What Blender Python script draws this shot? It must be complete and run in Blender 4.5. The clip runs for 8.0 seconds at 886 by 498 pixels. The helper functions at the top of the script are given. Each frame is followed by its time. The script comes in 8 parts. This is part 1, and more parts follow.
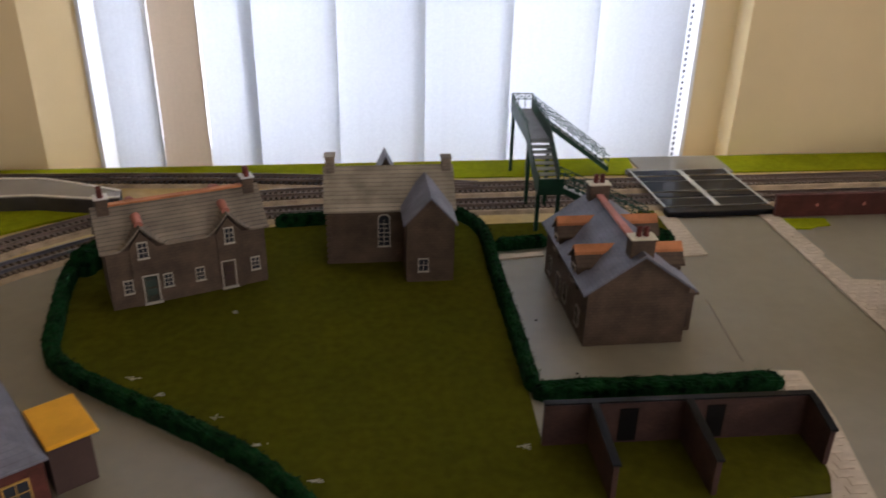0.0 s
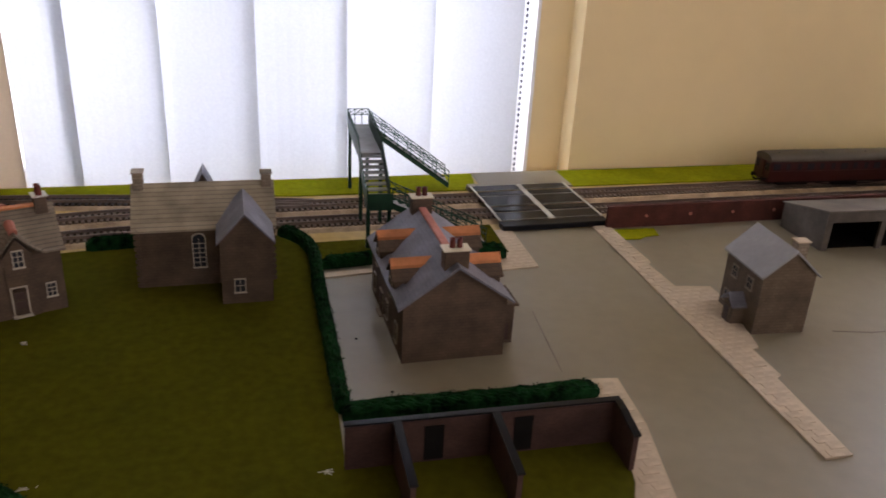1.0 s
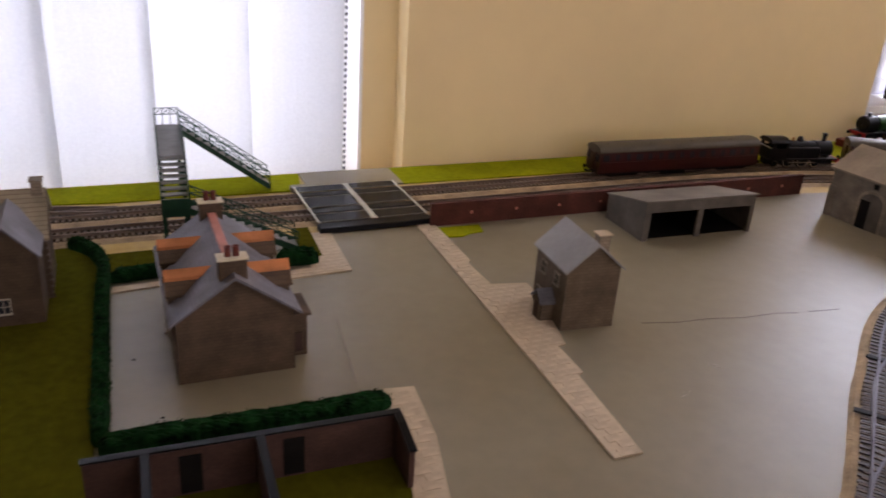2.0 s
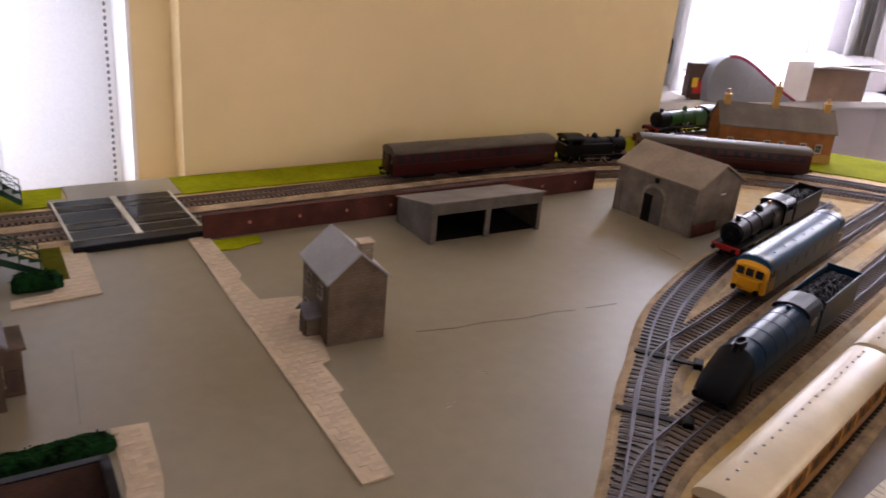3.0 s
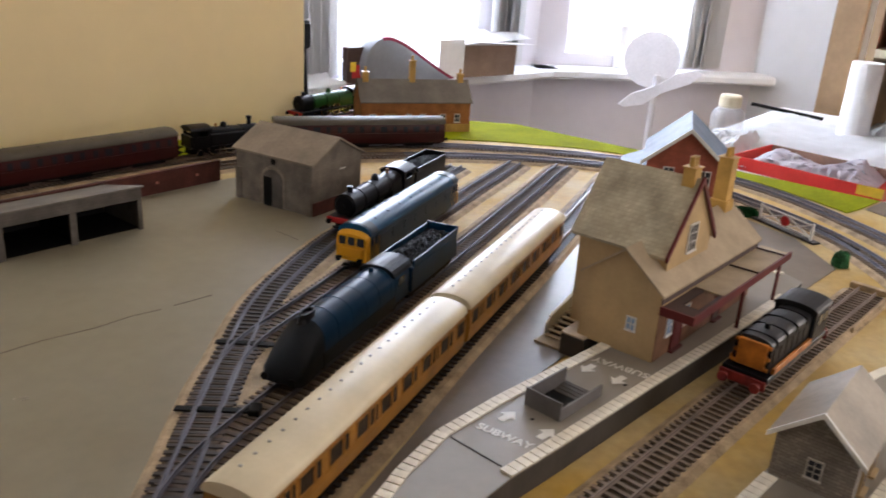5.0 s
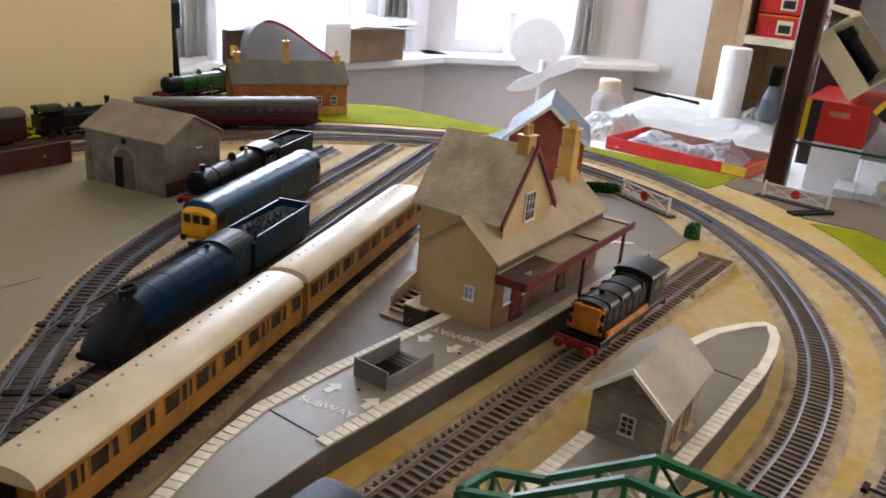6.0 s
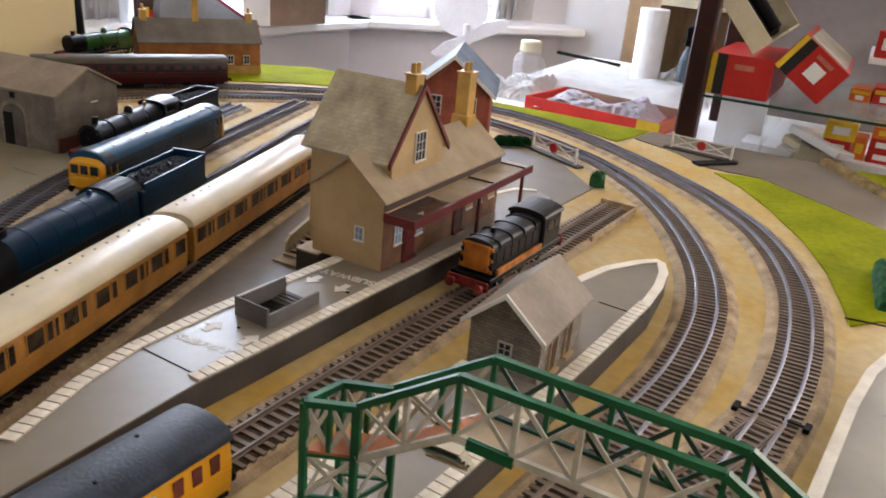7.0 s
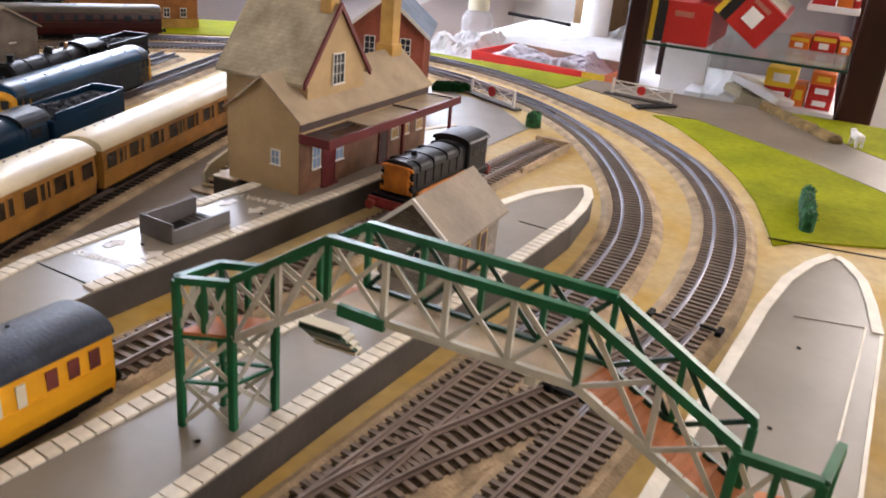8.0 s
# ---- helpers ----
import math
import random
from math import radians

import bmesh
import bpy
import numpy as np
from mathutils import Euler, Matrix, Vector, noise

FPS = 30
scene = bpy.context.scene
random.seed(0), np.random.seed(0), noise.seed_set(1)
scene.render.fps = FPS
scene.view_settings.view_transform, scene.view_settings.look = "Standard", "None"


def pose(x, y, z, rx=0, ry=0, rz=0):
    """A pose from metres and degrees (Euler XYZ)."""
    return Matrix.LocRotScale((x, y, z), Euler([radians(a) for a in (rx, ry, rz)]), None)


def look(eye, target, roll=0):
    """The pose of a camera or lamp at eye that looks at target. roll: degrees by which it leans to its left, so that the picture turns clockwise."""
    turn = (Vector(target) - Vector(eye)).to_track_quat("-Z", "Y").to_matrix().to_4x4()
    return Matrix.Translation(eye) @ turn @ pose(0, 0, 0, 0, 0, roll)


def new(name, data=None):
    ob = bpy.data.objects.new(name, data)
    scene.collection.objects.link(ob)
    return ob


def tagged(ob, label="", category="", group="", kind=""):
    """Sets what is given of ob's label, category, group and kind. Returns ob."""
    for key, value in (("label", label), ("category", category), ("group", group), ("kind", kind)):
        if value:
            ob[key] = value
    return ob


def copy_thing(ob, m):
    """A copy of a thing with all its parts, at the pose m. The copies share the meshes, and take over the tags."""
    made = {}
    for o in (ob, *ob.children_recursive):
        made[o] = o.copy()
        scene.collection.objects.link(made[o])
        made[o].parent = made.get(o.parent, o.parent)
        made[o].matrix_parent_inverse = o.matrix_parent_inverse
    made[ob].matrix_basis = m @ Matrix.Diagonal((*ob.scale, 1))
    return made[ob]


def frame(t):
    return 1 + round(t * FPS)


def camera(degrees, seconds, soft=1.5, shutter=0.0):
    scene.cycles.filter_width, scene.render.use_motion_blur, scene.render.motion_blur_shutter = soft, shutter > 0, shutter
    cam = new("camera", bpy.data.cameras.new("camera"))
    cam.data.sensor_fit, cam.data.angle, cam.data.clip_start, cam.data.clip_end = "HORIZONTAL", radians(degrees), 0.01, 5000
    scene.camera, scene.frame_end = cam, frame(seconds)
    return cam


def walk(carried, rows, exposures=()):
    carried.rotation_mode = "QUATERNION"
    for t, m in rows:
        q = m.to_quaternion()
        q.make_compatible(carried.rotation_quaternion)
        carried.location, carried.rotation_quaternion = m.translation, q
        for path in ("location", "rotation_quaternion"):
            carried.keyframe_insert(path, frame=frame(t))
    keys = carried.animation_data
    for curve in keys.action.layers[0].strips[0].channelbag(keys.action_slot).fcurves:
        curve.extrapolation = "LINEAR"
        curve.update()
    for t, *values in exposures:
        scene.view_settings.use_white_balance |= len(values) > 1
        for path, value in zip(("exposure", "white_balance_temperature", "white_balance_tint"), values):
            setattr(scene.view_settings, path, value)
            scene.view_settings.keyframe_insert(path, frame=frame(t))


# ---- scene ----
cam = camera(57.5, 8.0, soft=1.7, shutter=0.3)
PATH = [
    (0, (-0.09, -0.012, 0.366), (0.129, 1.778, -0.5), 1.2),
    (0.5, (-0.055, -0.01, 0.365), (0.319, 1.78, -0.444), 2.5),
    (1, (-0.024, -0.003, 0.349), (0.464, 1.764, -0.45), 3.1),
    (1.2, (-0.008, -0.001, 0.348), (0.518, 1.751, -0.455), 3.5),
    (2.3, (0.105, 0.009, 0.341), (0.933, 1.65, -0.445), 3.9),
    (2.5, (0.129, 0.009, 0.34), (1.026, 1.614, -0.446), 4.0),
    (3, (0.163, 0.009, 0.337), (1.203, 1.539, -0.421), 5.3),
    (3.5, (0.205, -0.001, 0.335), (1.376, 1.447, -0.393), 5.0),
    (4, (0.249, -0.015, 0.327), (1.569, 1.301, -0.398), 4.0),
    (4.5, (0.276, -0.033, 0.322), (1.678, 1.187, -0.418), 3.4),
    (5, (0.305, -0.056, 0.309), (1.803, 1.068, -0.393), 3.8),
    (5.2, (0.314, -0.066, 0.308), (1.856, 1.005, -0.384), 4.9),
    (6.3, (0.348, -0.116, 0.29), (1.977, 0.801, -0.422), 4.5),
    (6.5, (0.349, -0.124, 0.288), (1.988, 0.771, -0.429), 4.5),
    (7, (0.359, -0.144, 0.271), (2.027, 0.667, -0.477), 5.3),
    (7.5, (0.367, -0.159, 0.258), (2.048, 0.603, -0.513), 5.6),
    (8, (0.37, -0.182, 0.23), (2.059, 0.545, -0.556), 5.3),
]
walk(cam, [(t, look(eye, target, roll)) for t, eye, target, roll in PATH], ((0.0, -0.30, 5950, 20), (1.2, -0.24, 6250, 26), (2.5, -0.24, 6400, 29), (3.5, -0.05, 6500, 31), (5.0, 0.02, 6000, 17), (6.5, 0.04, 6050, 15), (8.0, 0.40, 6050, 20)))

# ---------------------------------------------------------------- light
world = bpy.data.worlds.new("world")
scene.world = world
world.use_nodes = True
wn = world.node_tree.nodes
sky = wn.new("ShaderNodeTexSky")
sky.sky_type, sky.sun_disc = "NISHITA", False
sky.sun_elevation, sky.sun_rotation = radians(38), radians(200)
wn["Background"].inputs[1].default_value = 0.1
world.node_tree.links.new(sky.outputs[0], wn["Background"].inputs[0])


def area_lamp(name, m, w, h, watts, colour):
    lamp = bpy.data.lights.new(name, "AREA")
    lamp.shape, lamp.size, lamp.size_y, lamp.energy, lamp.color = "RECTANGLE", w, h, watts, colour
    ob = new(name, lamp)
    ob.matrix_world = m
    return ob


# daylight in the blind window and in the bay's two windows
area_lamp("daylight", look((0.0, 1.17, 0.45), (0.0, 0.0, 0.25)), 0.78, 1.0, 9, (0.88, 0.94, 1.0))
area_lamp("daylight", look((1.92, 1.38, 0.50), (1.78, 0.0, 0.5)), 0.75, 0.9, 32, (0.84, 0.92, 1.0))
area_lamp("daylight", look((2.72, 1.06, 0.50), (1.2, 0.0, 0.6)), 0.45, 0.9, 22, (0.84, 0.92, 1.0))
# the next two are added fill lamps; no window is known there
area_lamp("daylight", look((3.04, -0.98, 0.55), (0.6, 0.4, 1.1)), 0.95, 1.0, 41, (1.0, 0.89, 0.74))
area_lamp("daylight", look((0.60, -1.64, 0.60), (0.55, 0.6, 1.0)), 1.2, 1.0, 10, (1.0, 0.89, 0.74))

# ---------------------------------------------------------------- materials
def material(name, colour, rough=0.6, vary=0.15, scale=60.0, bump=0.0, metal=0.0, second=None, fine=0.06, random_amount=0.0, spec=0.3):
    """Base colour with a large and a fine noise, and relief from the fine one."""
    m = bpy.data.materials.new(name)
    m.use_nodes = True
    t = m.node_tree
    n, link = t.nodes, t.links.new
    b = n["Principled BSDF"]
    b.inputs["Roughness"].default_value, b.inputs["Metallic"].default_value = rough, metal
    b.inputs["Specular IOR Level"].default_value = spec
    c = n.new("ShaderNodeTexCoord")
    big, small = n.new("ShaderNodeTexNoise"), n.new("ShaderNodeTexNoise")
    big.inputs["Scale"].default_value, small.inputs["Scale"].default_value = scale, scale * 9
    big.inputs["Detail"].default_value = small.inputs["Detail"].default_value = 4
    link(c.outputs["Object"], big.inputs["Vector"]), link(c.outputs["Object"], small.inputs["Vector"])
    other = second or tuple(v * (1 - 2 * vary) for v in colour)
    lighter = colour if second else tuple(min(1, v * (1 + vary)) for v in colour)
    ramp = n.new("ShaderNodeValToRGB")
    ramp.color_ramp.elements[0].position, ramp.color_ramp.elements[1].position = 0.3, 0.7
    ramp.color_ramp.elements[0].color, ramp.color_ramp.elements[1].color = (*other, 1), (*lighter, 1)
    link(big.outputs[0], ramp.inputs[0])
    hsv = n.new("ShaderNodeHueSaturation")
    link(ramp.outputs[0], hsv.inputs["Color"])
    value = n.new("ShaderNodeMath")
    value.operation = "MULTIPLY_ADD"
    value.inputs[1].default_value, value.inputs[2].default_value = fine * 4, 1 - fine * 2
    link(small.outputs[0], value.inputs[0])
    last = value
    if random_amount:
        info, rnd = n.new("ShaderNodeObjectInfo"), n.new("ShaderNodeMath")
        rnd.operation = "MULTIPLY_ADD"
        rnd.inputs[1].default_value, rnd.inputs[2].default_value = random_amount * 2, -random_amount
        link(info.outputs["Random"], rnd.inputs[0])
        last = n.new("ShaderNodeMath")
        link(value.outputs[0], last.inputs[0]), link(rnd.outputs[0], last.inputs[1])
    link(last.outputs[0], hsv.inputs["Value"])
    link(hsv.outputs[0], b.inputs["Base Color"])
    if bump:
        bp = n.new("ShaderNodeBump")
        bp.inputs["Strength"].default_value, bp.inputs["Distance"].default_value = bump, 0.0008
        link(small.outputs[0], bp.inputs["Height"]), link(bp.outputs[0], b.inputs["Normal"])
    return m


def coursed(name, colour, joint, length, height, rough=0.8, contrast=0.25, bump=0.35, offset=0.5):
    """Printed or scribed courses (stone, brick, slates) at model size, on faces of any direction."""
    m = material(name, colour, rough, 0.18, 45)
    t = m.node_tree
    n, link = t.nodes, t.links.new
    b, hsv = n["Principled BSDF"], next(x for x in n if x.type == "HUE_SAT")
    c = n.new("ShaderNodeTexCoord")
    sep, mix, add = n.new("ShaderNodeSeparateXYZ"), n.new("ShaderNodeCombineXYZ"), n.new("ShaderNodeMath")
    link(c.outputs["Object"], sep.inputs[0])
    link(sep.outputs[0], add.inputs[0]), link(sep.outputs[1], add.inputs[1])
    link(add.outputs[0], mix.inputs[0]), link(sep.outputs[2], mix.inputs[1])
    br = n.new("ShaderNodeTexBrick")
    br.offset = offset
    br.inputs["Scale"].default_value = 1.0
    br.inputs["Brick Width"].default_value, br.inputs["Row Height"].default_value = length, height
    br.inputs["Mortar Size"].default_value = height * 0.09
    br.inputs["Color1"].default_value = (1, 1, 1, 1)
    br.inputs["Color2"].default_value = (*[1 - contrast] * 3, 1)
    br.inputs["Mortar"].default_value = (*joint, 1)
    link(mix.outputs[0], br.inputs["Vector"])
    mul = n.new("ShaderNodeMix")
    mul.data_type, mul.blend_type = "RGBA", "MULTIPLY"
    mul.inputs[0].default_value = 1.0
    link(hsv.outputs[0], mul.inputs[6]), link(br.outputs["Color"], mul.inputs[7])
    link(mul.outputs[2], b.inputs["Base Color"])
    bp = n.new("ShaderNodeBump")
    bp.inputs["Strength"].default_value, bp.inputs["Distance"].default_value = bump, 0.0004
    bp.invert = True
    link(br.outputs["Fac"], bp.inputs["Height"]), link(bp.outputs[0], b.inputs["Normal"])
    return m


def glow(name, colour, strength):
    m = bpy.data.materials.new(name)
    m.use_nodes = True
    b = m.node_tree.nodes["Principled BSDF"]
    b.inputs["Base Color"].default_value = (*colour, 1)
    b.inputs["Emission Color"].default_value, b.inputs["Emission Strength"].default_value = (*colour, 1), strength
    return m


def clear(name, colour, rough=0.02, alpha=0.2):
    m = bpy.data.materials.new(name)
    m.use_nodes = True
    b = m.node_tree.nodes["Principled BSDF"]
    b.inputs["Base Color"].default_value, b.inputs["Roughness"].default_value = (*colour, 1), rough
    b.inputs["Transmission Weight"].default_value, b.inputs["Alpha"].default_value = 0.6, alpha
    return m


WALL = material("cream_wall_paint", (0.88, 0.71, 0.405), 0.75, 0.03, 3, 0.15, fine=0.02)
DIMWALL = material("dark_unseen_wall", (0.30, 0.235, 0.17), 0.8, 0.08, 3, 0.1, fine=0.03)
WHITEWALL = material("white_wall_paint", (0.80, 0.82, 0.84), 0.7, 0.03, 3, 0.1, fine=0.02)
LILAC = material("lilac_grey_wall_paint", (0.72, 0.69, 0.73), 0.7, 0.04, 3, 0.1, fine=0.02)
CEILING = material("ceiling_paint", (0.86, 0.83, 0.77), 0.8, 0.02, 3, fine=0.02)
CARPET = material("carpet", (0.20, 0.16, 0.13), 0.95, 0.2, 40, 0.5)
UPVC = material("white_window_plastic", (0.80, 0.81, 0.82), 0.35, 0.02, 5, fine=0.01)
BOARD = material("sand_painted_board", (0.48, 0.372, 0.185), 0.7, 0.16, 11, 0.5, second=(0.44, 0.265, 0.035), fine=0.12)
CORK = material("cork_underlay", (0.40, 0.295, 0.175), 0.85, 0.2, 60, 0.7, fine=0.16)
ROADGREY = material("grey_painted_card", (0.228, 0.200, 0.138), 0.42, 0.13, 7, 0.12, second=(0.196, 0.166, 0.104), fine=0.06, spec=0.5)
BROWNGREY = material("brown_grey_painted_board", (0.178, 0.143, 0.105), 0.42, 0.14, 12, 0.2, fine=0.06, spec=0.45)
PATHCREAM = material("cream_paving_card", (0.50, 0.40, 0.28), 0.7, 0.12, 25, 0.3, fine=0.08, random_amount=0.04)
GRASS = material("dark_green_flock_grass", (0.067, 0.064, 0.0036), 0.95, 0.16, 14, 0.8, second=(0.058, 0.057, 0.0040), fine=0.18, spec=0.02)
LIME = material("lime_green_flock_grass", (0.225, 0.240, 0.002), 0.95, 0.12, 16, 0.7, fine=0.14, spec=0.04)
HEDGE = material("hedge_foam_foliage", (0.006, 0.034, 0.009), 0.9, 0.4, 120, 0.8, fine=0.25, spec=0.06)
BUSH = material("bright_bush_foliage", (0.02, 0.10, 0.03), 0.9, 0.4, 120, 0.8, fine=0.25)
BANK = material("dry_brown_bank", (0.24, 0.16, 0.06), 0.95, 0.3, 60, 0.8, fine=0.2)
SLEEPER = material("dark_plastic_sleeper", (0.055, 0.042, 0.036), 0.5, 0.2, 60, random_amount=0.12, spec=0.3)
SIDINGSLEEPER = material("dusty_brown_sleeper", (0.115, 0.086, 0.066), 0.7, 0.2, 60, random_amount=0.12, spec=0.15)
RAIL = material("nickel_silver_rail", (0.15, 0.14, 0.155), 0.6, 0.15, 30, metal=0.75)
RUSTY = material("browned_rail", (0.22, 0.165, 0.13), 0.45, 0.15, 30, metal=0.4)
STONE = coursed("grey_brown_stone_card", (0.100, 0.068, 0.045), (0.74, 0.74, 0.74), 0.0055, 0.0028, contrast=0.14, bump=0.25)
STONEPALE = coursed("pale_stone_card", (0.30, 0.245, 0.185), (0.55, 0.55, 0.55), 0.006, 0.003)
STONEGREY = coursed("grey_stone_card", (0.195, 0.163, 0.128), (0.78, 0.78, 0.78), 0.006, 0.003, contrast=0.12, bump=0.2)
RUBBLE = coursed("dark_rubble_stone_card", (0.255, 0.215, 0.170), (0.5, 0.5, 0.5), 0.005, 0.0022, contrast=0.32)
BUFF = material("buff_card_wall", (0.43, 0.30, 0.145), 0.75, 0.08, 30, 0.2, fine=0.05)
OCHRE = material("ochre_plastic", (0.46, 0.27, 0.06), 0.5, 0.15, 50, 0.2)
BRICKRED = coursed("red_brick_card", (0.34, 0.095, 0.055), (0.75, 0.7, 0.65), 0.003, 0.0011, contrast=0.2, bump=0.2)
BRICKORANGE = coursed("orange_brick_card", (0.36, 0.145, 0.045), (0.8, 0.75, 0.7), 0.003, 0.0011, contrast=0.2, bump=0.2)
BRICKDARK = coursed("dark_red_brick_wall", (0.105, 0.030, 0.020), (0.7, 0.7, 0.7), 0.003, 0.0011, contrast=0.25, bump=0.25)
YARDBRICK = coursed("brown_brick_card", (0.066, 0.033, 0.025), (0.7, 0.7, 0.7), 0.003, 0.0012, contrast=0.25, bump=0.25)
SLATE = coursed("blue_grey_slate_card", (0.165, 0.165, 0.190), (0.78, 0.78, 0.78), 0.0035, 0.0022, 0.55, 0.10)
TILEBROWN = coursed("brown_tile_card", (0.225, 0.185, 0.135), (0.45, 0.45, 0.45), 0.20, 0.0028, 0.7, 0.2)
TILEPALE = coursed("pale_stone_tile_card", (0.33, 0.28, 0.20), (0.55, 0.55, 0.55), 0.20, 0.0030, 0.7, 0.2)
TILEMOSS = coursed("mossy_grey_slate_card", (0.46, 0.40, 0.275), (0.80, 0.80, 0.80), 0.004, 0.0028, 0.65, 0.16)
ROOFTAN = material("tan_card_roof", (0.36, 0.28, 0.18), 0.7, 0.12, 40, 0.2, fine=0.06)
SHEDROOF = material("weathered_grey_brown_roof", (0.262, 0.210, 0.150), 0.6, 0.14, 25, 0.3, fine=0.10)
# on the roofs the blue is reflected sky put into the base colour
ROOFBLUE = material("pale_blue_grey_slate", (0.165, 0.215, 0.290), 0.5, 0.12, 40, 0.2, spec=0.12)
RIDGE = material("terracotta_ridge_tile", (0.50, 0.19, 0.07), 0.6, 0.15, 60, 0.2)
RIDGEPINK = material("pinkish_ridge_tile", (0.44, 0.165, 0.115), 0.6, 0.15, 60, 0.2)
POT = material("dark_red_chimney_pot", (0.15, 0.035, 0.025), 0.55, 0.2, 60)
WHITE = material("white_paint", (0.66, 0.63, 0.57), 0.5, 0.06, 40, fine=0.03)
EDGING = material("white_platform_edging", (0.72, 0.66, 0.54), 0.6, 0.08, 60, random_amount=0.10)
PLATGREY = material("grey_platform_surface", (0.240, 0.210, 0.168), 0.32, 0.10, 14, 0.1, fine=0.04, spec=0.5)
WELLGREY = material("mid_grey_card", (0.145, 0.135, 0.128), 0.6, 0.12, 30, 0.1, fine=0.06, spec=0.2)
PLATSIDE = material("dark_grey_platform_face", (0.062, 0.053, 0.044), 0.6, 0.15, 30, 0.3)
GLASSDARK = material("dark_model_window", (0.03, 0.032, 0.04), 0.12, 0.1, 30)
PANEBLUE = material("bright_model_window", (0.25, 0.35, 0.50), 0.10, 0.1, 30)
GREENDOOR = material("dull_green_door", (0.045, 0.065, 0.05), 0.6, 0.1, 40)
BROWNDOOR = material("brown_door", (0.06, 0.035, 0.028), 0.6, 0.1, 40)
PANELBROWN = material("red_brown_panelling", (0.19, 0.095, 0.050), 0.6, 0.2, 60, 0.2, fine=0.08)
MAROONPAINT = material("maroon_paint", (0.12, 0.018, 0.018), 0.45, 0.12, 40)
BRIDGEGREEN = material("footbridge_green_plastic", (0.008, 0.110, 0.038), 0.35, 0.12, 60)
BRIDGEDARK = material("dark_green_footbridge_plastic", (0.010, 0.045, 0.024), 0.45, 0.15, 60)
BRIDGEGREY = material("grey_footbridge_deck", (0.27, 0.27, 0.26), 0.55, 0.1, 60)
LATTICE = material("pale_lattice_plastic", (0.56, 0.54, 0.44), 0.45, 0.15, 60)
DECKORANGE = material("orange_brown_deck", (0.52, 0.185, 0.065), 0.6, 0.2, 60)
COACHMAROON = material("maroon_coach_paint", (0.038, 0.0055, 0.0055), 0.28, 0.12, 30, fine=0.03)
COACHROOF = material("grey_coach_roof", (0.090, 0.076, 0.054), 0.45, 0.10, 30, fine=0.03, spec=0.18)
PANEBROWN = material("dark_brown_model_window", (0.040, 0.026, 0.017), 0.2, 0.3, 90)
TEAKLIGHT = material("pale_teak_beading", (0.35, 0.165, 0.035), 0.4, 0.15, 50)
GAPBROWN = material("brown_sleeper_gap", (0.17, 0.125, 0.085), 0.7, 0.2, 60, 0.4, fine=0.12, spec=0.3)
GAPSHADE = material("dark_sleeper_gap_shade", (0.068, 0.046, 0.026), 0.8, 0.3, 60, 0.5, fine=0.15, spec=0.1)
TEAK = material("varnished_teak", (0.31, 0.140, 0.024), 0.32, 0.18, 50, fine=0.08)
CREAMROOF = material("cream_white_coach_roof", (0.60, 0.51, 0.34), 0.42, 0.08, 25, fine=0.03)
YELLOW = material("warning_yellow_paint", (0.72, 0.335, 0.010), 0.35, 0.06, 40, fine=0.03)
ORANGEYELLOW = material("orange_yellow_card", (0.80, 0.38, 0.01), 0.5, 0.08, 30, fine=0.03)
WARNORANGE = material("orange_warning_panel", (0.45, 0.15, 0.015), 0.5, 0.3, 90)
SLATEBLACK = material("dark_slate_engine_paint", (0.009, 0.011, 0.014), 0.42, 0.2, 40, spec=0.12)
BLACK = material("satin_black_paint", (0.005, 0.005, 0.0065), 0.36, 0.2, 40, spec=0.14)
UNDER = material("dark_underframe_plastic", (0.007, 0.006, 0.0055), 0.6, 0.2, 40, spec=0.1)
LOCOBLUE = material("garter_blue_paint", (0.003, 0.022, 0.052), 0.34, 0.15, 30, fine=0.05, spec=0.10)
DIESELBLUE = material("rail_blue_paint", (0.005, 0.017, 0.030), 0.34, 0.12, 30, fine=0.03)
DIESELROOF = material("blue_grey_diesel_roof", (0.009, 0.060, 0.125), 0.34, 0.15, 30, fine=0.06, spec=0.18)
SHUNTERGREY = material("dark_grey_shunter_paint", (0.016, 0.016, 0.017), 0.45, 0.25, 60, spec=0.25)
APPLE = material("apple_green_paint", (0.016, 0.080, 0.014), 0.28, 0.12, 30)
DULLRED = material("grimy_red_paint", (0.24, 0.028, 0.022), 0.5, 0.3, 90)
LOOPRAIL = material("worn_bright_rail", (0.25, 0.245, 0.275), 0.52, 0.12, 30, metal=0.95)
DECKTAN = material("tan_deck_plastic", (0.46, 0.36, 0.24), 0.6, 0.2, 60)
REDBEAM = material("red_buffer_beam", (0.42, 0.02, 0.02), 0.4, 0.12, 40)
COAL = material("coal", (0.005, 0.005, 0.0055), 0.7, 0.3, 300, 0.9, spec=0.05)
CABINETBACK = material("dim_purple_grey_board", (0.30, 0.275, 0.275), 0.6, 0.12, 8)
FRAMEDULL = material("dull_cream_frame", (0.40, 0.36, 0.29), 0.6, 0.1, 40)
SHEDTOP = material("dull_grey_card_roof", (0.165, 0.145, 0.120), 0.8, 0.15, 25, 0.3, fine=0.08)
SHEDCARD = coursed("dark_grey_shed_card", (0.115, 0.100, 0.083), (0.8, 0.8, 0.8), 0.006, 0.003, contrast=0.1, bump=0.2)
OFFICESTONE = coursed("brown_grey_stone_card", (0.135, 0.100, 0.066), (0.75, 0.75, 0.75), 0.006, 0.003, contrast=0.15, bump=0.25)
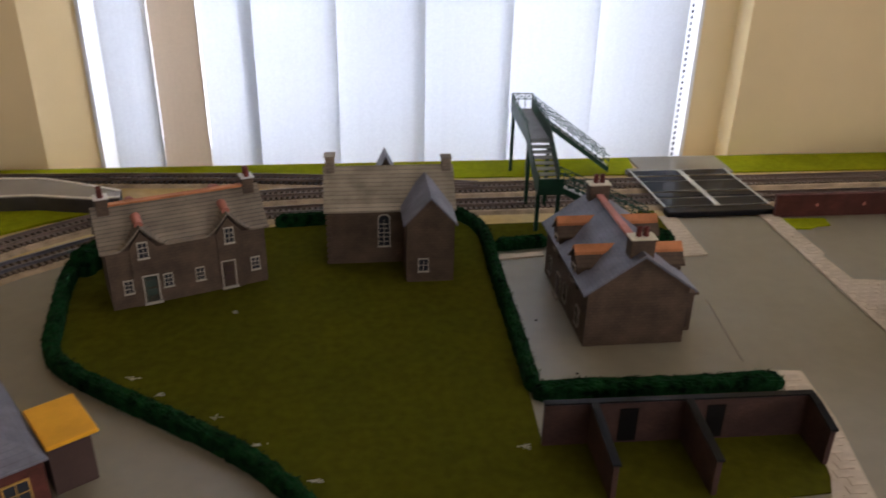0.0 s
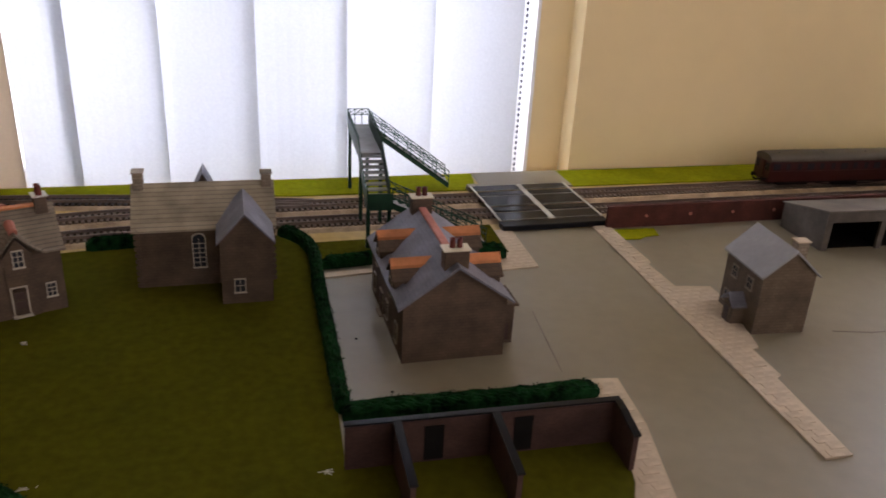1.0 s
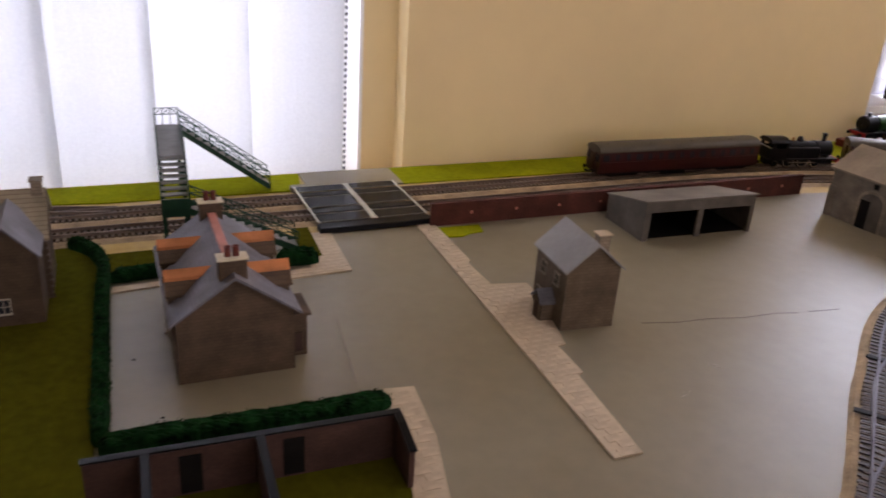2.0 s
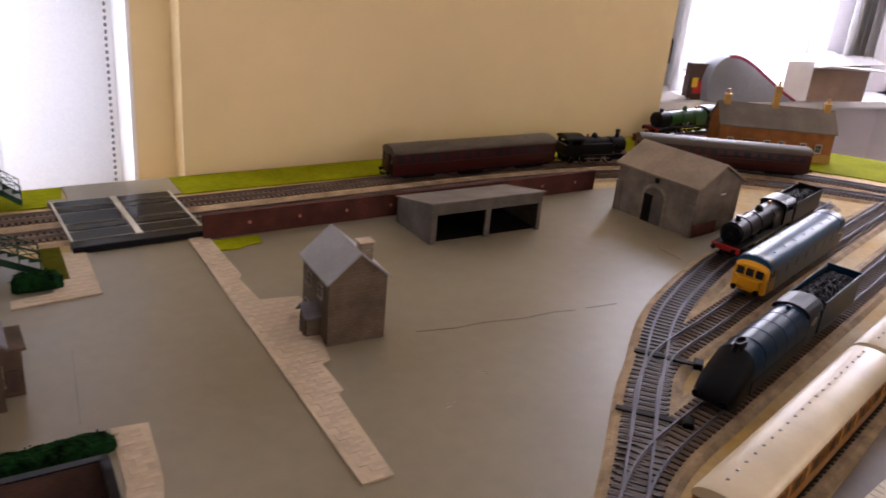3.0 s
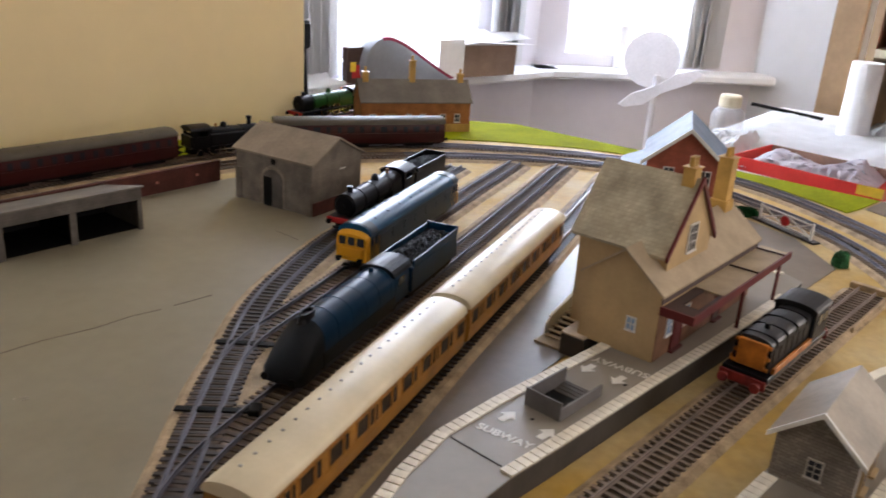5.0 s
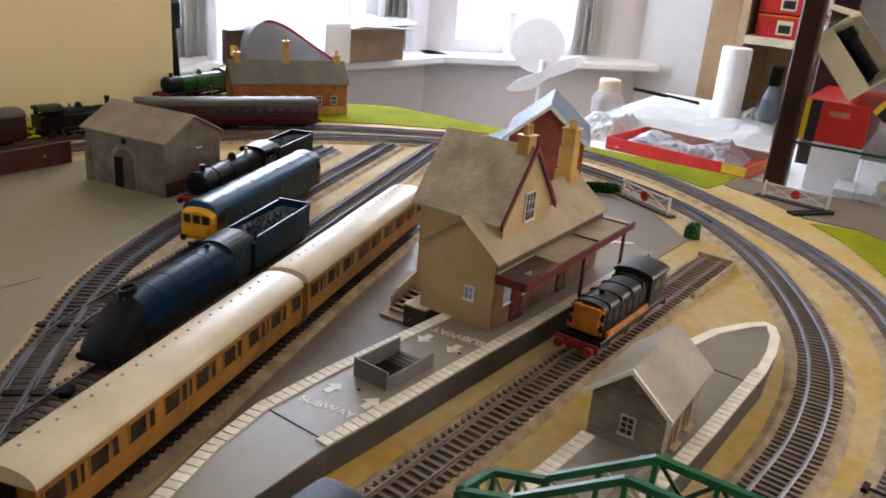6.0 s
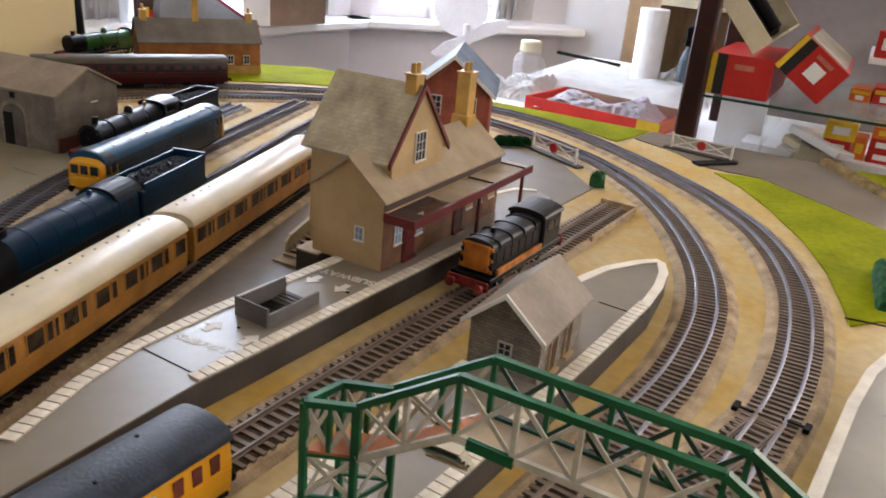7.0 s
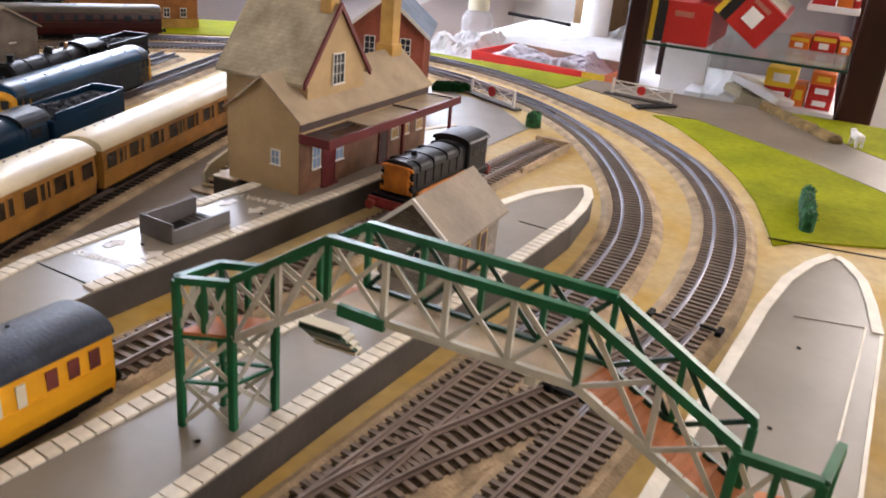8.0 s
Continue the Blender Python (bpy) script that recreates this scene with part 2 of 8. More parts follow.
OFFICEROOF = material("pale_grey_card_roof", (0.29, 0.285, 0.285), 0.6, 0.1, 25, 0.2, fine=0.06)
SMOKED = clear("smoked_plastic", (0.018, 0.018, 0.020), 0.14, 0.86)
smoked_inputs = SMOKED.node_tree.nodes["Principled BSDF"].inputs
smoked_inputs["Specular IOR Level"].default_value, smoked_inputs["IOR"].default_value, smoked_inputs["Transmission Weight"].default_value = 0.3, 1.22, 0.0
BEAD = material("grey_bead", (0.16, 0.17, 0.20), 0.4, 0.1, 40)
LOOPSLEEPER = material("brown_plastic_sleeper", (0.200, 0.150, 0.110), 0.5, 0.2, 60, random_amount=0.12)
BLUEROOF = material("dark_blue_coach_roof", (0.020, 0.028, 0.045), 0.55, 0.25, 60, 0.3, fine=0.12, spec=0.3)
STEEL = material("bright_steel", (0.55, 0.55, 0.55), 0.25, 0.1, 40, metal=1.0)
COPPER = material("copper_brass", (0.55, 0.26, 0.09), 0.3, 0.1, 40, metal=0.9)
CLEARPLASTIC = clear("clear_plastic", (0.7, 0.72, 0.75), 0.06, 0.30)
GLASSGREEN = clear("green_edged_shelf_glass", (0.55, 0.75, 0.65), 0.03, 0.25)
WINDOWGLASS = clear("window_glass", (0.95, 0.97, 1.0), 0.01, 0.06)
DARKWOOD = material("dark_red_brown_wood", (0.032, 0.009, 0.007), 0.4, 0.25, 12, 0.2)
PINE = material("pale_wood_panel", (0.48, 0.34, 0.20), 0.6, 0.12, 8, 0.2)
CARTON = material("brown_cardboard", (0.30, 0.21, 0.15), 0.8, 0.1, 20)
CARTONCREAM = material("cream_cardboard", (0.62, 0.56, 0.40), 0.7, 0.06, 20)
BOXRED = material("red_printed_box", (0.46, 0.025, 0.02), 0.35, 0.08, 20)
BOXYELLOW = material("yellow_printed_box", (0.70, 0.48, 0.03), 0.4, 0.08, 20)
BOXORANGE = material("orange_printed_box", (0.62, 0.15, 0.02), 0.4, 0.08, 20)
BOXBLACK = material("black_printed_band", (0.02, 0.02, 0.022), 0.4, 0.1, 20)
BAGLILAC = material("lilac_plastic_film", (0.72, 0.70, 0.76), 0.42, 0.06, 30, fine=0.04, spec=0.3)
PAPER = material("white_paper", (0.82, 0.82, 0.82), 0.7, 0.04, 20, fine=0.02)
HULLGREY = material("grey_hull_paint", (0.20, 0.21, 0.24), 0.5, 0.08, 12)
HULLRED = material("crimson_hull_stripe", (0.26, 0.015, 0.05), 0.45, 0.08, 20)
BLUEPLASTIC = material("blue_plastic", (0.03, 0.10, 0.30), 0.35, 0.1, 20)
TRAYRED = material("red_plastic_tray", (0.60, 0.03, 0.02), 0.35, 0.08, 20)
LAMPWHITE = material("white_enamel", (0.80, 0.78, 0.80), 0.35, 0.03, 20)
OUTSIDE = glow("bright_overcast_daylight", (0.92, 0.96, 1.0), 2.4)


def blind_fabric(name, low, high, through_share):
    """Woven blind cloth that lets part of the daylight through."""
    m = bpy.data.materials.new(name)
    m.use_nodes = True
    t = m.node_tree
    n, link = t.nodes, t.links.new
    d, tr, mix = n.new("ShaderNodeBsdfDiffuse"), n.new("ShaderNodeBsdfTranslucent"), n.new("ShaderNodeMixShader")
    c, wave, ramp = n.new("ShaderNodeTexCoord"), n.new("ShaderNodeTexNoise"), n.new("ShaderNodeValToRGB")
    wave.inputs["Scale"].default_value = 300
    ramp.color_ramp.elements[0].color, ramp.color_ramp.elements[1].color = (*low, 1), (*high, 1)
    link(c.outputs["Object"], wave.inputs["Vector"]), link(wave.outputs[0], ramp.inputs[0])
    link(ramp.outputs[0], d.inputs["Color"]), link(ramp.outputs[0], tr.inputs["Color"])
    mix.inputs[0].default_value = through_share
    link(d.outputs[0], mix.inputs[1]), link(tr.outputs[0], mix.inputs[2])
    link(mix.outputs[0], n["Material Output"].inputs[0])
    return m


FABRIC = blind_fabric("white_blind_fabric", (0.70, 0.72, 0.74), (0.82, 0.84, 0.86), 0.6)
# beige copy of the white cloth, its tint standing in for shade
FABRICSHADED = blind_fabric("shaded_blind_fabric", (0.60, 0.53, 0.44), (0.68, 0.60, 0.50), 0.45)
# grey copy of the blind cloth: the backlit look put into its colour
BLINDGREY = blind_fabric("backlit_grey_fabric", (0.60, 0.59, 0.58), (0.68, 0.67, 0.66), 0.55)

# ---------------------------------------------------------------- mesh helpers
def mesh_object(name, bm, mat, smooth=False):
    bmesh.ops.recalc_face_normals(bm, faces=bm.faces)
    me = bpy.data.meshes.new(name)
    bm.to_mesh(me)
    bm.free()
    me.materials.append(mat)
    if smooth:
        for p in me.polygons:
            p.use_smooth = True
        me.set_sharp_from_angle(angle=radians(38))
    return new(name, me)


def part(name, bm, mat, parent, label="", smooth=False):
    ob = mesh_object(name, bm, mat, smooth)
    ob.parent = parent
    return tagged(ob, label)


def thing(name, m, label, category, group=""):
    ob = new(name)
    ob.empty_display_size = 0.01
    ob.matrix_world = m
    return tagged(ob, label, category, group)


def structure(name, bm, mat, label, category, smooth=False):
    return tagged(mesh_object(name, bm, mat, smooth), label, category, kind="structure")


def box(x0, y0, z0, x1, y1, z1, bevel=0.0, bm=None, m=None):
    bm = bm or bmesh.new()
    vs = [bm.verts.new((x, y, z)) for z in (z0, z1) for y in (y0, y1) for x in (x0, x1)]
    fs = [bm.faces.new([vs[i] for i in f]) for f in ((0, 2, 3, 1), (4, 5, 7, 6), (0, 1, 5, 4), (2, 6, 7, 3), (0, 4, 6, 2), (1, 3, 7, 5))]
    if m is not None:
        for v in vs:
            v.co = m @ v.co
    if bevel:
        es = {e for f in fs for e in f.edges}
        bmesh.ops.bevel(bm, geom=list(es), offset=bevel, segments=1, affect="EDGES")
    return bm


def prism(poly, z0, z1, bm=None):
    """A flat plate with an outline in plan."""
    bm = bm or bmesh.new()
    lo, hi = [bm.verts.new((x, y, z0)) for x, y in poly], [bm.verts.new((x, y, z1)) for x, y in poly]
    bm.faces.new(lo[::-1]), bm.faces.new(hi)
    for i in range(len(poly)):
        j = (i + 1) % len(poly)
        bm.faces.new((lo[i], lo[j], hi[j], hi[i]))
    return bm


def loft(rings, bm=None, closed=True, caps=True):
    """Skin over rings of equal length."""
    bm = bm or bmesh.new()
    vs = [[bm.verts.new(p) for p in r] for r in rings]
    n = len(rings[0])
    for a, b in zip(vs, vs[1:]):
        for i in range(n if closed else n - 1):
            j = (i + 1) % n
            bm.faces.new((a[i], a[j], b[j], b[i]))
    if caps and closed:
        bm.faces.new(vs[0][::-1]), bm.faces.new(vs[-1])
    return bm


def tube(p0, p1, r0, r1=None, seg=12, bm=None):
    p0, p1 = Vector(p0), Vector(p1)
    q = (p1 - p0).to_track_quat("Z", "Y")
    r1 = r0 if r1 is None else r1
    rings = [[p + q @ Vector((r * math.cos(a), r * math.sin(a), 0)) for a in (2 * math.pi * i / seg for i in range(seg))] for p, r in ((p0, r0), (p1, r1))]
    return loft(rings, bm)


def beam(p0, p1, w, h, bm=None):
    """A straight bar of rectangular section."""
    p0, p1 = Vector(p0), Vector(p1)
    d = (p1 - p0).normalized()
    side = d.cross(Vector((0, 0, 1)))
    side = side.normalized() if side.length > 1e-4 else Vector((1, 0, 0))
    up = side.cross(d)
    rings = [[p + side * (a * w / 2) + up * (b * h / 2) for a, b in ((-1, -1), (1, -1), (1, 1), (-1, 1))] for p in (p0, p1)]
    return loft(rings, bm)


def spin_profile(profile, seg=16, bm=None, at=(0, 0, 0)):
    """A turned body: profile of (radius, height) about the upright through at."""
    rings = [[(at[0] + r * math.cos(a), at[1] + r * math.sin(a), at[2] + z) for a in (2 * math.pi * i / seg for i in range(seg))] for r, z in profile]
    return loft(rings, bm)


def curve_points(ctrl, step=0.01):
    """Catmull-Rom through plan points, at about even steps."""
    p = [Vector(c) for c in ctrl]
    p = [2 * p[0] - p[1]] + p + [2 * p[-1] - p[-2]]
    dense = []
    for a, b, c, d in zip(p, p[1:], p[2:], p[3:]):
        for i in range(24):
            u = i / 24
            dense.append(0.5 * (2 * b + (c - a) * u + (2 * a - 5 * b + 4 * c - d) * u * u + (3 * b - a - 3 * c + d) * u ** 3))
    dense.append(p[-2])
    for _ in range(30):
        dense = [dense[0]] + [(a + 2 * b + c) / 4 for a, b, c in zip(dense, dense[1:], dense[2:])] + [dense[-1]]
    out, left = [dense[0]], step
    for a, b in zip(dense, dense[1:]):
        seg = (b - a).length
        while seg >= left and seg > 0:
            a = a + (b - a) * (left / seg)
            out.append(a)
            seg, left = (b - a).length, step
        left -= seg
    return out


def tangents(pts):
    return [(pts[min(i + 1, len(pts) - 1)] - pts[max(i - 1, 0)]).normalized() for i in range(len(pts))]


def sweep(pts, section, bm=None):
    """Sweep a closed section of (across, height) along plan points."""
    ts = tangents(pts)
    rings = [[(p.x - t.y * a, p.y + t.x * a, z) for a, z in section] for p, t in zip(pts, ts)]
    return loft(rings, bm)


def at(x, y, z=0.0, yaw=0.0):
    return pose(x, y, z, 0, 0, yaw)

# ---------------------------------------------------------------- the room
FLOOR_Z, CEIL_Z = -0.92, 1.45


def wall(name, p0, p1, thick, openings, mat, label):
    """A wall from p0 to p1 in plan, its inner face on that line, thickness to the left of the way; openings (from, to, low, high)."""
    p0, p1 = Vector(p0), Vector(p1)
    d = (p1 - p0).normalized()
    n = Vector((-d.y, d.x))
    m = Matrix(((d.x, n.x, 0, p0.x), (d.y, n.y, 0, p0.y), (0, 0, 1, 0), (0, 0, 0, 1)))
    bm, x, end = bmesh.new(), 0.0, (p1 - p0).length
    for a, b, lo, hi in openings:
        if a > x:
            box(x, 0, FLOOR_Z, a, thick, CEIL_Z, bm=bm, m=m)
        box(a, 0, FLOOR_Z, b, thick, lo, bm=bm, m=m)
        box(a, 0, hi, b, thick, CEIL_Z, bm=bm, m=m)
        x = b
    box(x, 0, FLOOR_Z, end, thick, CEIL_Z, bm=bm, m=m)
    structure(name, bm, mat, label, "wall")
    return m


def window(name, m, a, b, lo, hi, depth, label, mullions=(), glass=WINDOWGLASS):
    """Frame, sill and panes in an opening of a wall whose matrix is m."""
    w = thing(name, m, label, "window")
    w["kind"] = "structure"
    f = 0.045
    bm = bmesh.new()
    box(a, depth, lo, a + f, depth + 0.05, hi, 0.004, bm), box(b - f, depth, lo, b, depth + 0.05, hi, 0.004, bm)
    box(a + f, depth, lo, b - f, depth + 0.05, lo + f, 0.004, bm), box(a + f, depth, hi - f, b - f, depth + 0.05, hi, 0.004, bm)
    xs = [a + f]
    for x in mullions:
        box(x - 0.03, depth, lo + f, x + 0.03, depth + 0.05, hi - f, 0.004, bm)
        xs += [x - 0.03, x + 0.03]
    xs.append(b - f)
    part("window_frame", bm, UPVC, w)
    for i in range(0, len(xs), 2):
        pane = part("pane", box(xs[i], depth + 0.02, lo + f, xs[i + 1], depth + 0.026, hi - f), glass, w)
        pane.visible_shadow = False
    return w


structure("floor", box(-1.8, -1.8, FLOOR_Z - 0.05, 3.3, 2.0, FLOOR_Z), CARPET, "brown carpeted floor under the layout", "floor")
structure("ceiling", box(-1.8, -1.8, CEIL_Z, 3.3, 2.0, CEIL_Z + 0.05), CEILING, "plain off-white ceiling above the room", "ceiling")
WN = wall("wall_north", (-1.6, 1.022), (1.298, 1.022), 0.2, [(1.122, 2.038, -0.06, 1.15)], WALL, "cream painted wall behind the model railway")
# two unseen walls close the room, dark so they bounce less light
wall("wall_west", (-1.6, -1.6), (-1.6, 1.022), 0.2, [], DIMWALL, "unseen side wall of the room, coloured dark to cut bounced light")
# its opening is added and unseen, to hold a fill lamp
wall("wall_south", (3.0, -1.6), (-1.6, -1.6), 0.2, [(1.75, 3.05, 0.05, 1.12)], DIMWALL, "unseen wall opposite the blinds, coloured dark to cut bounced light")
wall("wall_return", (1.298, 1.222), (1.298, 1.45), 0.12, [], LILAC, "grey side of the bay window recess")
WB = wall("wall_bay", (1.178, 1.455), (2.44, 1.245), 0.16, [(0.36, 1.02, 0.03, 1.15)], LILAC, "lilac-grey wall under the bay window")
WS = wall("wall_bay_side", (2.44, 1.245), (2.985, 0.765), 0.16, [(0.09, 0.50, 0.03, 1.15)], LILAC, "lilac-grey angled wall of the bay window")
# the opening in its unseen part is added for a fill lamp
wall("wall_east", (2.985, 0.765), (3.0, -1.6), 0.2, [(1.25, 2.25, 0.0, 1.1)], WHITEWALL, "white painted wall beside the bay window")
window("window_1", WN, 1.176, 1.990, -0.06, 1.15, 0.12, "white-framed window behind vertical blinds", (1.6,))
window("window_2", WB, 0.36, 1.02, 0.03, 1.15, 0.06, "white-framed bay window full of bright daylight")
window("window_3", WS, 0.09, 0.50, 0.03, 1.15, 0.06, "white-framed side window of the bay, bright daylight")
for m, a, b in ((WB, 0.12, 1.30), (WS, -0.03, 0.75)):
    s = mesh_object("window_sill", box(a, -0.10, -0.035, b, 0.06, -0.008, 0.006), UPVC)
    s.matrix_world = m
    tagged(s, "white painted window sill of the bay", "window sill", kind="structure")
structure("trim", box(2.955, 0.47, FLOOR_Z, 2.985, 0.555, CEIL_Z, 0.003), PINE, "pale wooden board upright against the white wall", "trim")
for x0, x1 in ((0.3845, 0.3895), (-0.4235, -0.4185)):
    structure("trim", box(x0, 1.060, -0.058, x1, 1.139, 1.148), UPVC, "white plastic lining of the window reveal", "window lining")
# plastered reveals at both sides of the blind window
for poly in ([(0.390, 1.221), (0.390, 1.062), (0.438, 1.062), (0.438, 1.221)], [(-0.424, 1.221), (-0.478, 1.221), (-0.478, 1.022), (-0.476, 1.0235), (-0.424, 1.064)]):
    structure("window_reveal", prism(poly, -0.06, 1.15), WALL, "cream plastered reveal beside the blind window", "window reveal")
# bright overcast outside
structure("backdrop", box(-1.2, 2.3, -1.0, 1.4, 2.32, 2.5), OUTSIDE, "bright overcast daylight outside the windows", "backdrop")
structure("backdrop", box(1.2, 2.6, -1.0, 4.4, 2.62, 2.5), OUTSIDE, "bright overcast daylight outside the windows", "backdrop")
structure("backdrop", box(4.3, 0.3, -1.0, 4.32, 2.6, 2.5), OUTSIDE, "bright overcast daylight outside the windows", "backdrop")

def gathered_blind(m, a, b, n):
    """Vertical blind drawn aside: slats standing edge on, close together."""
    g = thing("gathered_blind", m, "vertical blind drawn aside in the bay, its backlit grey put into the cloth", "blind", "blinds in the bay")
    for i in range(n):
        x, turn = a + (b - a) * (i + 0.5) / n, radians(30 + 7 * math.sin(i * 2.1))
        c, d = math.cos(turn), math.sin(turn)
        rings = [[(x + c * u * 0.040 - d * t, -0.048 + d * u * 0.040 + c * t, z) for u, t in ((-1, -0.0006), (0, 0.0030), (1, -0.0006), (1, 0.0006), (0, 0.0042), (-1, 0.0006))] for z in (0.005, 1.12)]
        part("slat", loft(rings), BLINDGREY, g)
    part("headrail", box(a - 0.02, -0.070, 1.121, b + 0.02, -0.030, 1.150, 0.003), UPVC, g, "white blind rail")


gathered_blind(WB, 0.37, 0.52, 8)
gathered_blind(WB, 1.03, 1.16, 7)
gathered_blind(WS, 0.45, 0.56, 6)

# vertical blind: slats hung side by side, each turned a little so that it overlaps the next
blind = thing("vertical_blind", at(0, 0, 0), "white fabric vertical blind drawn across the window", "blind")
part("headrail", box(-0.41, 1.005, 1.14, 0.385, 1.045, 1.18, 0.004), UPVC, blind, "white blind rail")
for i, x in enumerate((-0.362, -0.303, -0.239, -0.162, -0.050, 0.062, 0.175, 0.293)):
    turn = radians((-7, -12, -7)[i] if i < 3 else -6 - (i % 3) * 2)
    w = (0.031, 0.031, 0.033)[i] if i < 3 else 0.059
    back = 0.004 if i == 1 else 0.0
    rings = []
    for k in range(9):
        u = -1 + k / 4
        dx, dy = w * u * math.cos(turn), w * u * math.sin(turn) + 0.004 * (1 - u * u) + back
        rings.append([(x + dx, 1.030 + dy, -0.03), (x + dx, 1.030 + dy, 1.14), (x + dx, 1.0312 + dy, 1.14), (x + dx, 1.0312 + dy, -0.03)])
    part("slat", loft(rings), FABRICSHADED if i == 1 else FABRIC, blind, "slat tinted beige in place of its shade" if i == 1 else "")
chain = bmesh.new()
for k in range(150):
    c = 1.13 - k * 0.0077
    spin_profile([(0.0006, -0.0024), (0.0017, -0.0010), (0.0017, 0.0010), (0.0006, 0.0024)], 6, chain, (0.352, 1.012, c))
part("bead_chain", chain, BEAD, blind, "dark bead chain of the blind")

# ---------------------------------------------------------------- board and ground sheets
board_outline = [(-1.2, -0.75), (1.60, -0.75), (1.60, 0.60), (1.60, 0.76), (1.50, 0.90), (1.34, 1.00), (1.29, 1.018), (-1.2, 1.018)]
structure("ground", prism(board_outline, -0.018, 0.0), BOARD, "sand-coloured painted baseboard of the model railway", "baseboard")
for x, y in ((-1.1, -0.6), (1.45, -0.6), (-1.1, 0.9), (1.2, 0.9), (0.2, -0.6), (0.2, 0.9)):
    structure("trestle_leg", box(x - 0.025, y - 0.025, FLOOR_Z, x + 0.025, y + 0.025, -0.018, 0.003), PINE, "wooden leg under the baseboard", "table leg")


def sheet(name, poly, z, mat, label, category="ground sheet", z0=0.0):
    return structure(name, prism(poly, z0, z), mat, label, category)


sheet("road", [(-1.1, -0.2), (0.327, -0.225), (0.47, 0.272), (0.50, 0.294), (0.628, 0.398), (0.74, 0.485), (0.80, 0.522), (0.915, 0.566), (1.03, 0.615), (1.10, 0.70),
               (1.06, 0.786), (0.95, 0.800), (0.26, 0.805), (-0.024, 0.796), (-0.314, 0.78), (-0.358, 0.755), (-0.397, 0.719), (-0.472, 0.632), (-0.617, 0.391), (-1.1, 0.2)],
      0.0010, ROADGREY, "dull grey painted card of the road and goods yard", "road")
HEDGE_L = [(-0.097, 0.336), (-0.136, 0.39), (-0.168, 0.425), (-0.224, 0.469), (-0.292, 0.519), (-0.331, 0.56), (-0.344, 0.614), (-0.355, 0.673), (-0.36, 0.728)]
sheet("grass", HEDGE_L + [(-0.343, 0.765), (-0.295, 0.79), (-0.17, 0.81), (0.019, 0.825), (0.043, 0.786), (0.05, 0.73), (0.039, 0.481), (0.036, 0.423), (0.235, 0.423), (0.228, 0.361), (0.055, 0.351)],
      0.0022, GRASS, "dark green flocked grass field round the cottages", "grass", 0.001)
sheet("grass", [(0.05, 0.733), (0.123, 0.743), (0.126, 0.802), (0.048, 0.8)], 0.0022, GRASS, "dark green flocked grass beside the track", "grass", 0.001)
sheet("grass", [(-1.1, 0.990), (-0.52, 0.988), (-0.28, 0.982), (-0.10, 0.968), (0.05, 0.950), (0.28, 0.948), (0.29, 1.012), (-1.1, 1.012)], 0.0015, LIME, "lime green flocked verge along the window", "grass")
sheet("grass", [(0.415, 0.948), (0.80, 0.946), (1.04, 0.932), (1.17, 0.905), (1.27, 0.862), (1.31, 0.90), (1.285, 1.014), (0.415, 1.014)], 0.0015, LIME, "lime green flocked verge along the wall", "grass")
sheet("grass", [(1.28, 0.858), (1.36, 0.790), (1.45, 0.690), (1.52, 0.580), (1.555, 0.48), (1.562, 0.36), (1.548, 0.28), (1.515, 0.20), (1.488, 0.145), (1.53, 0.135), (1.595, 0.125), (1.595, 0.758), (1.498, 0.895), (1.338, 0.995), (1.29, 1.01), (1.315, 0.90)],
      0.0015, LIME, "lime green flocked verge at the board's corner", "grass")
sheet("grass", [(-0.52, 0.77), (-0.468, 0.805), (-0.424, 0.838), (-0.385, 0.857), (-0.352, 0.872), (-0.39, 0.880), (-0.47, 0.875), (-0.60, 0.872)], 0.0030, LIME, "lime green flocked patch beside the ramp", "grass")
sheet("grass", [(0.237, 0.745), (0.256, 0.745), (0.259, 0.824), (0.240, 0.824)], 0.0030, GRASS, "narrow dark green grass strip by the stairs", "grass", 0.001)
sheet("grass", [(0.398, 0.792), (0.452, 0.790), (0.448, 0.770), (0.430, 0.768), (0.420, 0.762), (0.396, 0.764)], 0.0024, LIME, "small lime green grass mat at the wall's foot", "grass", 0.001)
sheet("grass", [(1.425, -0.005), (1.38, -0.045), (1.31, -0.088), (1.22, -0.132), (1.14, -0.160), (1.07, -0.176), (1.03, -0.184), (1.055, -0.205), (1.085, -0.27), (1.11, -0.34), (1.20, -0.33), (1.33, -0.20), (1.44, -0.06)],
      0.0018, LIME, "bright lime green field beside the curve", "grass")
sheet("grass", [(1.595, -0.145), (1.44, -0.245), (1.28, -0.40), (1.595, -0.40)], 0.0018, LIME, "bright lime green field behind the bank", "grass")
sheet("road", [(1.445, 0.005), (1.445, -0.06), (1.335, -0.20), (1.205, -0.33), (1.12, -0.42), (1.27, -0.42), (1.44, -0.248), (1.595, -0.145), (1.595, 0.12), (1.53, 0.13), (1.50, 0.07)],
      0.0012, BROWNGREY, "grey painted lane across the field", "road")
sheet("road", [(0.34, 0.10), (0.56, 0.188), (0.66, 0.212), (0.85, 0.215), (1.06, 0.170), (1.13, 0.135), (1.11, 0.112), (1.24, 0.100), (1.315, 0.165), (1.355, 0.255), (1.33, 0.33), (1.36, 0.42), (1.02, 0.325), (0.80, 0.268), (0.60, 0.213), (0.50, 0.188), (0.30, 0.15)],
      0.0010, BROWNGREY, "brown-grey painted ground beside the island platform", "road")
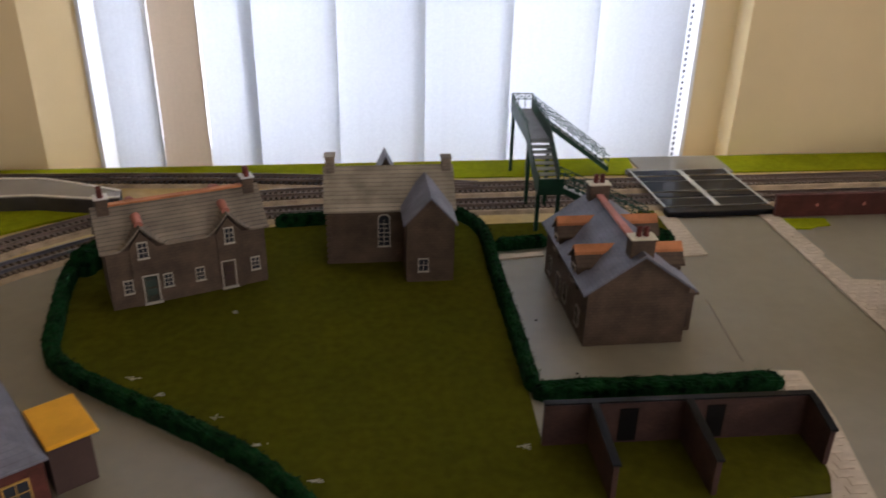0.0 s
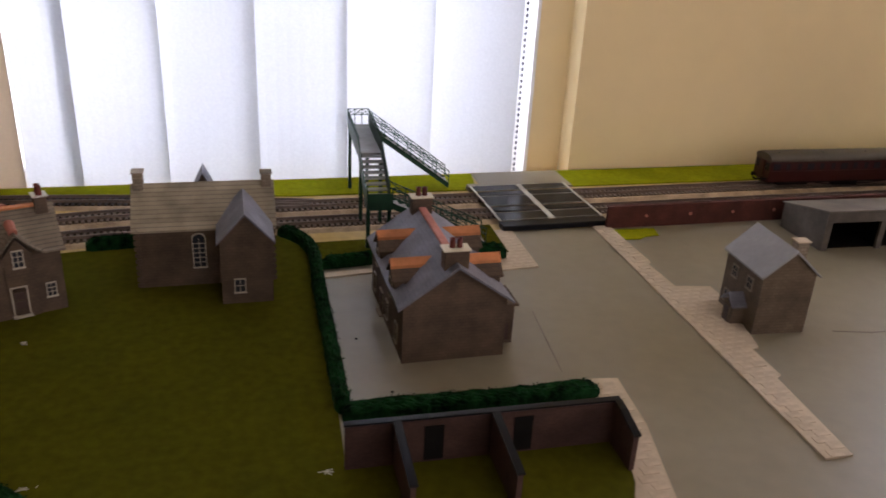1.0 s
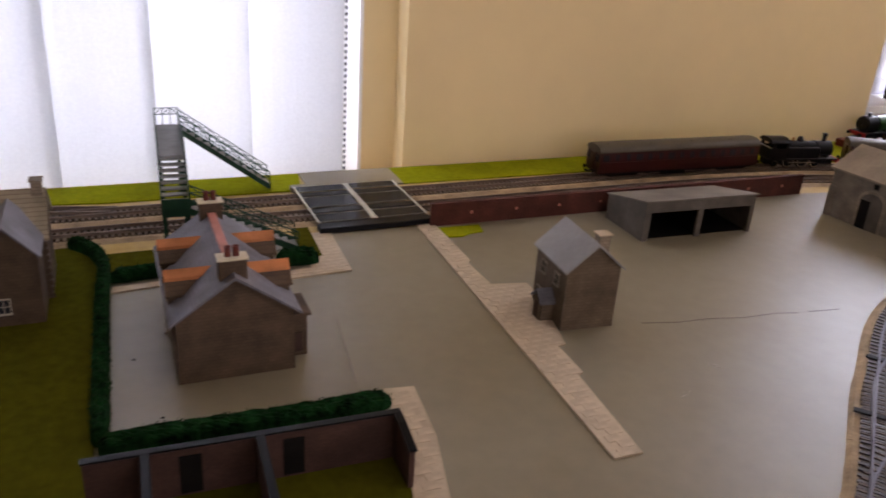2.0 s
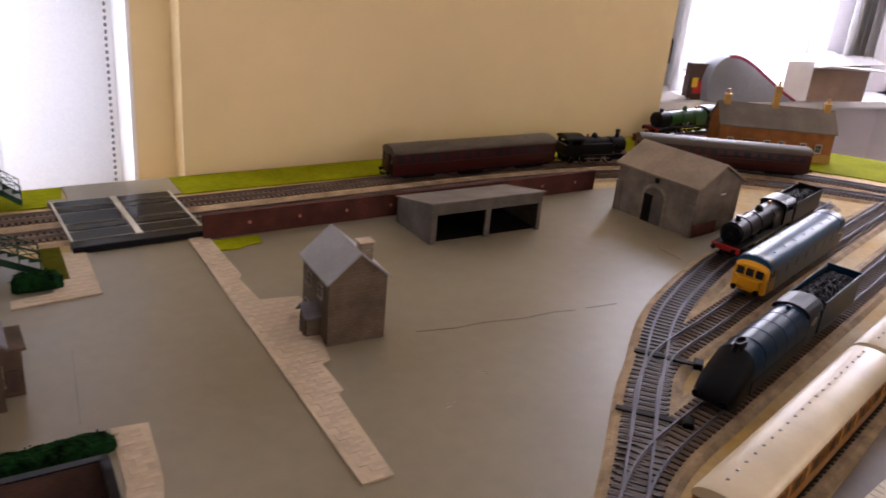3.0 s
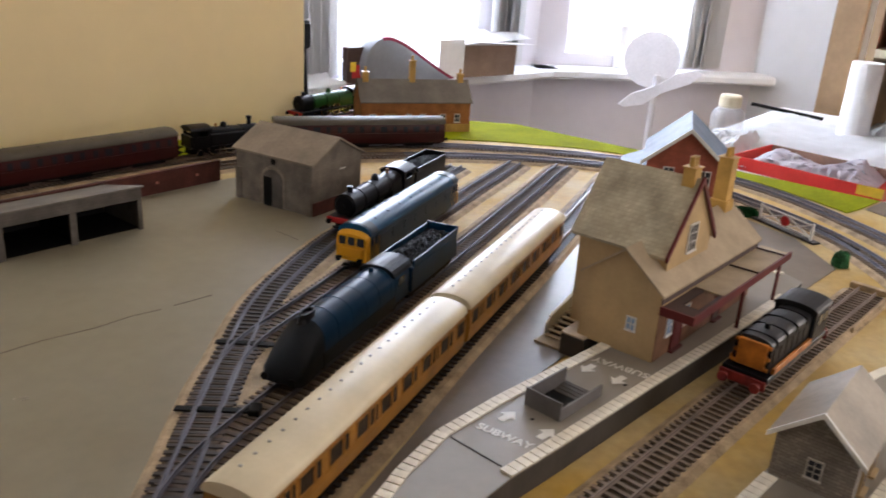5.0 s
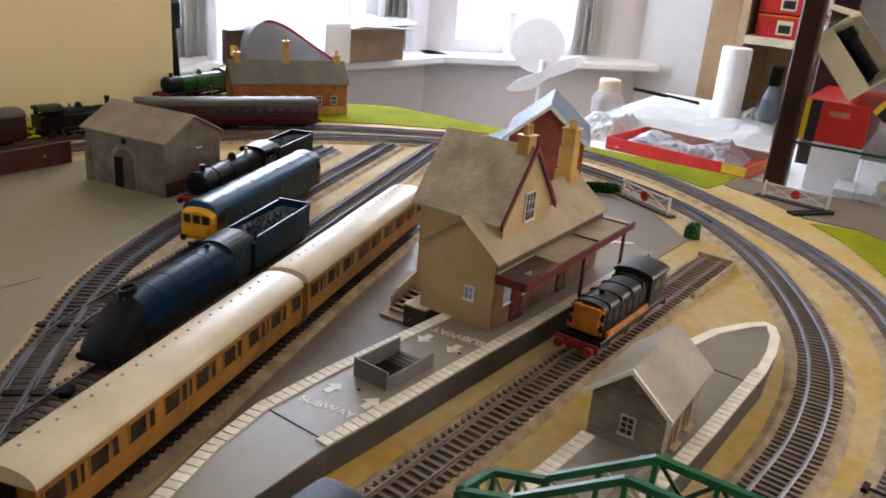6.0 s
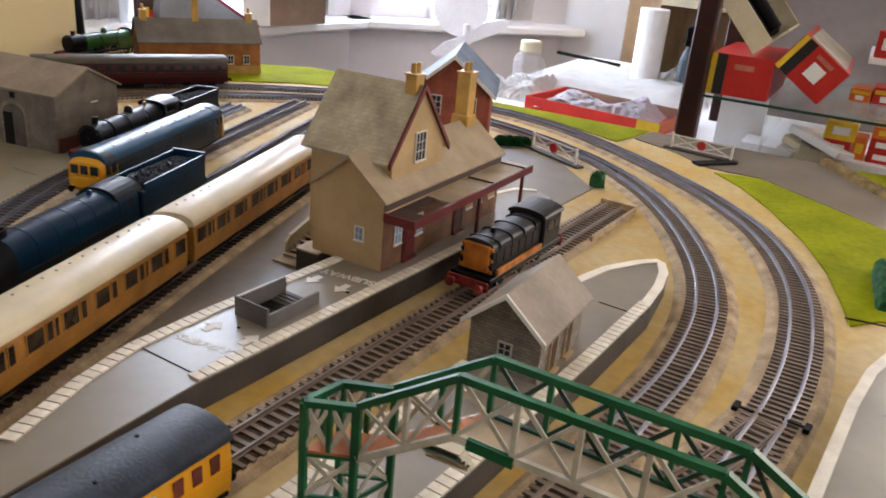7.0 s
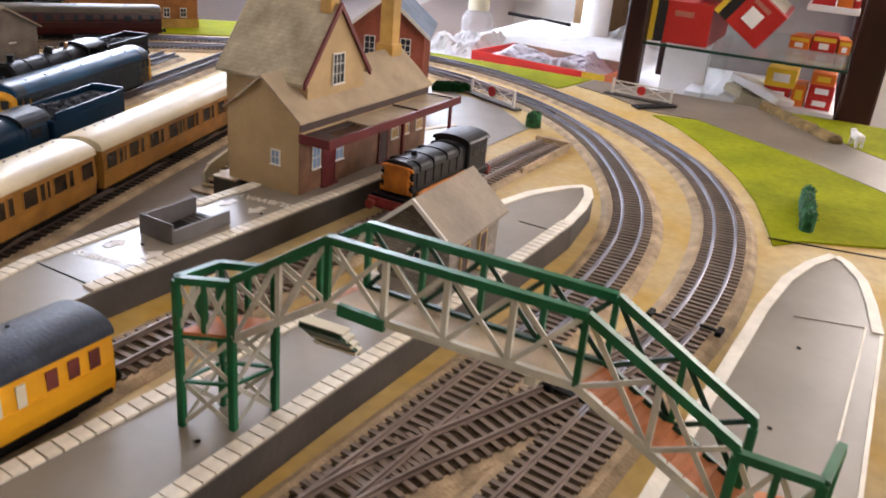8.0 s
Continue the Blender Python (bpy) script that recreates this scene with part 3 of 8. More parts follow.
# paving strips along the road, each slab a piece of its own
def inside(poly, x, y):
    hit = False
    for (xa, ya), (xb, yb) in zip(poly, poly[1:] + poly[:1]):
        if (ya > y) != (yb > y) and x < (xb - xa) * (y - ya) / (yb - ya) + xa:
            hit = not hit
    return hit


bm = box(-0.00552, -0.00382, 0.0, 0.00552, 0.00382, 0.0005)
paving_mesh = bpy.data.meshes.new("paving_slab")
bm.to_mesh(paving_mesh), bm.free()
paving_mesh.materials.append(PATHCREAM)


def paving(outline, label, top=0.0025):
    """A strip of card with shallow slabs laid in staggered rows."""
    p = structure("pavement", prism(outline, 0.001, top), PATHCREAM, label, "pavement")
    xs, ys = [q[0] for q in outline], [q[1] for q in outline]
    for row in range(int((max(ys) - min(ys)) / 0.0078)):
        y = min(ys) + 0.0040 + row * 0.0078
        for col in range(int((max(xs) - min(xs)) / 0.0112) + 2):
            x = min(xs) + 0.0056 * (row % 2) + col * 0.0112
            if all(inside(outline, x + dx, y + dy) for dx in (-0.0058, 0.0058) for dy in (-0.0039, 0.0039)):
                s = new("paving_slab", paving_mesh)
                s.parent = p
                s.matrix_local = at(x, y, top - 0.0002 * random.random(), random.uniform(-1, 1))
    return p


paving([(0.380, 0.808), (0.401, 0.803), (0.401, 0.700), (0.396, 0.694), (0.398, 0.642), (0.434, 0.636), (0.433, 0.600), (0.421, 0.560), (0.411, 0.519), (0.403, 0.517), (0.402, 0.475), (0.396, 0.472), (0.388, 0.372), (0.365, 0.372)],
       "worn cream paving strip between road and goods yard")
paving([(0.242, 0.808), (0.28, 0.808), (0.276, 0.707), (0.203, 0.701), (0.204, 0.717), (0.239, 0.721)], "cream paving beside the level crossing")
paving([(0.054, 0.722), (0.104, 0.726), (0.104, 0.717), (0.053, 0.711)], "narrow cream paving strip by the hedge")
paving([(0.24, 0.497), (0.264, 0.494), (0.258, 0.432), (0.244, 0.374), (0.231, 0.317), (0.19, 0.317), (0.22, 0.374), (0.236, 0.432)], "cream paving strip at the yard's corner")
paving([(0.055, 0.347), (0.217, 0.355), (0.202, 0.325), (0.043, 0.324)], "cream paving in front of the walled yards", 0.0019)
# joints cut in the paving: low dark seams in the card
for x0, y0, x1, y1 in ((0.500, 0.535, 0.536, 0.527), (0.536, 0.527, 0.566, 0.526), (0.566, 0.526, 0.606, 0.518), (0.606, 0.518, 0.640, 0.517), (0.640, 0.517, 0.664, 0.512), (0.676, 0.511, 0.712, 0.507), (0.236, 0.615, 0.224, 0.513), (0.868, 0.600, 0.867, 0.563)):
    structure("crease", beam((x0, y0, 0.0011), (x1, y1, 0.0011), 0.0009, 0.0006), BROWNGREY, "thin crease in the grey card", "crease")

# ---------------------------------------------------------------- tracks
OUTER = [(-0.551, 0.629), (-0.491, 0.721), (-0.448, 0.776), (-0.407, 0.812), (-0.345, 0.854), (-0.25, 0.888), (-0.14, 0.903), (0.084, 0.909), (0.45, 0.912), (0.80, 0.914), (1.02, 0.899), (1.13, 0.868), (1.215, 0.824),
         (1.295, 0.762), (1.37, 0.682), (1.45, 0.575), (1.505, 0.47), (1.525, 0.38), (1.512, 0.288), (1.475, 0.20), (1.41, 0.105), (1.345, 0.028), (1.285, -0.032), (1.195, -0.095), (1.08, -0.137),
         (0.973, -0.151), (0.876, -0.150), (0.79, -0.138), (0.70, -0.125), (0.58, -0.104), (0.40, -0.07)]
INNER = [(-0.539, 0.575), (-0.469, 0.668), (-0.428, 0.720), (-0.403, 0.740), (-0.364, 0.771), (-0.30, 0.812), (-0.2, 0.843), (-0.05, 0.853), (0.1, 0.856), (0.45, 0.857), (0.80, 0.860), (1.00, 0.845), (1.10, 0.812), (1.185, 0.760),
         (1.265, 0.700), (1.335, 0.632), (1.405, 0.545), (1.445, 0.455), (1.452, 0.375), (1.435, 0.300), (1.40, 0.215), (1.345, 0.125), (1.26, 0.043), (1.168, -0.015), (1.06, -0.061),
         (0.966, -0.081), (0.87, -0.083), (0.80, -0.075), (0.70, -0.061), (0.58, -0.044), (0.40, -0.02)]
U, N = Vector((0.9613, 0.2756)), Vector((-0.2756, 0.9613))


def siding(s, o):
    return tuple(U * s + N * o)


LADDER = [(0.36, 0.155), (0.45, 0.228), (0.549, 0.312), (0.653, 0.399), (0.745, 0.468), (0.868, 0.525), siding(1.05, 0.268), siding(1.20, 0.268), siding(1.372, 0.266)]
SIDING_A = [(0.56, 0.322), (0.653, 0.398), siding(0.85, 0.206), siding(1.0, 0.206), siding(1.2, 0.203), siding(1.445, 0.197)]
SIDING_B = [(0.43, 0.213), (0.535, 0.296), siding(0.72, 0.140), siding(0.85, 0.138), siding(1.1, 0.133), siding(1.475, 0.130)]
SIDING_C = [(0.40, 0.155), siding(0.50, 0.073), siding(0.70, 0.066), siding(0.90, 0.060), siding(1.10, 0.053), siding(1.475, 0.052)]
BAY = [(0.25, 0.128), (0.45, 0.115), (0.628, 0.102), (0.855, 0.085), (1.02, 0.071), (1.188, 0.056)]
FAR = [(-1.15, 0.984), (-0.80, 0.979), (-0.50, 0.971), (-0.28, 0.960), (-0.15, 0.948), (-0.03, 0.928), (0.07, 0.910)]
CROSS = [(0.52, -0.036), (0.60, -0.049), (0.68, -0.085), (0.76, -0.122), (0.84, -0.147)]
TOP = 0.0078  # height of the rail top

bm = box(-0.0015, -0.0165, 0.0030, 0.0015, 0.0165, 0.0046)
sleeper_mesh = bpy.data.meshes.new("sleeper")
bm.to_mesh(sleeper_mesh), bm.free()
sleeper_mesh.materials.append(SLEEPER)
loop_sleeper_mesh = sleeper_mesh.copy()
loop_sleeper_mesh.materials[0] = LOOPSLEEPER
siding_sleeper_mesh = sleeper_mesh.copy()
siding_sleeper_mesh.materials[0] = SIDINGSLEEPER


def roadbed(ctrl, width=0.021, lift=0.0, label="brown cork underlay strip below a track"):
    pts = curve_points(ctrl, 0.012)
    structure("roadbed", sweep(pts, [(-width - 0.005, 0.0002 + lift), (-width, 0.0030 + lift), (width, 0.0030 + lift), (width + 0.005, 0.0002 + lift)]), CORK, label, "track bed")


def track(ctrl, rail_mat, label, skip=0, pitch=0.0073, tie=sleeper_mesh, lift=0.0, dull=0.0, web=None):
    """Sections of model track, about 0.3 m long each: two rails, and each sleeper a piece of its own."""
    pts = curve_points(ctrl, pitch)
    ts = tangents(pts)
    per = 42
    for a in range(0, len(pts) - 1, per):
        b = min(a + per, len(pts) - 1)
        if b - a < 2:
            break
        mid = pts[(a + b) // 2]
        browned = mid.x < dull and mid.y < 0.05 or mid.x < 1.12 and mid.y > 0.74
        sec = thing("track_section", at(0, 0, lift), label, "railway track", "sections of model track")
        for side in (-1, 1):
            o = side * 0.0083
            part("rail", sweep(pts[a:b + 1], [(o - 0.0013, 0.0045), (o - 0.0013, 0.0051), (o - 0.0004, 0.0055), (o - 0.0004, 0.0066), (o - 0.00075, 0.0068), (o - 0.00075, TOP), (o + 0.00075, TOP), (o + 0.00075, 0.0068), (o + 0.0004, 0.0066), (o + 0.0004, 0.0055), (o + 0.0013, 0.0051), (o + 0.0013, 0.0045)]), RUSTY if browned else rail_mat, sec)
        # added strip whose colour paints the shade in the sleeper gaps
        part("gap_shade", sweep(pts[a:b + 1], [(-0.0150, 0.0029), (-0.0150, 0.0034), (0.0150, 0.0034), (0.0150, 0.0029)]), web or GAPSHADE, sec, "added strip coloured for the shade between the sleepers")
        for i in range(a, b):
            if i >= skip:
                s = new("sleeper", tie)
                s.parent = sec
                p, t = (pts[i] + pts[i + 1]) / 2, ts[i]
                s.matrix_local = at(p.x, p.y, 0, math.degrees(math.atan2(t.y, t.x)))
    return pts


for k, c in enumerate((OUTER, INNER, LADDER, SIDING_A, SIDING_B, SIDING_C)):
    roadbed(c, lift=0.00005 * k)
roadbed(BAY, 0.019)
roadbed(CROSS, 0.021, 0.0001)
roadbed(FAR, 0.019, 0.0001)
outer_pts = track(OUTER, LOOPRAIL, "model track with brown sleepers on the outer loop", pitch=0.0065, tie=loop_sleeper_mesh, dull=0.74)
track(INNER, LOOPRAIL, "model track with brown sleepers on the inner loop", pitch=0.0065, tie=loop_sleeper_mesh, dull=0.74)
track(LADDER, RAIL, "bright-railed model track leading into the sidings", lift=0.0005)
track(SIDING_A, RAIL, "model track of a storage siding", lift=0.0002, tie=siding_sleeper_mesh, web=GAPBROWN)
track(SIDING_B, RAIL, "model track of a storage siding", lift=0.00035, tie=siding_sleeper_mesh, web=GAPBROWN)
track(SIDING_C, RUSTY, "model track of the coach siding")
track(BAY, RUSTY, "brown-railed model track of the bay platform", tie=loop_sleeper_mesh)
track(FAR, RAIL, "model track of a siding along the window", lift=0.0004)
track(CROSS, RUSTY, "brown-railed crossover between the loops", lift=0.0004, tie=loop_sleeper_mesh)
# point motors' tie bars
for x, y, yaw in ((0.590, 0.348, 40), (0.475, 0.250, 40), (0.720, -0.128, 172), (0.668, 0.407, 38)):
    tb = thing("point_lever", at(x, y, 0.0032, yaw), "black plastic point lever beside the sleepers", "point lever", "point levers")
    part("tie_bar", box(-0.003, -0.030, 0.0016, 0.003, 0.022, 0.0032, 0.0004), UNDER, tb)
    part("lever", box(-0.006, -0.036, 0.0, 0.006, -0.028, 0.006, 0.0008), UNDER, tb)

for x, y, yaw in ((0.841, -0.1275, 352), (0.841, -0.164, 172)):
    tb = thing("point_lever", at(x, y, 0.0032, yaw), "small black plastic point lever beside the sleepers", "point lever", "point levers")
    part("tie_bar", box(-0.0012, -0.012, 0.0014, 0.0012, 0.004, 0.0026, 0.0003), UNDER, tb)
    part("lever", box(-0.005, 0.001, 0.0, 0.005, 0.005, 0.0034, 0.0006), UNDER, tb)

# level crossing: clear plastic deck with grey ribs over both tracks
cross = thing("level_crossing", at(0.333, 0.886, 0.0, 1.0), "smoked plastic level crossing deck over the tracks", "level crossing")
part("kerb", box(-0.066, -0.082, 0.0012, 0.066, -0.066, 0.0085, 0.001), BLACK, cross, "black front edge")
part("kerb", box(-0.066, 0.054, 0.0012, 0.066, 0.066, 0.0085, 0.001), ROADGREY, cross, "grey rear edge")
for x0, x1 in ((-0.062, -0.004), (0.006, 0.062)):
    part("deck_panel", box(x0, -0.066, 0.0082, x1, -0.042, 0.0094, 0.0003), SMOKED, cross)
    part("deck_panel", box(x0, -0.018, 0.0082, x1, 0.014, 0.0094, 0.0003), SMOKED, cross)
    part("deck_panel", box(x0, 0.036, 0.0082, x1, 0.054, 0.0094, 0.0003), SMOKED, cross)
    for y0, y1 in ((-0.036, -0.023), (0.019, 0.031)):
        part("deck_panel", box(x0, y0, 0.0082, x1, y1, 0.0094, 0.0003), SMOKED, cross)
for x in (-0.064, 0.001, 0.064):
    part("rib", box(x - (0.0032 if x == 0.001 else 0.0014), -0.066, 0.0088, x + (0.0032 if x == 0.001 else 0.0014), 0.054, 0.0098, 0.0003), LATTICE, cross, "pale grey rib")
for y in (-0.0655, -0.0415, -0.0185, 0.0145, 0.0355, 0.0535):
    part("panel_edge", box(-0.062, y - 0.00025, 0.0094, 0.062, y + 0.00025, 0.0096), LATTICE, cross, "thin worn pale edge")
sheet("road", [(0.29, 0.948), (0.414, 0.948), (0.414, 1.012), (0.29, 1.012)], 0.0024, ROADGREY, "grey painted road behind the level crossing", "road")

# ---------------------------------------------------------------- platforms
bm = box(-0.0030, -0.0045, 0.0, 0.0030, 0.0045, 0.0012)
slab_mesh = bpy.data.meshes.new("edging_slab")
bm.to_mesh(slab_mesh), bm.free()
slab_mesh.materials.append(EDGING)


def edging(platform, ctrl, z, inset, pitch=0.0067):
    """White edging slabs along a platform's rim."""
    pts = []
    for a, b in zip(ctrl, ctrl[1:]):
        a, b = Vector(a), Vector(b)
        n = max(1, round((b - a).length / pitch))
        d = (b - a).normalized()
        for i in range(n):
            p = a + (b - a) * ((i + 0.5) / n) + Vector((-d.y, d.x)) * inset
            s = new("edging_slab", slab_mesh)
            s.parent = platform
            s.matrix_local = at(p.x, p.y, z, math.degrees(math.atan2(d.y, d.x)))


def band(pts, width, z0, z1):
    """A flat band along plan points, to their left."""
    v = [Vector(p) for p in pts]
    ts = tangents(v)
    inner = [p + Vector((-t.y, t.x)) * width for p, t in zip(v, ts)]
    bm = bmesh.new()
    for i in range(len(v) - 1):
        quad = [v[i], v[i + 1], inner[i + 1], inner[i]]
        prism([(q.x, q.y) for q in quad], z0, z1, bm)
    bmesh.ops.remove_doubles(bm, verts=bm.verts, dist=1e-5)
    return bm


PZ = 0.0200


def platform(outline, label):
    p = thing("platform", Matrix.Identity(4), label, "platform")
    side = [(x, y) for x, y in outline]
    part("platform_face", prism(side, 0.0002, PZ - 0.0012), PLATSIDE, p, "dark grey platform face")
    part("platform_top", prism(side, PZ - 0.0012, PZ), PLATGREY, p, "smooth grey platform surface")
    return p


P1_LEFT = [(0.36, 0.112), (0.46, 0.148), (0.558, 0.183), (0.612, 0.198), (0.660, 0.2055), (0.72, 0.202), (0.845, 0.188), (0.98, 0.174), (1.085, 0.160)]
P1_RIGHT = [(0.36, 0.155 - 0.03), (0.50, 0.146), (0.652, 0.1435), (0.70, 0.138), (0.80, 0.128), (0.922, 0.1155), (1.063, 0.104), (1.115, 0.106)]
p1 = platform(P1_LEFT + [(1.118, 0.148), (1.128, 0.128)] + P1_RIGHT[::-1][:-1], "grey island platform with white edging slabs")
edging(p1, P1_LEFT[2:8], PZ, -0.0045)
edging(p1, P1_RIGHT[2:7], PZ, 0.0045)
part("white_line", band([(1.128, 0.128), (1.118, 0.148), (1.085, 0.160), (1.03, 0.168)], 0.006, PZ, PZ + 0.001), EDGING, p1, "white painted curved edge")
P2_LEFT = [(0.40, 0.076), (0.529, 0.060), (0.598, 0.049), (0.763, 0.032), (0.86, 0.0235), (0.928, 0.0185), (0.97, 0.006), (1.004, -0.014)]
P2_RIGHT = [(0.40, 0.004), (0.554, -0.0095), (0.642, -0.0175), (0.718, -0.0265), (0.82, -0.0375), (0.922, -0.0465)]
p2 = platform(P2_LEFT + [(1.017, -0.027), (1.012, -0.036), (0.992, -0.043)] + P2_RIGHT[::-1], "grey platform with a pointed end and white edging")
edging(p2, P2_LEFT[:4], PZ, -0.0045)
edging(p2, P2_RIGHT, PZ, 0.0045)
part("white_line", band([(0.922, -0.0465), (0.96, -0.0465), (0.992, -0.043), (1.012, -0.036), (1.017, -0.027), (1.004, -0.014), (0.97, 0.006), (0.928, 0.0185), (0.86, 0.0235), (0.80, 0.0285)], 0.0075, PZ, PZ + 0.001), EDGING, p2, "white painted curved edge")
part("joint", beam((0.902, -0.012, PZ + 0.0002), (0.898, -0.0465, PZ + 0.0002), 0.0007, 0.0005), UNDER, p2, "dark joint across the platform")
P3 = [(0.45, -0.135), (0.642, -0.159), (0.733, -0.169), (0.859, -0.184), (0.915, -0.194), (0.955, -0.207), (0.983, -0.222), (0.975, -0.236), (0.945, -0.247), (0.905, -0.252), (0.862, -0.2545), (0.692, -0.2415), (0.45, -0.222)]
p3 = platform(P3, "grey platform with a rounded ramp end and white line")
part("white_line", band(P3[:7][::-1], 0.0070, PZ, PZ + 0.001), EDGING, p3, "white painted edge")
part("white_line", band([(0.862, -0.2545), (0.905, -0.252), (0.945, -0.247), (0.975, -0.236), (0.982, -0.229)], 0.0065, PZ, PZ + 0.001), EDGING, p3, "white painted edge")
part("thin_line", band([(0.45, -0.2085), (0.73, -0.232), (0.866, -0.2455)], 0.0012, PZ, PZ + 0.0006), EDGING, p3, "thin cream line")
part("outer_edge", band([(0.45, -0.222), (0.692, -0.2415), (0.860, -0.2543)], 0.0020, PZ, PZ + 0.0006), EDGING, p3, "pale outer edge")
part("joint", beam((0.866, -0.244, PZ + 0.0002), (0.857, -0.205, PZ + 0.0002), 0.0005, 0.0004), BROWNGREY, p3, "thin joint before the ramp")
p4 = platform([(-0.70, 0.871), (-0.479, 0.871), (-0.443, 0.872), (-0.378, 0.858), (-0.349, 0.861), (-0.352, 0.884), (-0.405, 0.910), (-0.449, 0.929), (-0.501, 0.932), (-0.70, 0.937)], "grey platform ramp with white edges beside the window")
part("white_line", band([(-0.70, 0.871), (-0.479, 0.871), (-0.443, 0.872), (-0.378, 0.858), (-0.349, 0.861)], 0.004, PZ, PZ + 0.001), EDGING, p4, "white painted edge")
part("white_line", band([(-0.352, 0.884), (-0.405, 0.910), (-0.449, 0.929), (-0.501, 0.932), (-0.70, 0.937)], 0.004, PZ, PZ + 0.001), EDGING, p4, "white painted edge")


def lettering(text, size, m, mat, name, label, parent):
    c = bpy.data.curves.new(name, "FONT")
    c.body, c.size, c.extrude, c.offset, c.align_x = text, size, 0.00006, 0.00022, "CENTER"
    tmp = new(name, c)
    me = bpy.data.meshes.new_from_object(tmp.evaluated_get(bpy.context.evaluated_depsgraph_get()))
    bpy.data.objects.remove(tmp)
    me.materials.append(mat)
    ob = new(name, me)
    ob.parent, ob.matrix_local = parent, m
    return tagged(ob, label)


def arrow(m, parent):
    bm = prism([(-0.008, -0.0027), (-0.0005, -0.0027), (-0.0005, -0.0066), (0.008, 0.0), (-0.0005, 0.0066), (-0.0005, 0.0027), (-0.008, 0.0027)], 0.0, 0.0002)
    ob = part("arrow", bm, WHITE, parent, "white painted arrow")
    ob.matrix_local = m


lettering("SUBWAY", 0.0098, at(0.682, 0.1705, PZ + 0.0002, -85), WHITE, "lettering", "white painted platform lettering", p1)
lettering("SUBWAY", 0.0110, at(0.826, 0.158, PZ + 0.0002, 95), WHITE, "lettering", "white painted platform lettering", p1)
arrow(at(0.706, 0.182, PZ + 0.0002, -5), p1), arrow(at(0.706, 0.152, PZ + 0.0002, -5), p1)
arrow(at(0.803, 0.175, PZ + 0.0002, 175), p1), arrow(at(0.803, 0.150, PZ + 0.0002, 175), p1)
part("joint", beam((0.6605, 0.1955, PZ + 0.0002), (0.657, 0.1535, PZ + 0.0002), 0.0007, 0.0005), UNDER, p1, "dark joint between two lengths")

# stair well surround on the island platform
well = thing("subway_stairwell", at(0.752, 0.166, PZ, -5), "grey open-topped stairwell surround on the platform", "stairwell")
for x0, y0, x1, y1, h in ((-0.0256, -0.0155, 0.023, -0.0139, 0.0092), (-0.0256, 0.0124, 0.020, 0.0140, 0.0125), (-0.027, -0.0155, -0.0256, 0.0140, 0.0138)):
    part("parapet", box(x0, y0, 0.0, x1, y1, h, 0.0002), WELLGREY, well)
# black plate and dark steps paint the shade down in the well
part("shaft_floor", box(-0.0256, -0.0139, 0.0, 0.004, 0.0124, 0.0006), UNDER, well, "floor plate, black for the shade inside the well")
for i in range(4):
    part("step", box(0.004 + i * 0.004, -0.0138, 0.0, 0.008 + i * 0.004, 0.0123, 0.0008 + 0.0004 * i, 0.0002), PLATSIDE, well)

# ---------------------------------------------------------------- model buildings
def gable(w, d, eave, ridge, bm=None, x0=0.0, y0=0.0):
    """Walls with a gable at each end of the y axis; ridge along y."""
    sec = [(x0, 0.0), (x0 + w, 0.0), (x0 + w, eave), (x0 + w / 2, ridge), (x0, eave)]
    return loft([[(x, y, z) for x, z in sec] for y in (y0, y0 + d)], bm)


def roof(w, d, eave, ridge, over=0.004, thick=0.0018, x0=0.0, y0=0.0, bm=None):
    """Two roof slopes, ridge along y, projecting over eaves and gables."""
    k = (ridge - eave) / (w / 2)
    sec = [(x0 - over, eave - k * over), (x0 + w / 2, ridge), (x0 + w + over, eave - k * over), (x0 + w + over, eave - k * over + thick), (x0 + w / 2, ridge + thick * 1.3), (x0 - over, eave - k * over + thick)]
    return loft([[(x, y, z + 0.0003) for x, z in sec] for y in (y0 - over, y0 + d + over)], bm)


def rim(x0, z0, x1, z1, t, y0, y1, top=None):
    """A closed frame round an opening, as one piece; top: an arched head in place of a straight one."""
    inner = [(x0, z0), (x1, z0), (x1, z1)] + (top or []) + [(x0, z1)]
    cx, cz = (x0 + x1) / 2, (z0 + z1) / 2
    outer = [(x + (t if x > cx else -t if x < cx else 0), z + (t if z > cz else -t)) for x, z in inner]
    bm = bmesh.new()
    rings = [[bm.verts.new((x, y, z)) for x, z in pts] for pts, y in ((inner, y0), (outer, y0), (outer, y1), (inner, y1))]
    n = len(inner)
    for a in range(4):
        for k in range(n):
            bm.faces.new((rings[a][k], rings[a][(k + 1) % n], rings[(a + 1) % 4][(k + 1) % n], rings[(a + 1) % 4][k]))
    bmesh.ops.recalc_face_normals(bm, faces=bm.faces)
    return bm


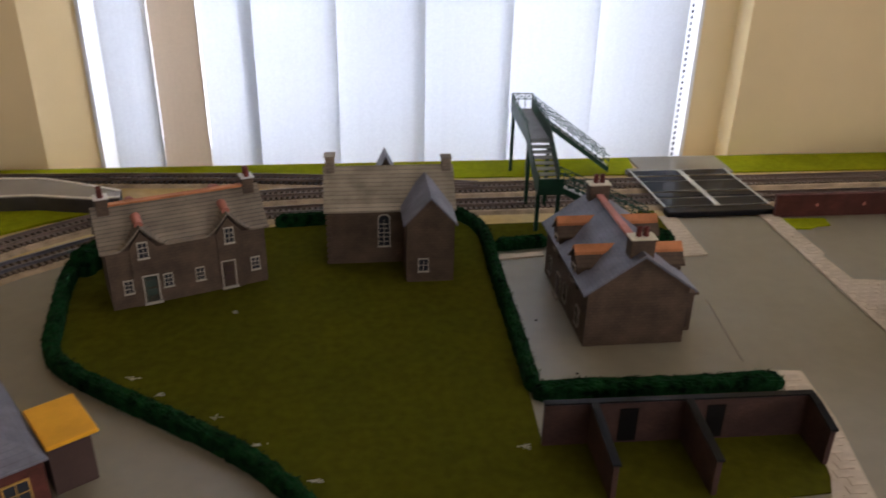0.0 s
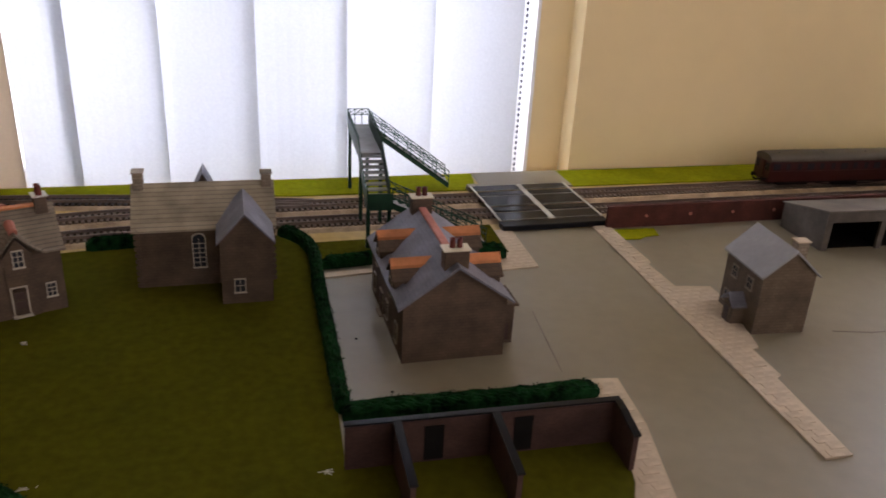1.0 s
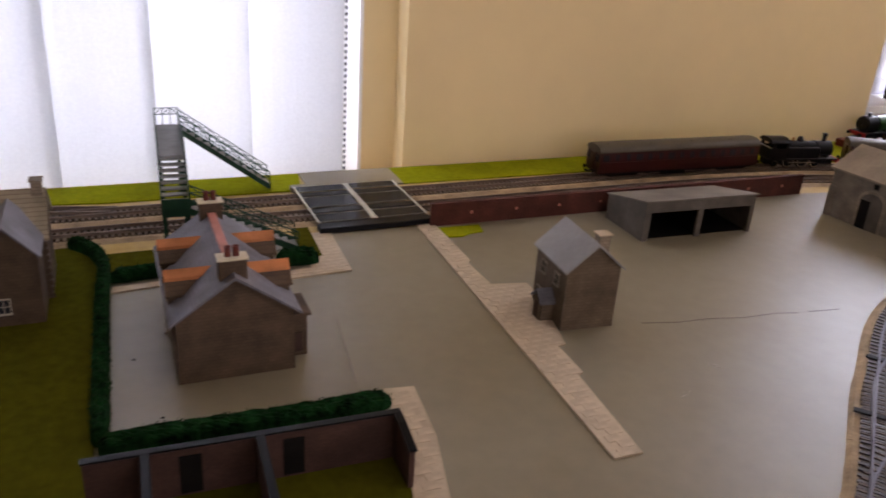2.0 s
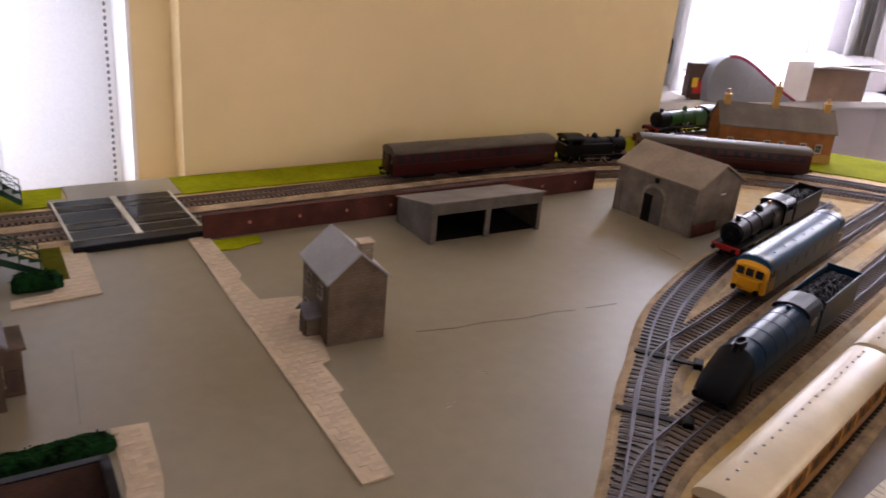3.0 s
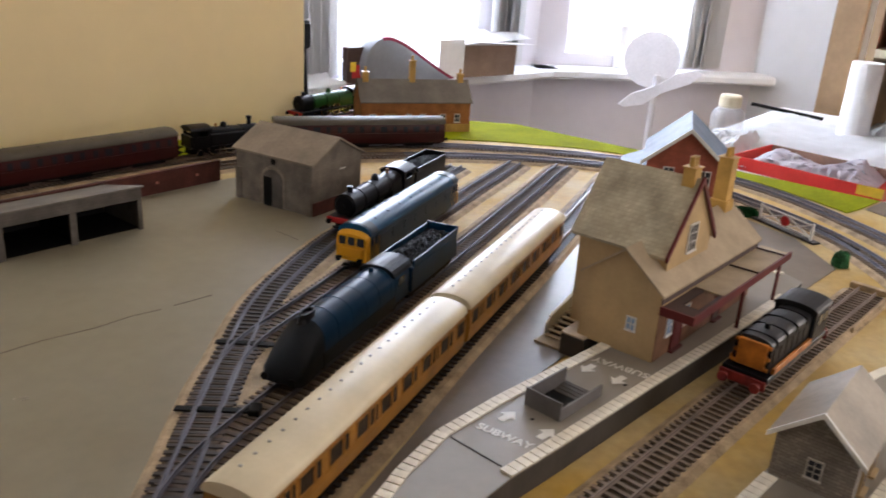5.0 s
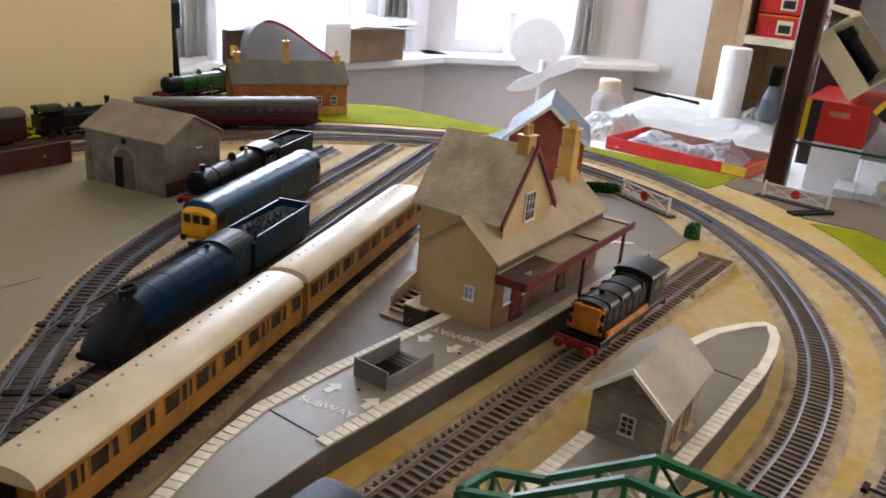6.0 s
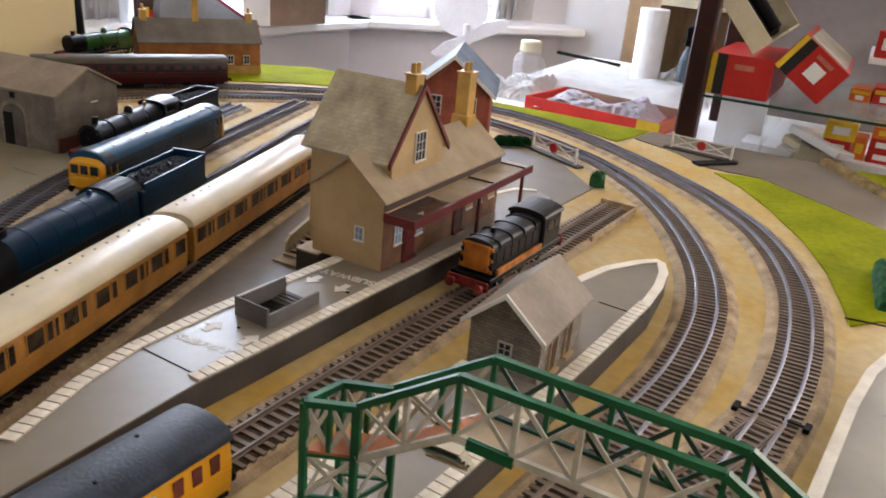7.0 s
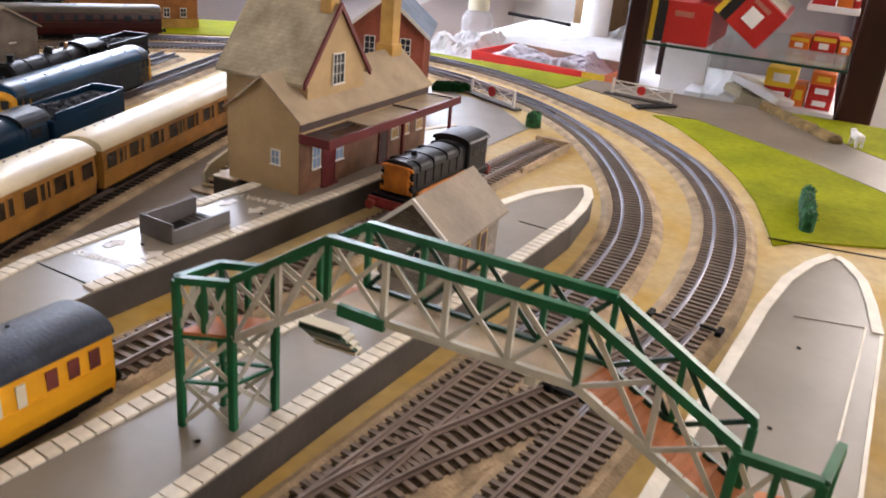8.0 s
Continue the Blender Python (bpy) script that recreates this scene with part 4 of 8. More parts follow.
def opening_frame(parent, m, w, h, bars_x=1, bars_y=2, pane=GLASSDARK, frame_mat=WHITE, arch=False, name="window"):
    """A model window: frame, sill, glazing bars and the pane behind. m: centre of the sill line, x along the wall, -y outwards."""
    t = 0.0009
    top = [(math.cos(a) * w / 2, h + math.sin(a) * w * 0.45) for a in (math.pi * i / 8 for i in range(1, 8))] if arch else None
    f = part(name, rim(-w / 2, 0, w / 2, h, t, -0.0008, 0.0006, top), frame_mat, parent)
    f.matrix_local = m
    pieces = [("sill", box(-w / 2 - 1.6 * t, -0.0015, -1.5 * t, w / 2 + 1.6 * t, 0.0004, -0.4 * t), frame_mat)]
    for i in range(bars_x):
        x = -w / 2 + w * (i + 1) / (bars_x + 1)
        pieces.append(("glazing_bar", box(x - t / 3, -0.0006, 0, x + t / 3, 0.0005, h), frame_mat))
    for i in range(bars_y):
        z = h * (i + 1) / (bars_y + 1)
        pieces.append(("glazing_bar", box(-w / 2, -0.0005, z - t / 3, w / 2, 0.0004, z + t / 3), frame_mat))
    pieces.append(("pane", prism([(-w / 2, 0), (w / 2, 0), (w / 2, h)] + (top or []) + [(-w / 2, h)], 0.0, 0.0006), pane))
    for nm, bm, mat in pieces:
        if nm == "pane":
            turned(bm, pose(0, 0.0003, 0, 90))
        o = part(nm, bm, mat, f if parent.parent is None else parent)
        if parent.parent is not None:
            o.matrix_local = m
    return f


def door(parent, m, w, h, mat, surround=WHITE, label=""):
    t = 0.0012
    bm = bmesh.new()
    box(-w / 2 - t, -0.0010, 0, -w / 2, 0.0006, h + t, bm=bm), box(w / 2, -0.0010, 0, w / 2 + t, 0.0006, h + t, bm=bm), box(-w / 2, -0.0010, h, w / 2, 0.0006, h + t, bm=bm)
    box(-w / 2 - 0.002, -0.0035, 0, w / 2 + 0.002, 0.0006, 0.0016, bm=bm)
    f = part("door_frame", bm, surround, parent)
    f.matrix_local = m
    bm = box(-w / 2, -0.0006, 0.0016, w / 2, 0.0006, h)
    for z in (0.30, 0.62):
        box(-w * 0.36, -0.0010, h * z, w * 0.36, 0.0004, h * (z + 0.22), bm=bm)
    part("door", bm, mat, f, label)


def chimney(parent, x, y, z0, z1, w, d, mat, pots=2, pot_mat=POT, axis="x", cap=WHITE):
    bm = box(x - w / 2, y - d / 2, z0, x + w / 2, y + d / 2, z1, 0.0003)
    c = part("chimney", bm, mat, parent)
    part("chimney_cap", box(x - w / 2 - 0.0012, y - d / 2 - 0.0012, z1, x + w / 2 + 0.0012, y + d / 2 + 0.0012, z1 + 0.0010, 0.0002), cap, c)
    for i in range(pots):
        o = (i - (pots - 1) / 2) * 0.0058
        px, py = (x + o, y) if axis == "x" else (x, y + o)
        part("chimney_pot", spin_profile([(0.0027, 0), (0.0024, 0.002), (0.0022, 0.006), (0.0026, 0.0075), (0.0018, 0.0075), (0.0015, 0.004)], 10, at=(px, py, z1 + 0.0014)), pot_mat, c, smooth=True)


def swap(w_along, d_across):
    """Turns a house whose ridge runs along y so that it runs along x: x along the ridge, y across."""
    return Matrix(((0, 1, 0, 0), (-1, 0, 0, d_across), (0, 0, 1, 0), (0, 0, 0, 1)))


def turned(bm, m):
    bmesh.ops.transform(bm, matrix=m, verts=bm.verts)
    return bm


FRONT = lambda x, z, y=0.0: pose(x, y - 0.0006, z)
RIGHT = lambda y, z, x: pose(x + 0.0006, y, z, 0, 0, 90)
LEFT = lambda y, z, x: pose(x - 0.0006, y, z, 0, 0, -90)

# pair of stone cottages
L, D, E, R = 0.139, 0.054, 0.055, 0.087
h = thing("cottage", at(-0.302, 0.635, 0.0022, 21), "grey-brown stone cottage pair with terracotta ridge and dormers", "house")
S = swap(L, D)
part("wall", turned(gable(D, L, E, R), S), STONE, h)
DORMERS = (0.031, 0.106)


def swept_height(x, y):
    """Front slope of the cottage roof, swept up over the two dormer windows."""
    plane = E + (R - E) / (D / 2) * y
    lift = max(E + 0.0005 + 0.0195 * max(0.0, 1 - abs(x - c) / 0.0215) ** 1.45 for c in DORMERS)
    gap = plane - lift
    return (plane + lift + math.sqrt(gap * gap + 0.000006)) / 2


bm = bmesh.new()
xs, ys = [-0.004 + (L + 0.008) * i / 72 for i in range(73)], [-0.004 + (D / 2 + 0.004) * j / 14 for j in range(15)]
grid = [[[bm.verts.new((x, y, swept_height(x, y) + dz)) for y in ys] for x in xs] for dz in (0.0003, 0.0021)]
for i in range(72):
    for j in range(14):
        for g in grid:
            bm.faces.new((g[i][j], g[i + 1][j], g[i + 1][j + 1], g[i][j + 1]))
    bm.faces.new((grid[0][i][0], grid[0][i + 1][0], grid[1][i + 1][0], grid[1][i][0]))
for i in (0, 72):
    for j in range(14):
        bm.faces.new((grid[0][i][j], grid[0][i][j + 1], grid[1][i][j + 1], grid[1][i][j]))
k = (R - E) / (D / 2)
loft([[(x, y, z) for y, z in ((D / 2, R + 0.0003), (D + 0.004, E - 0.004 * k + 0.0003), (D + 0.004, E - 0.004 * k + 0.0021), (D / 2, R + 0.0025))] for x in (-0.004, L + 0.004)], bm)
part("roof", bm, TILEBROWN, h, "brown tiled roof swept up over the dormers")
part("ridge_tiles", turned(prism([(D / 2 - 0.003, 0.004), (D / 2 + 0.003, 0.004), (D / 2 + 0.003, L - 0.004), (D / 2 - 0.003, L - 0.004)], R + 0.0015, R + 0.0034), S), RIDGE, h, "terracotta ridge tiles")
for x in (0.031, 0.106):
    bm = gable(0.022, 0.020, 0.0565, 0.0715, None, x - 0.011, -0.0012)
    dm = part("dormer", bm, STONE, h)
    part("ridge_tiles", tube((x, 0.002, 0.0762), (x, 0.018, 0.0785), 0.0036, 0.0042, 10), RIDGEPINK, dm)
    opening_frame(dm, FRONT(x, 0.047, -0.0012), 0.0072, 0.0140, 1, 2, frame_mat=FRAMEDULL)
    part("ridge_tiles", tube((x, 0.034, 0.0860), (x, 0.054, 0.0800), 0.0045, seg=10), RIDGEPINK, dm)
for x in (0.015, 0.049, 0.077, 0.128):
    opening_frame(h, FRONT(x, 0.015), 0.0066, 0.0115, 1, 2, frame_mat=FRAMEDULL)
door(h, FRONT(0.034, 0.001), 0.0118, 0.027, GREENDOOR, FRAMEDULL, label="dull green door")
door(h, FRONT(0.103, 0.001), 0.0110, 0.027, BROWNDOOR, FRAMEDULL, label="dark brown door")
chimney(h, 0.006, D / 2, R - 0.014, R + 0.010, 0.010, 0.012, STONE, 2, axis="y")
chimney(h, L - 0.006, D / 2, R - 0.014, R + 0.010, 0.010, 0.012, STONE, 2, axis="y")

# chapel-like school house with a gabled porch wing
h = thing("school_house", at(-0.115, 0.714, 0.0022, 0.0), "stone school house with pale tiled roof and gabled wing", "house")
L, D, E, R = 0.123, 0.068, 0.058, 0.088
S = swap(L, D)
part("wall", turned(gable(D, L, E, R), S), STONE, h)
part("roof", turned(roof(D, L, E, R, 0.003), S), TILEPALE, h)
wing = part("wing", gable(0.045, 0.050, 0.061, 0.085, None, 0.074, -0.044), STONE, h)
part("wing_roof", roof(0.045, 0.062, 0.061, 0.085, 0.003, 0.0016, 0.074, -0.044), SLATE, wing, "blue-grey slate roof")
back = part("rear_gable", gable(0.030, 0.030, 0.060, 0.090, None, 0.045, D - 0.010), STONE, h)
part("rear_gable_roof", roof(0.030, 0.026, 0.060, 0.090, 0.002, 0.0016, 0.045, D - 0.010), SLATE, back)
opening_frame(h, FRONT(0.055, 0.019), 0.0105, 0.028, 1, 5, arch=True, frame_mat=FRAMEDULL)
opening_frame(wing, FRONT(0.090, 0.012, -0.044), 0.0085, 0.012, 1, 1, frame_mat=FRAMEDULL)
chimney(h, 0.004, D / 2, R - 0.012, R + 0.014, 0.009, 0.012, STONEPALE, 0, cap=STONEPALE)
chimney(h, L - 0.004, D / 2, R - 0.012, R + 0.010, 0.009, 0.012, STONEPALE, 0, cap=STONEPALE)
quoins = bmesh.new()
for k in range(9):
    for x in (0.0, L):
        box(x - 0.0015 if x == 0 else x - 0.004 + 0.001 * (k % 2), -0.0008, 0.001 + k * 0.006, x + 0.004 - 0.001 * (k % 2) if x == 0 else x + 0.0015, 0.0, 0.005 + k * 0.006, bm=quoins)
part("quoins", quoins, STONE, h, "corner stones")

# stone house with slate roof and four terracotta-ridged dormers
W, D, E, R = 0.086, 0.138, 0.053, 0.083
h = thing("station_house", at(0.098, 0.546, 0.001, 0.3), "stone house with blue-grey slate roof and terracotta dormer ridges", "house")
part("wall", gable(W, D, E, R), STONE, h)
part("roof", roof(W, D, E, R, 0.005), SLATE, h)
part("ridge_tiles", box(W / 2 - 0.0035, 0.010, R + 0.0012, W / 2 + 0.0035, D - 0.010, R + 0.0036, 0.0006), RIDGEPINK, h, "pinkish ridge tiles")
for side in (-1, 1):
    for y in (0.038, 0.098):
        x_out = -0.002 if side < 0 else W + 0.002
        sec = [(y - 0.011, 0.040), (y + 0.011, 0.040), (y + 0.011, 0.062), (y, 0.072), (y - 0.011, 0.062)]
        xs = sorted((x_out, W / 2 + side * 0.014))
        dm = part("dormer", loft([[(x, v, z) for v, z in sec] for x in xs]), STONE, h)
        sec = [(y - 0.014, 0.060), (y, 0.0725), (y + 0.014, 0.060), (y + 0.014, 0.0618), (y, 0.0748), (y - 0.014, 0.0618)]
        xs = sorted((x_out + side * 0.002, W / 2 + side * 0.010))
        part("dormer_roof", loft([[(x, v, z) for v, z in sec] for x in xs]), STONE, dm)
        part("ridge_tiles", loft([[(x, v, z) for v, z in ((y - 0.0056, 0.0690), (y, 0.0730), (y + 0.0056, 0.0690), (y + 0.0052, 0.0722), (y, 0.0772), (y - 0.0052, 0.0722))] for x in xs]), RIDGE, dm, "terracotta ridge tiles")
        opening_frame(dm, LEFT(y, 0.045, x_out) if side < 0 else RIGHT(y, 0.045, x_out), 0.008, 0.013, 1, 1, frame_mat=STONEPALE)
for y in (0.022, 0.062, 0.118):
    opening_frame(h, LEFT(y, 0.010, 0.0), 0.009, 0.015, 1, 1, frame_mat=STONEPALE)
    opening_frame(h, RIGHT(y, 0.010, W), 0.009, 0.015, 1, 1, frame_mat=STONEPALE)
door(h, LEFT(0.086, 0.001, 0.0), 0.011, 0.022, BROWNDOOR, STONEPALE)
bm = box(W, 0.018, 0.0, W + 0.014, 0.050, 0.036)
ex = part("side_porch", bm, STONE, h)
part("porch_roof", prism([(W - 0.001, 0.016), (W + 0.017, 0.016), (W + 0.017, 0.052), (W - 0.001, 0.052)], 0.036, 0.038), STONE, ex)
opening_frame(ex, FRONT(W + 0.007, 0.004, 0.018), 0.006, 0.016, 0, 0, pane=BROWNDOOR, frame_mat=STONE)
chimney(h, W / 2, 0.010, R - 0.010, R + 0.012, 0.020, 0.012, STONE, 2, cap=CARTONCREAM)
chimney(h, W / 2, D - 0.008, R - 0.010, R + 0.012, 0.019, 0.011, STONE, 2, cap=CARTONCREAM)

# small yard office
W, D, E, R = 0.051, 0.062, 0.058, 0.080
h = thing("yard_office", at(0.419, 0.542, 0.001, -4), "small stone office with grey slate roof and chimney", "house")
part("wall", gable(W, D, E, R), OFFICESTONE, h)
part("roof", roof(W, D, E, R, 0.003), OFFICEROOF, h)
chimney(h, W / 2 + 0.006, 0.005, R - 0.012, R + 0.009, 0.011, 0.009, STONEPALE, 0, cap=PATHCREAM)
for y, z in ((0.018, 0.038), (0.044, 0.038), (0.050, 0.010)):
    opening_frame(h, LEFT(y, z, 0.0), 0.0075, 0.010, 1, 1, frame_mat=STONEPALE)
pc = part("porch", box(-0.012, 0.018, 0.0, 0.0, 0.034, 0.020), OFFICESTONE, h)
part("porch_roof", loft([[(x, y, z) for y, z in ((0.015, 0.019), (0.026, 0.029), (0.037, 0.019), (0.037, 0.0205), (0.026, 0.0308), (0.015, 0.0205))] for x in (-0.015, 0.001)]), SLATE, pc)
door(pc, LEFT(0.026, 0.0, -0.012), 0.008, 0.017, BROWNDOOR, OFFICESTONE)

# open-fronted cart shed: two bays
h = thing("cart_shed", at(0.615, 0.702, 0.001, -1.5), "grey stone open-fronted cart shed with two dark bays", "shed")
W, D, F, B = 0.152, 0.078, 0.048, 0.030
for x0, x1 in ((0.0, 0.003), (W - 0.003, W)):
    part("side_wall", loft([[(x, y, z) for y, z in ((0.003, 0), (D, 0), (D, B), (0.003, F))] for x in (x0, x1)]), SHEDCARD, h)
# back wall, partition and floor are black to paint the bays' shade
part("back_wall", box(0.003, D - 0.003, 0, W - 0.003, D, B), UNDER, h, "back wall, black for the shade inside the bays")
part("pier", box(0.0, 0.0, 0, 0.008, 0.004, F - 0.014, 0.0003), SHEDCARD, h), part("pier", box(W / 2 - 0.0035, 0.0, 0, W / 2 + 0.0035, 0.004, F - 0.014, 0.0003), SHEDCARD, h), part("pier", box(W - 0.005, 0.0, 0, W, 0.004, F - 0.014, 0.0003), SHEDCARD, h)
part("lintel", box(0.0, 0.0, F - 0.014, W, 0.004, F, 0.0003), SHEDCARD, h)
part("partition", loft([[(x, y, z) for y, z in ((0.004, 0.0), (D - 0.003, 0.0), (D - 0.003, B - 0.001), (0.004, F - 0.003))] for x in (W / 2 - 0.001, W / 2 + 0.001)]), UNDER, h)
part("roof", loft([[(x, y, z) for y, z in ((-0.003, F), (D + 0.002, B), (D + 0.002, B + 0.0015), (-0.003, F + 0.0015))] for x in (-0.002, W + 0.002)]), SHEDTOP, h, "weathered flat card roof")

part("bay_floor", box(0.003, 0.006, 0.0004, W - 0.003, D - 0.003, 0.0012), UNDER, h, "floor, black for the shade inside the bays")

# goods shed
W, D, E, R = 0.092, 0.120, 0.063, 0.086
h = thing("goods_shed", at(0.931, 0.609, 0.001, 6.5), "grey stone goods shed with arched doorway and pitched roof", "shed")
part("wall", gable(W, D, E, R), STONEGREY, h)
part("roof", roof(W, D, E, R, 0.004, 0.002), SHEDROOF, h)
yc = 0.060
arch = [(yc - 0.015, 0.0), (yc + 0.015, 0.0), (yc + 0.015, 0.034)] + [(yc + 0.015 * math.cos(a), 0.034 + 0.012 * math.sin(a)) for a in (math.pi * i / 8 for i in range(1, 8))] + [(yc - 0.015, 0.034)]
ring_out = [(yc + (y - yc) * 1.25, z * 1.08) for y, z in arch]
part("arch_surround", loft([[(x, y, z) for y, z in ring_out] for x in (-0.0012, 0.0)]), STONEPALE, h, "pale dressed stone arch")
# flat panel, its darker grey standing in for the recess shade
part("doorway", loft([[(x, y, z) for y, z in arch] for x in (-0.0020, -0.0004)]), SHEDCARD, h, "arched doorway panel, recess shade put into its colour")
part("door_leaf", box(-0.0026, yc + 0.001, 0, -0.0018, yc + 0.0140, 0.036), UNDER, h, "half-open dark door")
part("vent", box(-0.0012, yc - 0.003, 0.0525, 0.0, yc + 0.003, 0.0585), UNDER, h)
for y in (0.004, D - 0.004):
    part("buttress", box(-0.003, y - 0.004, 0, 0, y + 0.004, 0.040, 0.0004), STONEGREY, h)
# added patch; the red at this spot belongs to an engine's buffer beam
part("added_red_patch", box(0.0005, -0.0016, 0, W * 0.55, 0.0, 0.016), BRICKDARK, h, "added dark red patch at the wall's foot")
part("slit", box(W * 0.55, -0.0006, 0.048, W * 0.66, 0.0, 0.0495), WHITE, h)

# retaining wall between yard and main line, with brick piers
h = thing("retaining_wall", at(0.395, 0.799, 0.001, 0.0), "long dark red brick wall beside the goods yard", "wall")
part("brick_panel", box(0.0, 0.0, 0, 0.55, 0.004, 0.026), BRICKDARK, h)
part("coping", box(-0.001, -0.001, 0.026, 0.551, 0.005, 0.0275, 0.0003), BRICKDARK, h)
for i in range(9):
    part("round_vent", turned(tube((0, 0, 0), (0, 0, 0.0012), 0.0019, seg=12), pose(0.05 + i * 0.058, 0.0002, 0.014, 90)), RIDGEPINK, h, "small round red vent")

# walled yards with doorways
h = thing("walled_yard", at(0.035, 0.422, 0.0022, -1.2), "brown brick yard walls with dark doorways", "wall")
part("back_wall", box(0.0, 0.0, 0, 0.190, 0.0035, 0.034), YARDBRICK, h)
part("coping", box(-0.001, -0.001, 0.034, 0.191, 0.0045, 0.0355, 0.0003), BLACK, h)
for x, ln in ((0.032, 0.056), (0.0985, 0.056), (0.1865, 0.032)):
    w = part("cross_wall", loft([[(xx, y, z) for y, z in ((0.0, 0.0), (-ln, 0.0), (-ln, 0.028), (-0.010, 0.033), (0.0, 0.034))] for xx in (x, x + 0.0035)]), YARDBRICK, h)
    part("coping", loft([[(xx, y, z) for y, z in ((0.0, 0.034), (-0.010, 0.033), (-ln - 0.001, 0.028), (-ln - 0.001, 0.0295), (-0.010, 0.0345), (0.0, 0.0355))] for xx in (x - 0.001, x + 0.0045)]), BLACK, w)
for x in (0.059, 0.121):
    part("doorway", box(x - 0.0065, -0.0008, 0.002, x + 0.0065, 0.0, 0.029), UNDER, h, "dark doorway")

# yellow-roofed building at the near road
h = thing("signal_cabin", at(-0.280, 0.428, 0.001, 34), "brick cabin with dark slate roof and orange-yellow canopy", "house")
part("wall", box(-0.096, -0.026, 0, -0.0185, 0.086, 0.035), BRICKDARK, h)
x0, x1, y0, y1, ze, zr = -0.102, -0.0158, -0.029, 0.090, 0.0355, 0.062
ridge_a, ridge_b = (-0.059, 0.015, zr), (-0.059, 0.046, zr)
for quad, mat in (([(x1, y0, ze), (x1, y1, ze), ridge_b, ridge_a], SLATE), ([(x0, y1, ze), (x0, y0, ze), ridge_a, ridge_b], SLATE), ([(x0, y0, ze), (x1, y0, ze), ridge_a], SLATE), ([(x1, y1, ze), (x0, y1, ze), ridge_b], SLATE)):
    part("roof_slope", loft([[(x, y, z + dz) for x, y, z in quad] for dz in (0.0, 0.0014)]), mat, h)
part("canopy", box(-0.0152, -0.024, 0.0372, 0.0165, 0.024, 0.0405, 0.0006), ORANGEYELLOW, h, "bright orange-yellow flat canopy")
part("canopy_wall", box(-0.0140, -0.020, 0.0, 0.0120, 0.020, 0.0350), BROWNDOOR, h, "brown wall under the canopy")
for x in (-0.085, -0.060, -0.036):
    opening_frame(h, FRONT(x, 0.010, -0.026), 0.014, 0.016, 1, 1, frame_mat=OCHRE)

# main station building on the island platform
h = thing("station_building", at(0.846, 0.144, PZ, -2.5), "buff Victorian station building with mossy slate roof and maroon trim", "station")
ann = part("low_range", turned(gable(0.066, 0.192, 0.057, 0.083), swap(0.192, 0.066)), BUFF, h)
part("low_roof", turned(roof(0.066, 0.192, 0.057, 0.083, 0.0030, 0.0018), swap(0.192, 0.066)), ROOFTAN, ann, "plain tan roof")
opening_frame(ann, LEFT(0.021, 0.021, 0.0), 0.0066, 0.0100, 1, 1, pane=PANEBLUE)
blk = part("main_block", gable(0.076, 0.0775, 0.084, 0.131, None, 0.022, 0.0095), BUFF, h)
part("main_roof", roof(0.076, 0.072, 0.084, 0.131, 0.006, 0.002, 0.022, 0.015), TILEMOSS, blk, "mottled mossy grey slates")
for sx in (-1, 1):
    x_e, x_m = 0.060 + sx * 0.0445, 0.060
    part("bargeboard", loft([[(x, y, z) for x, z in ((x_m, 0.1305), (x_e, 0.0755), (x_e, 0.0805), (x_m, 0.1355))] for y in (0.0067, 0.0090)]), MAROONPAINT, blk, "maroon bargeboard")
opening_frame(blk, FRONT(0.060, 0.075, 0.0095), 0.014, 0.022, 2, 2)
part("finial", tube((0.060, 0.009, 0.133), (0.060, 0.009, 0.142), 0.0008, 0.0004, 8), BROWNDOOR, blk)
for x, ww in ((0.060, 0.009), (0.090, 0.010), (0.135, 0.010), (0.155, 0.008), (0.178, 0.010)):
    opening_frame(h, FRONT(x - 0.040 if x < 0.1 else x, 0.018, -0.0002), ww, 0.016, 1, 1, pane=PANEBLUE if x in (0.060, 0.090) else OCHRE)
door(h, FRONT(0.036, 0.0, -0.0004), 0.015, 0.030, MAROONPAINT, MAROONPAINT, "maroon double door")
door(h, FRONT(0.116, 0.0, -0.0004), 0.012, 0.030, BROWNDOOR, MAROONPAINT, "dark arched door")
can = part("canopy", loft([[(x, y, z) for y, z in ((0.0, 0.0455), (-0.026, 0.0448), (-0.026, 0.0463), (0.0, 0.0470))] for x in (0.060, 0.206)]), ROOFTAN, h, "flat tan canopy roof, open at one end")
part("valance", box(-0.001, -0.0275, 0.0410, 0.208, -0.0258, 0.0478), MAROONPAINT, can, "maroon canopy fascia")
part("valance", box(-0.001, -0.0258, 0.0410, 0.001, -0.0002, 0.0478), MAROONPAINT, can)
for x0, y0, x1, y1 in ((0.001, -0.0258, 0.020, -0.0002), (0.020, -0.0258, 0.060, -0.0215), (0.020, -0.0085, 0.060, -0.0002)):
    part("canopy_board", box(x0, y0, 0.0446, x1, y1, 0.0462), BROWNDOOR, can, "dark board round the missing panel")
for x in (0.128, 0.192):
    part("glazing_strip", box(x, -0.026, 0.0472, x + 0.0011, -0.001, 0.0486), BROWNDOOR, can, "dark strip across the canopy")
# brown wall strip, coloured darker to carry the eaves' shade
part("wall_band", box(0.0, -0.0012, 0.0485, 0.192, -0.0002, 0.0555), BROWNDOOR, h, "brown wall band below the eaves, darkened for their shade")
part("front_panelling", box(0.0, -0.0007, 0.0005, 0.192, -0.0001, 0.0450), PANELBROWN, h, "red-brown panelled front wall under the canopy")
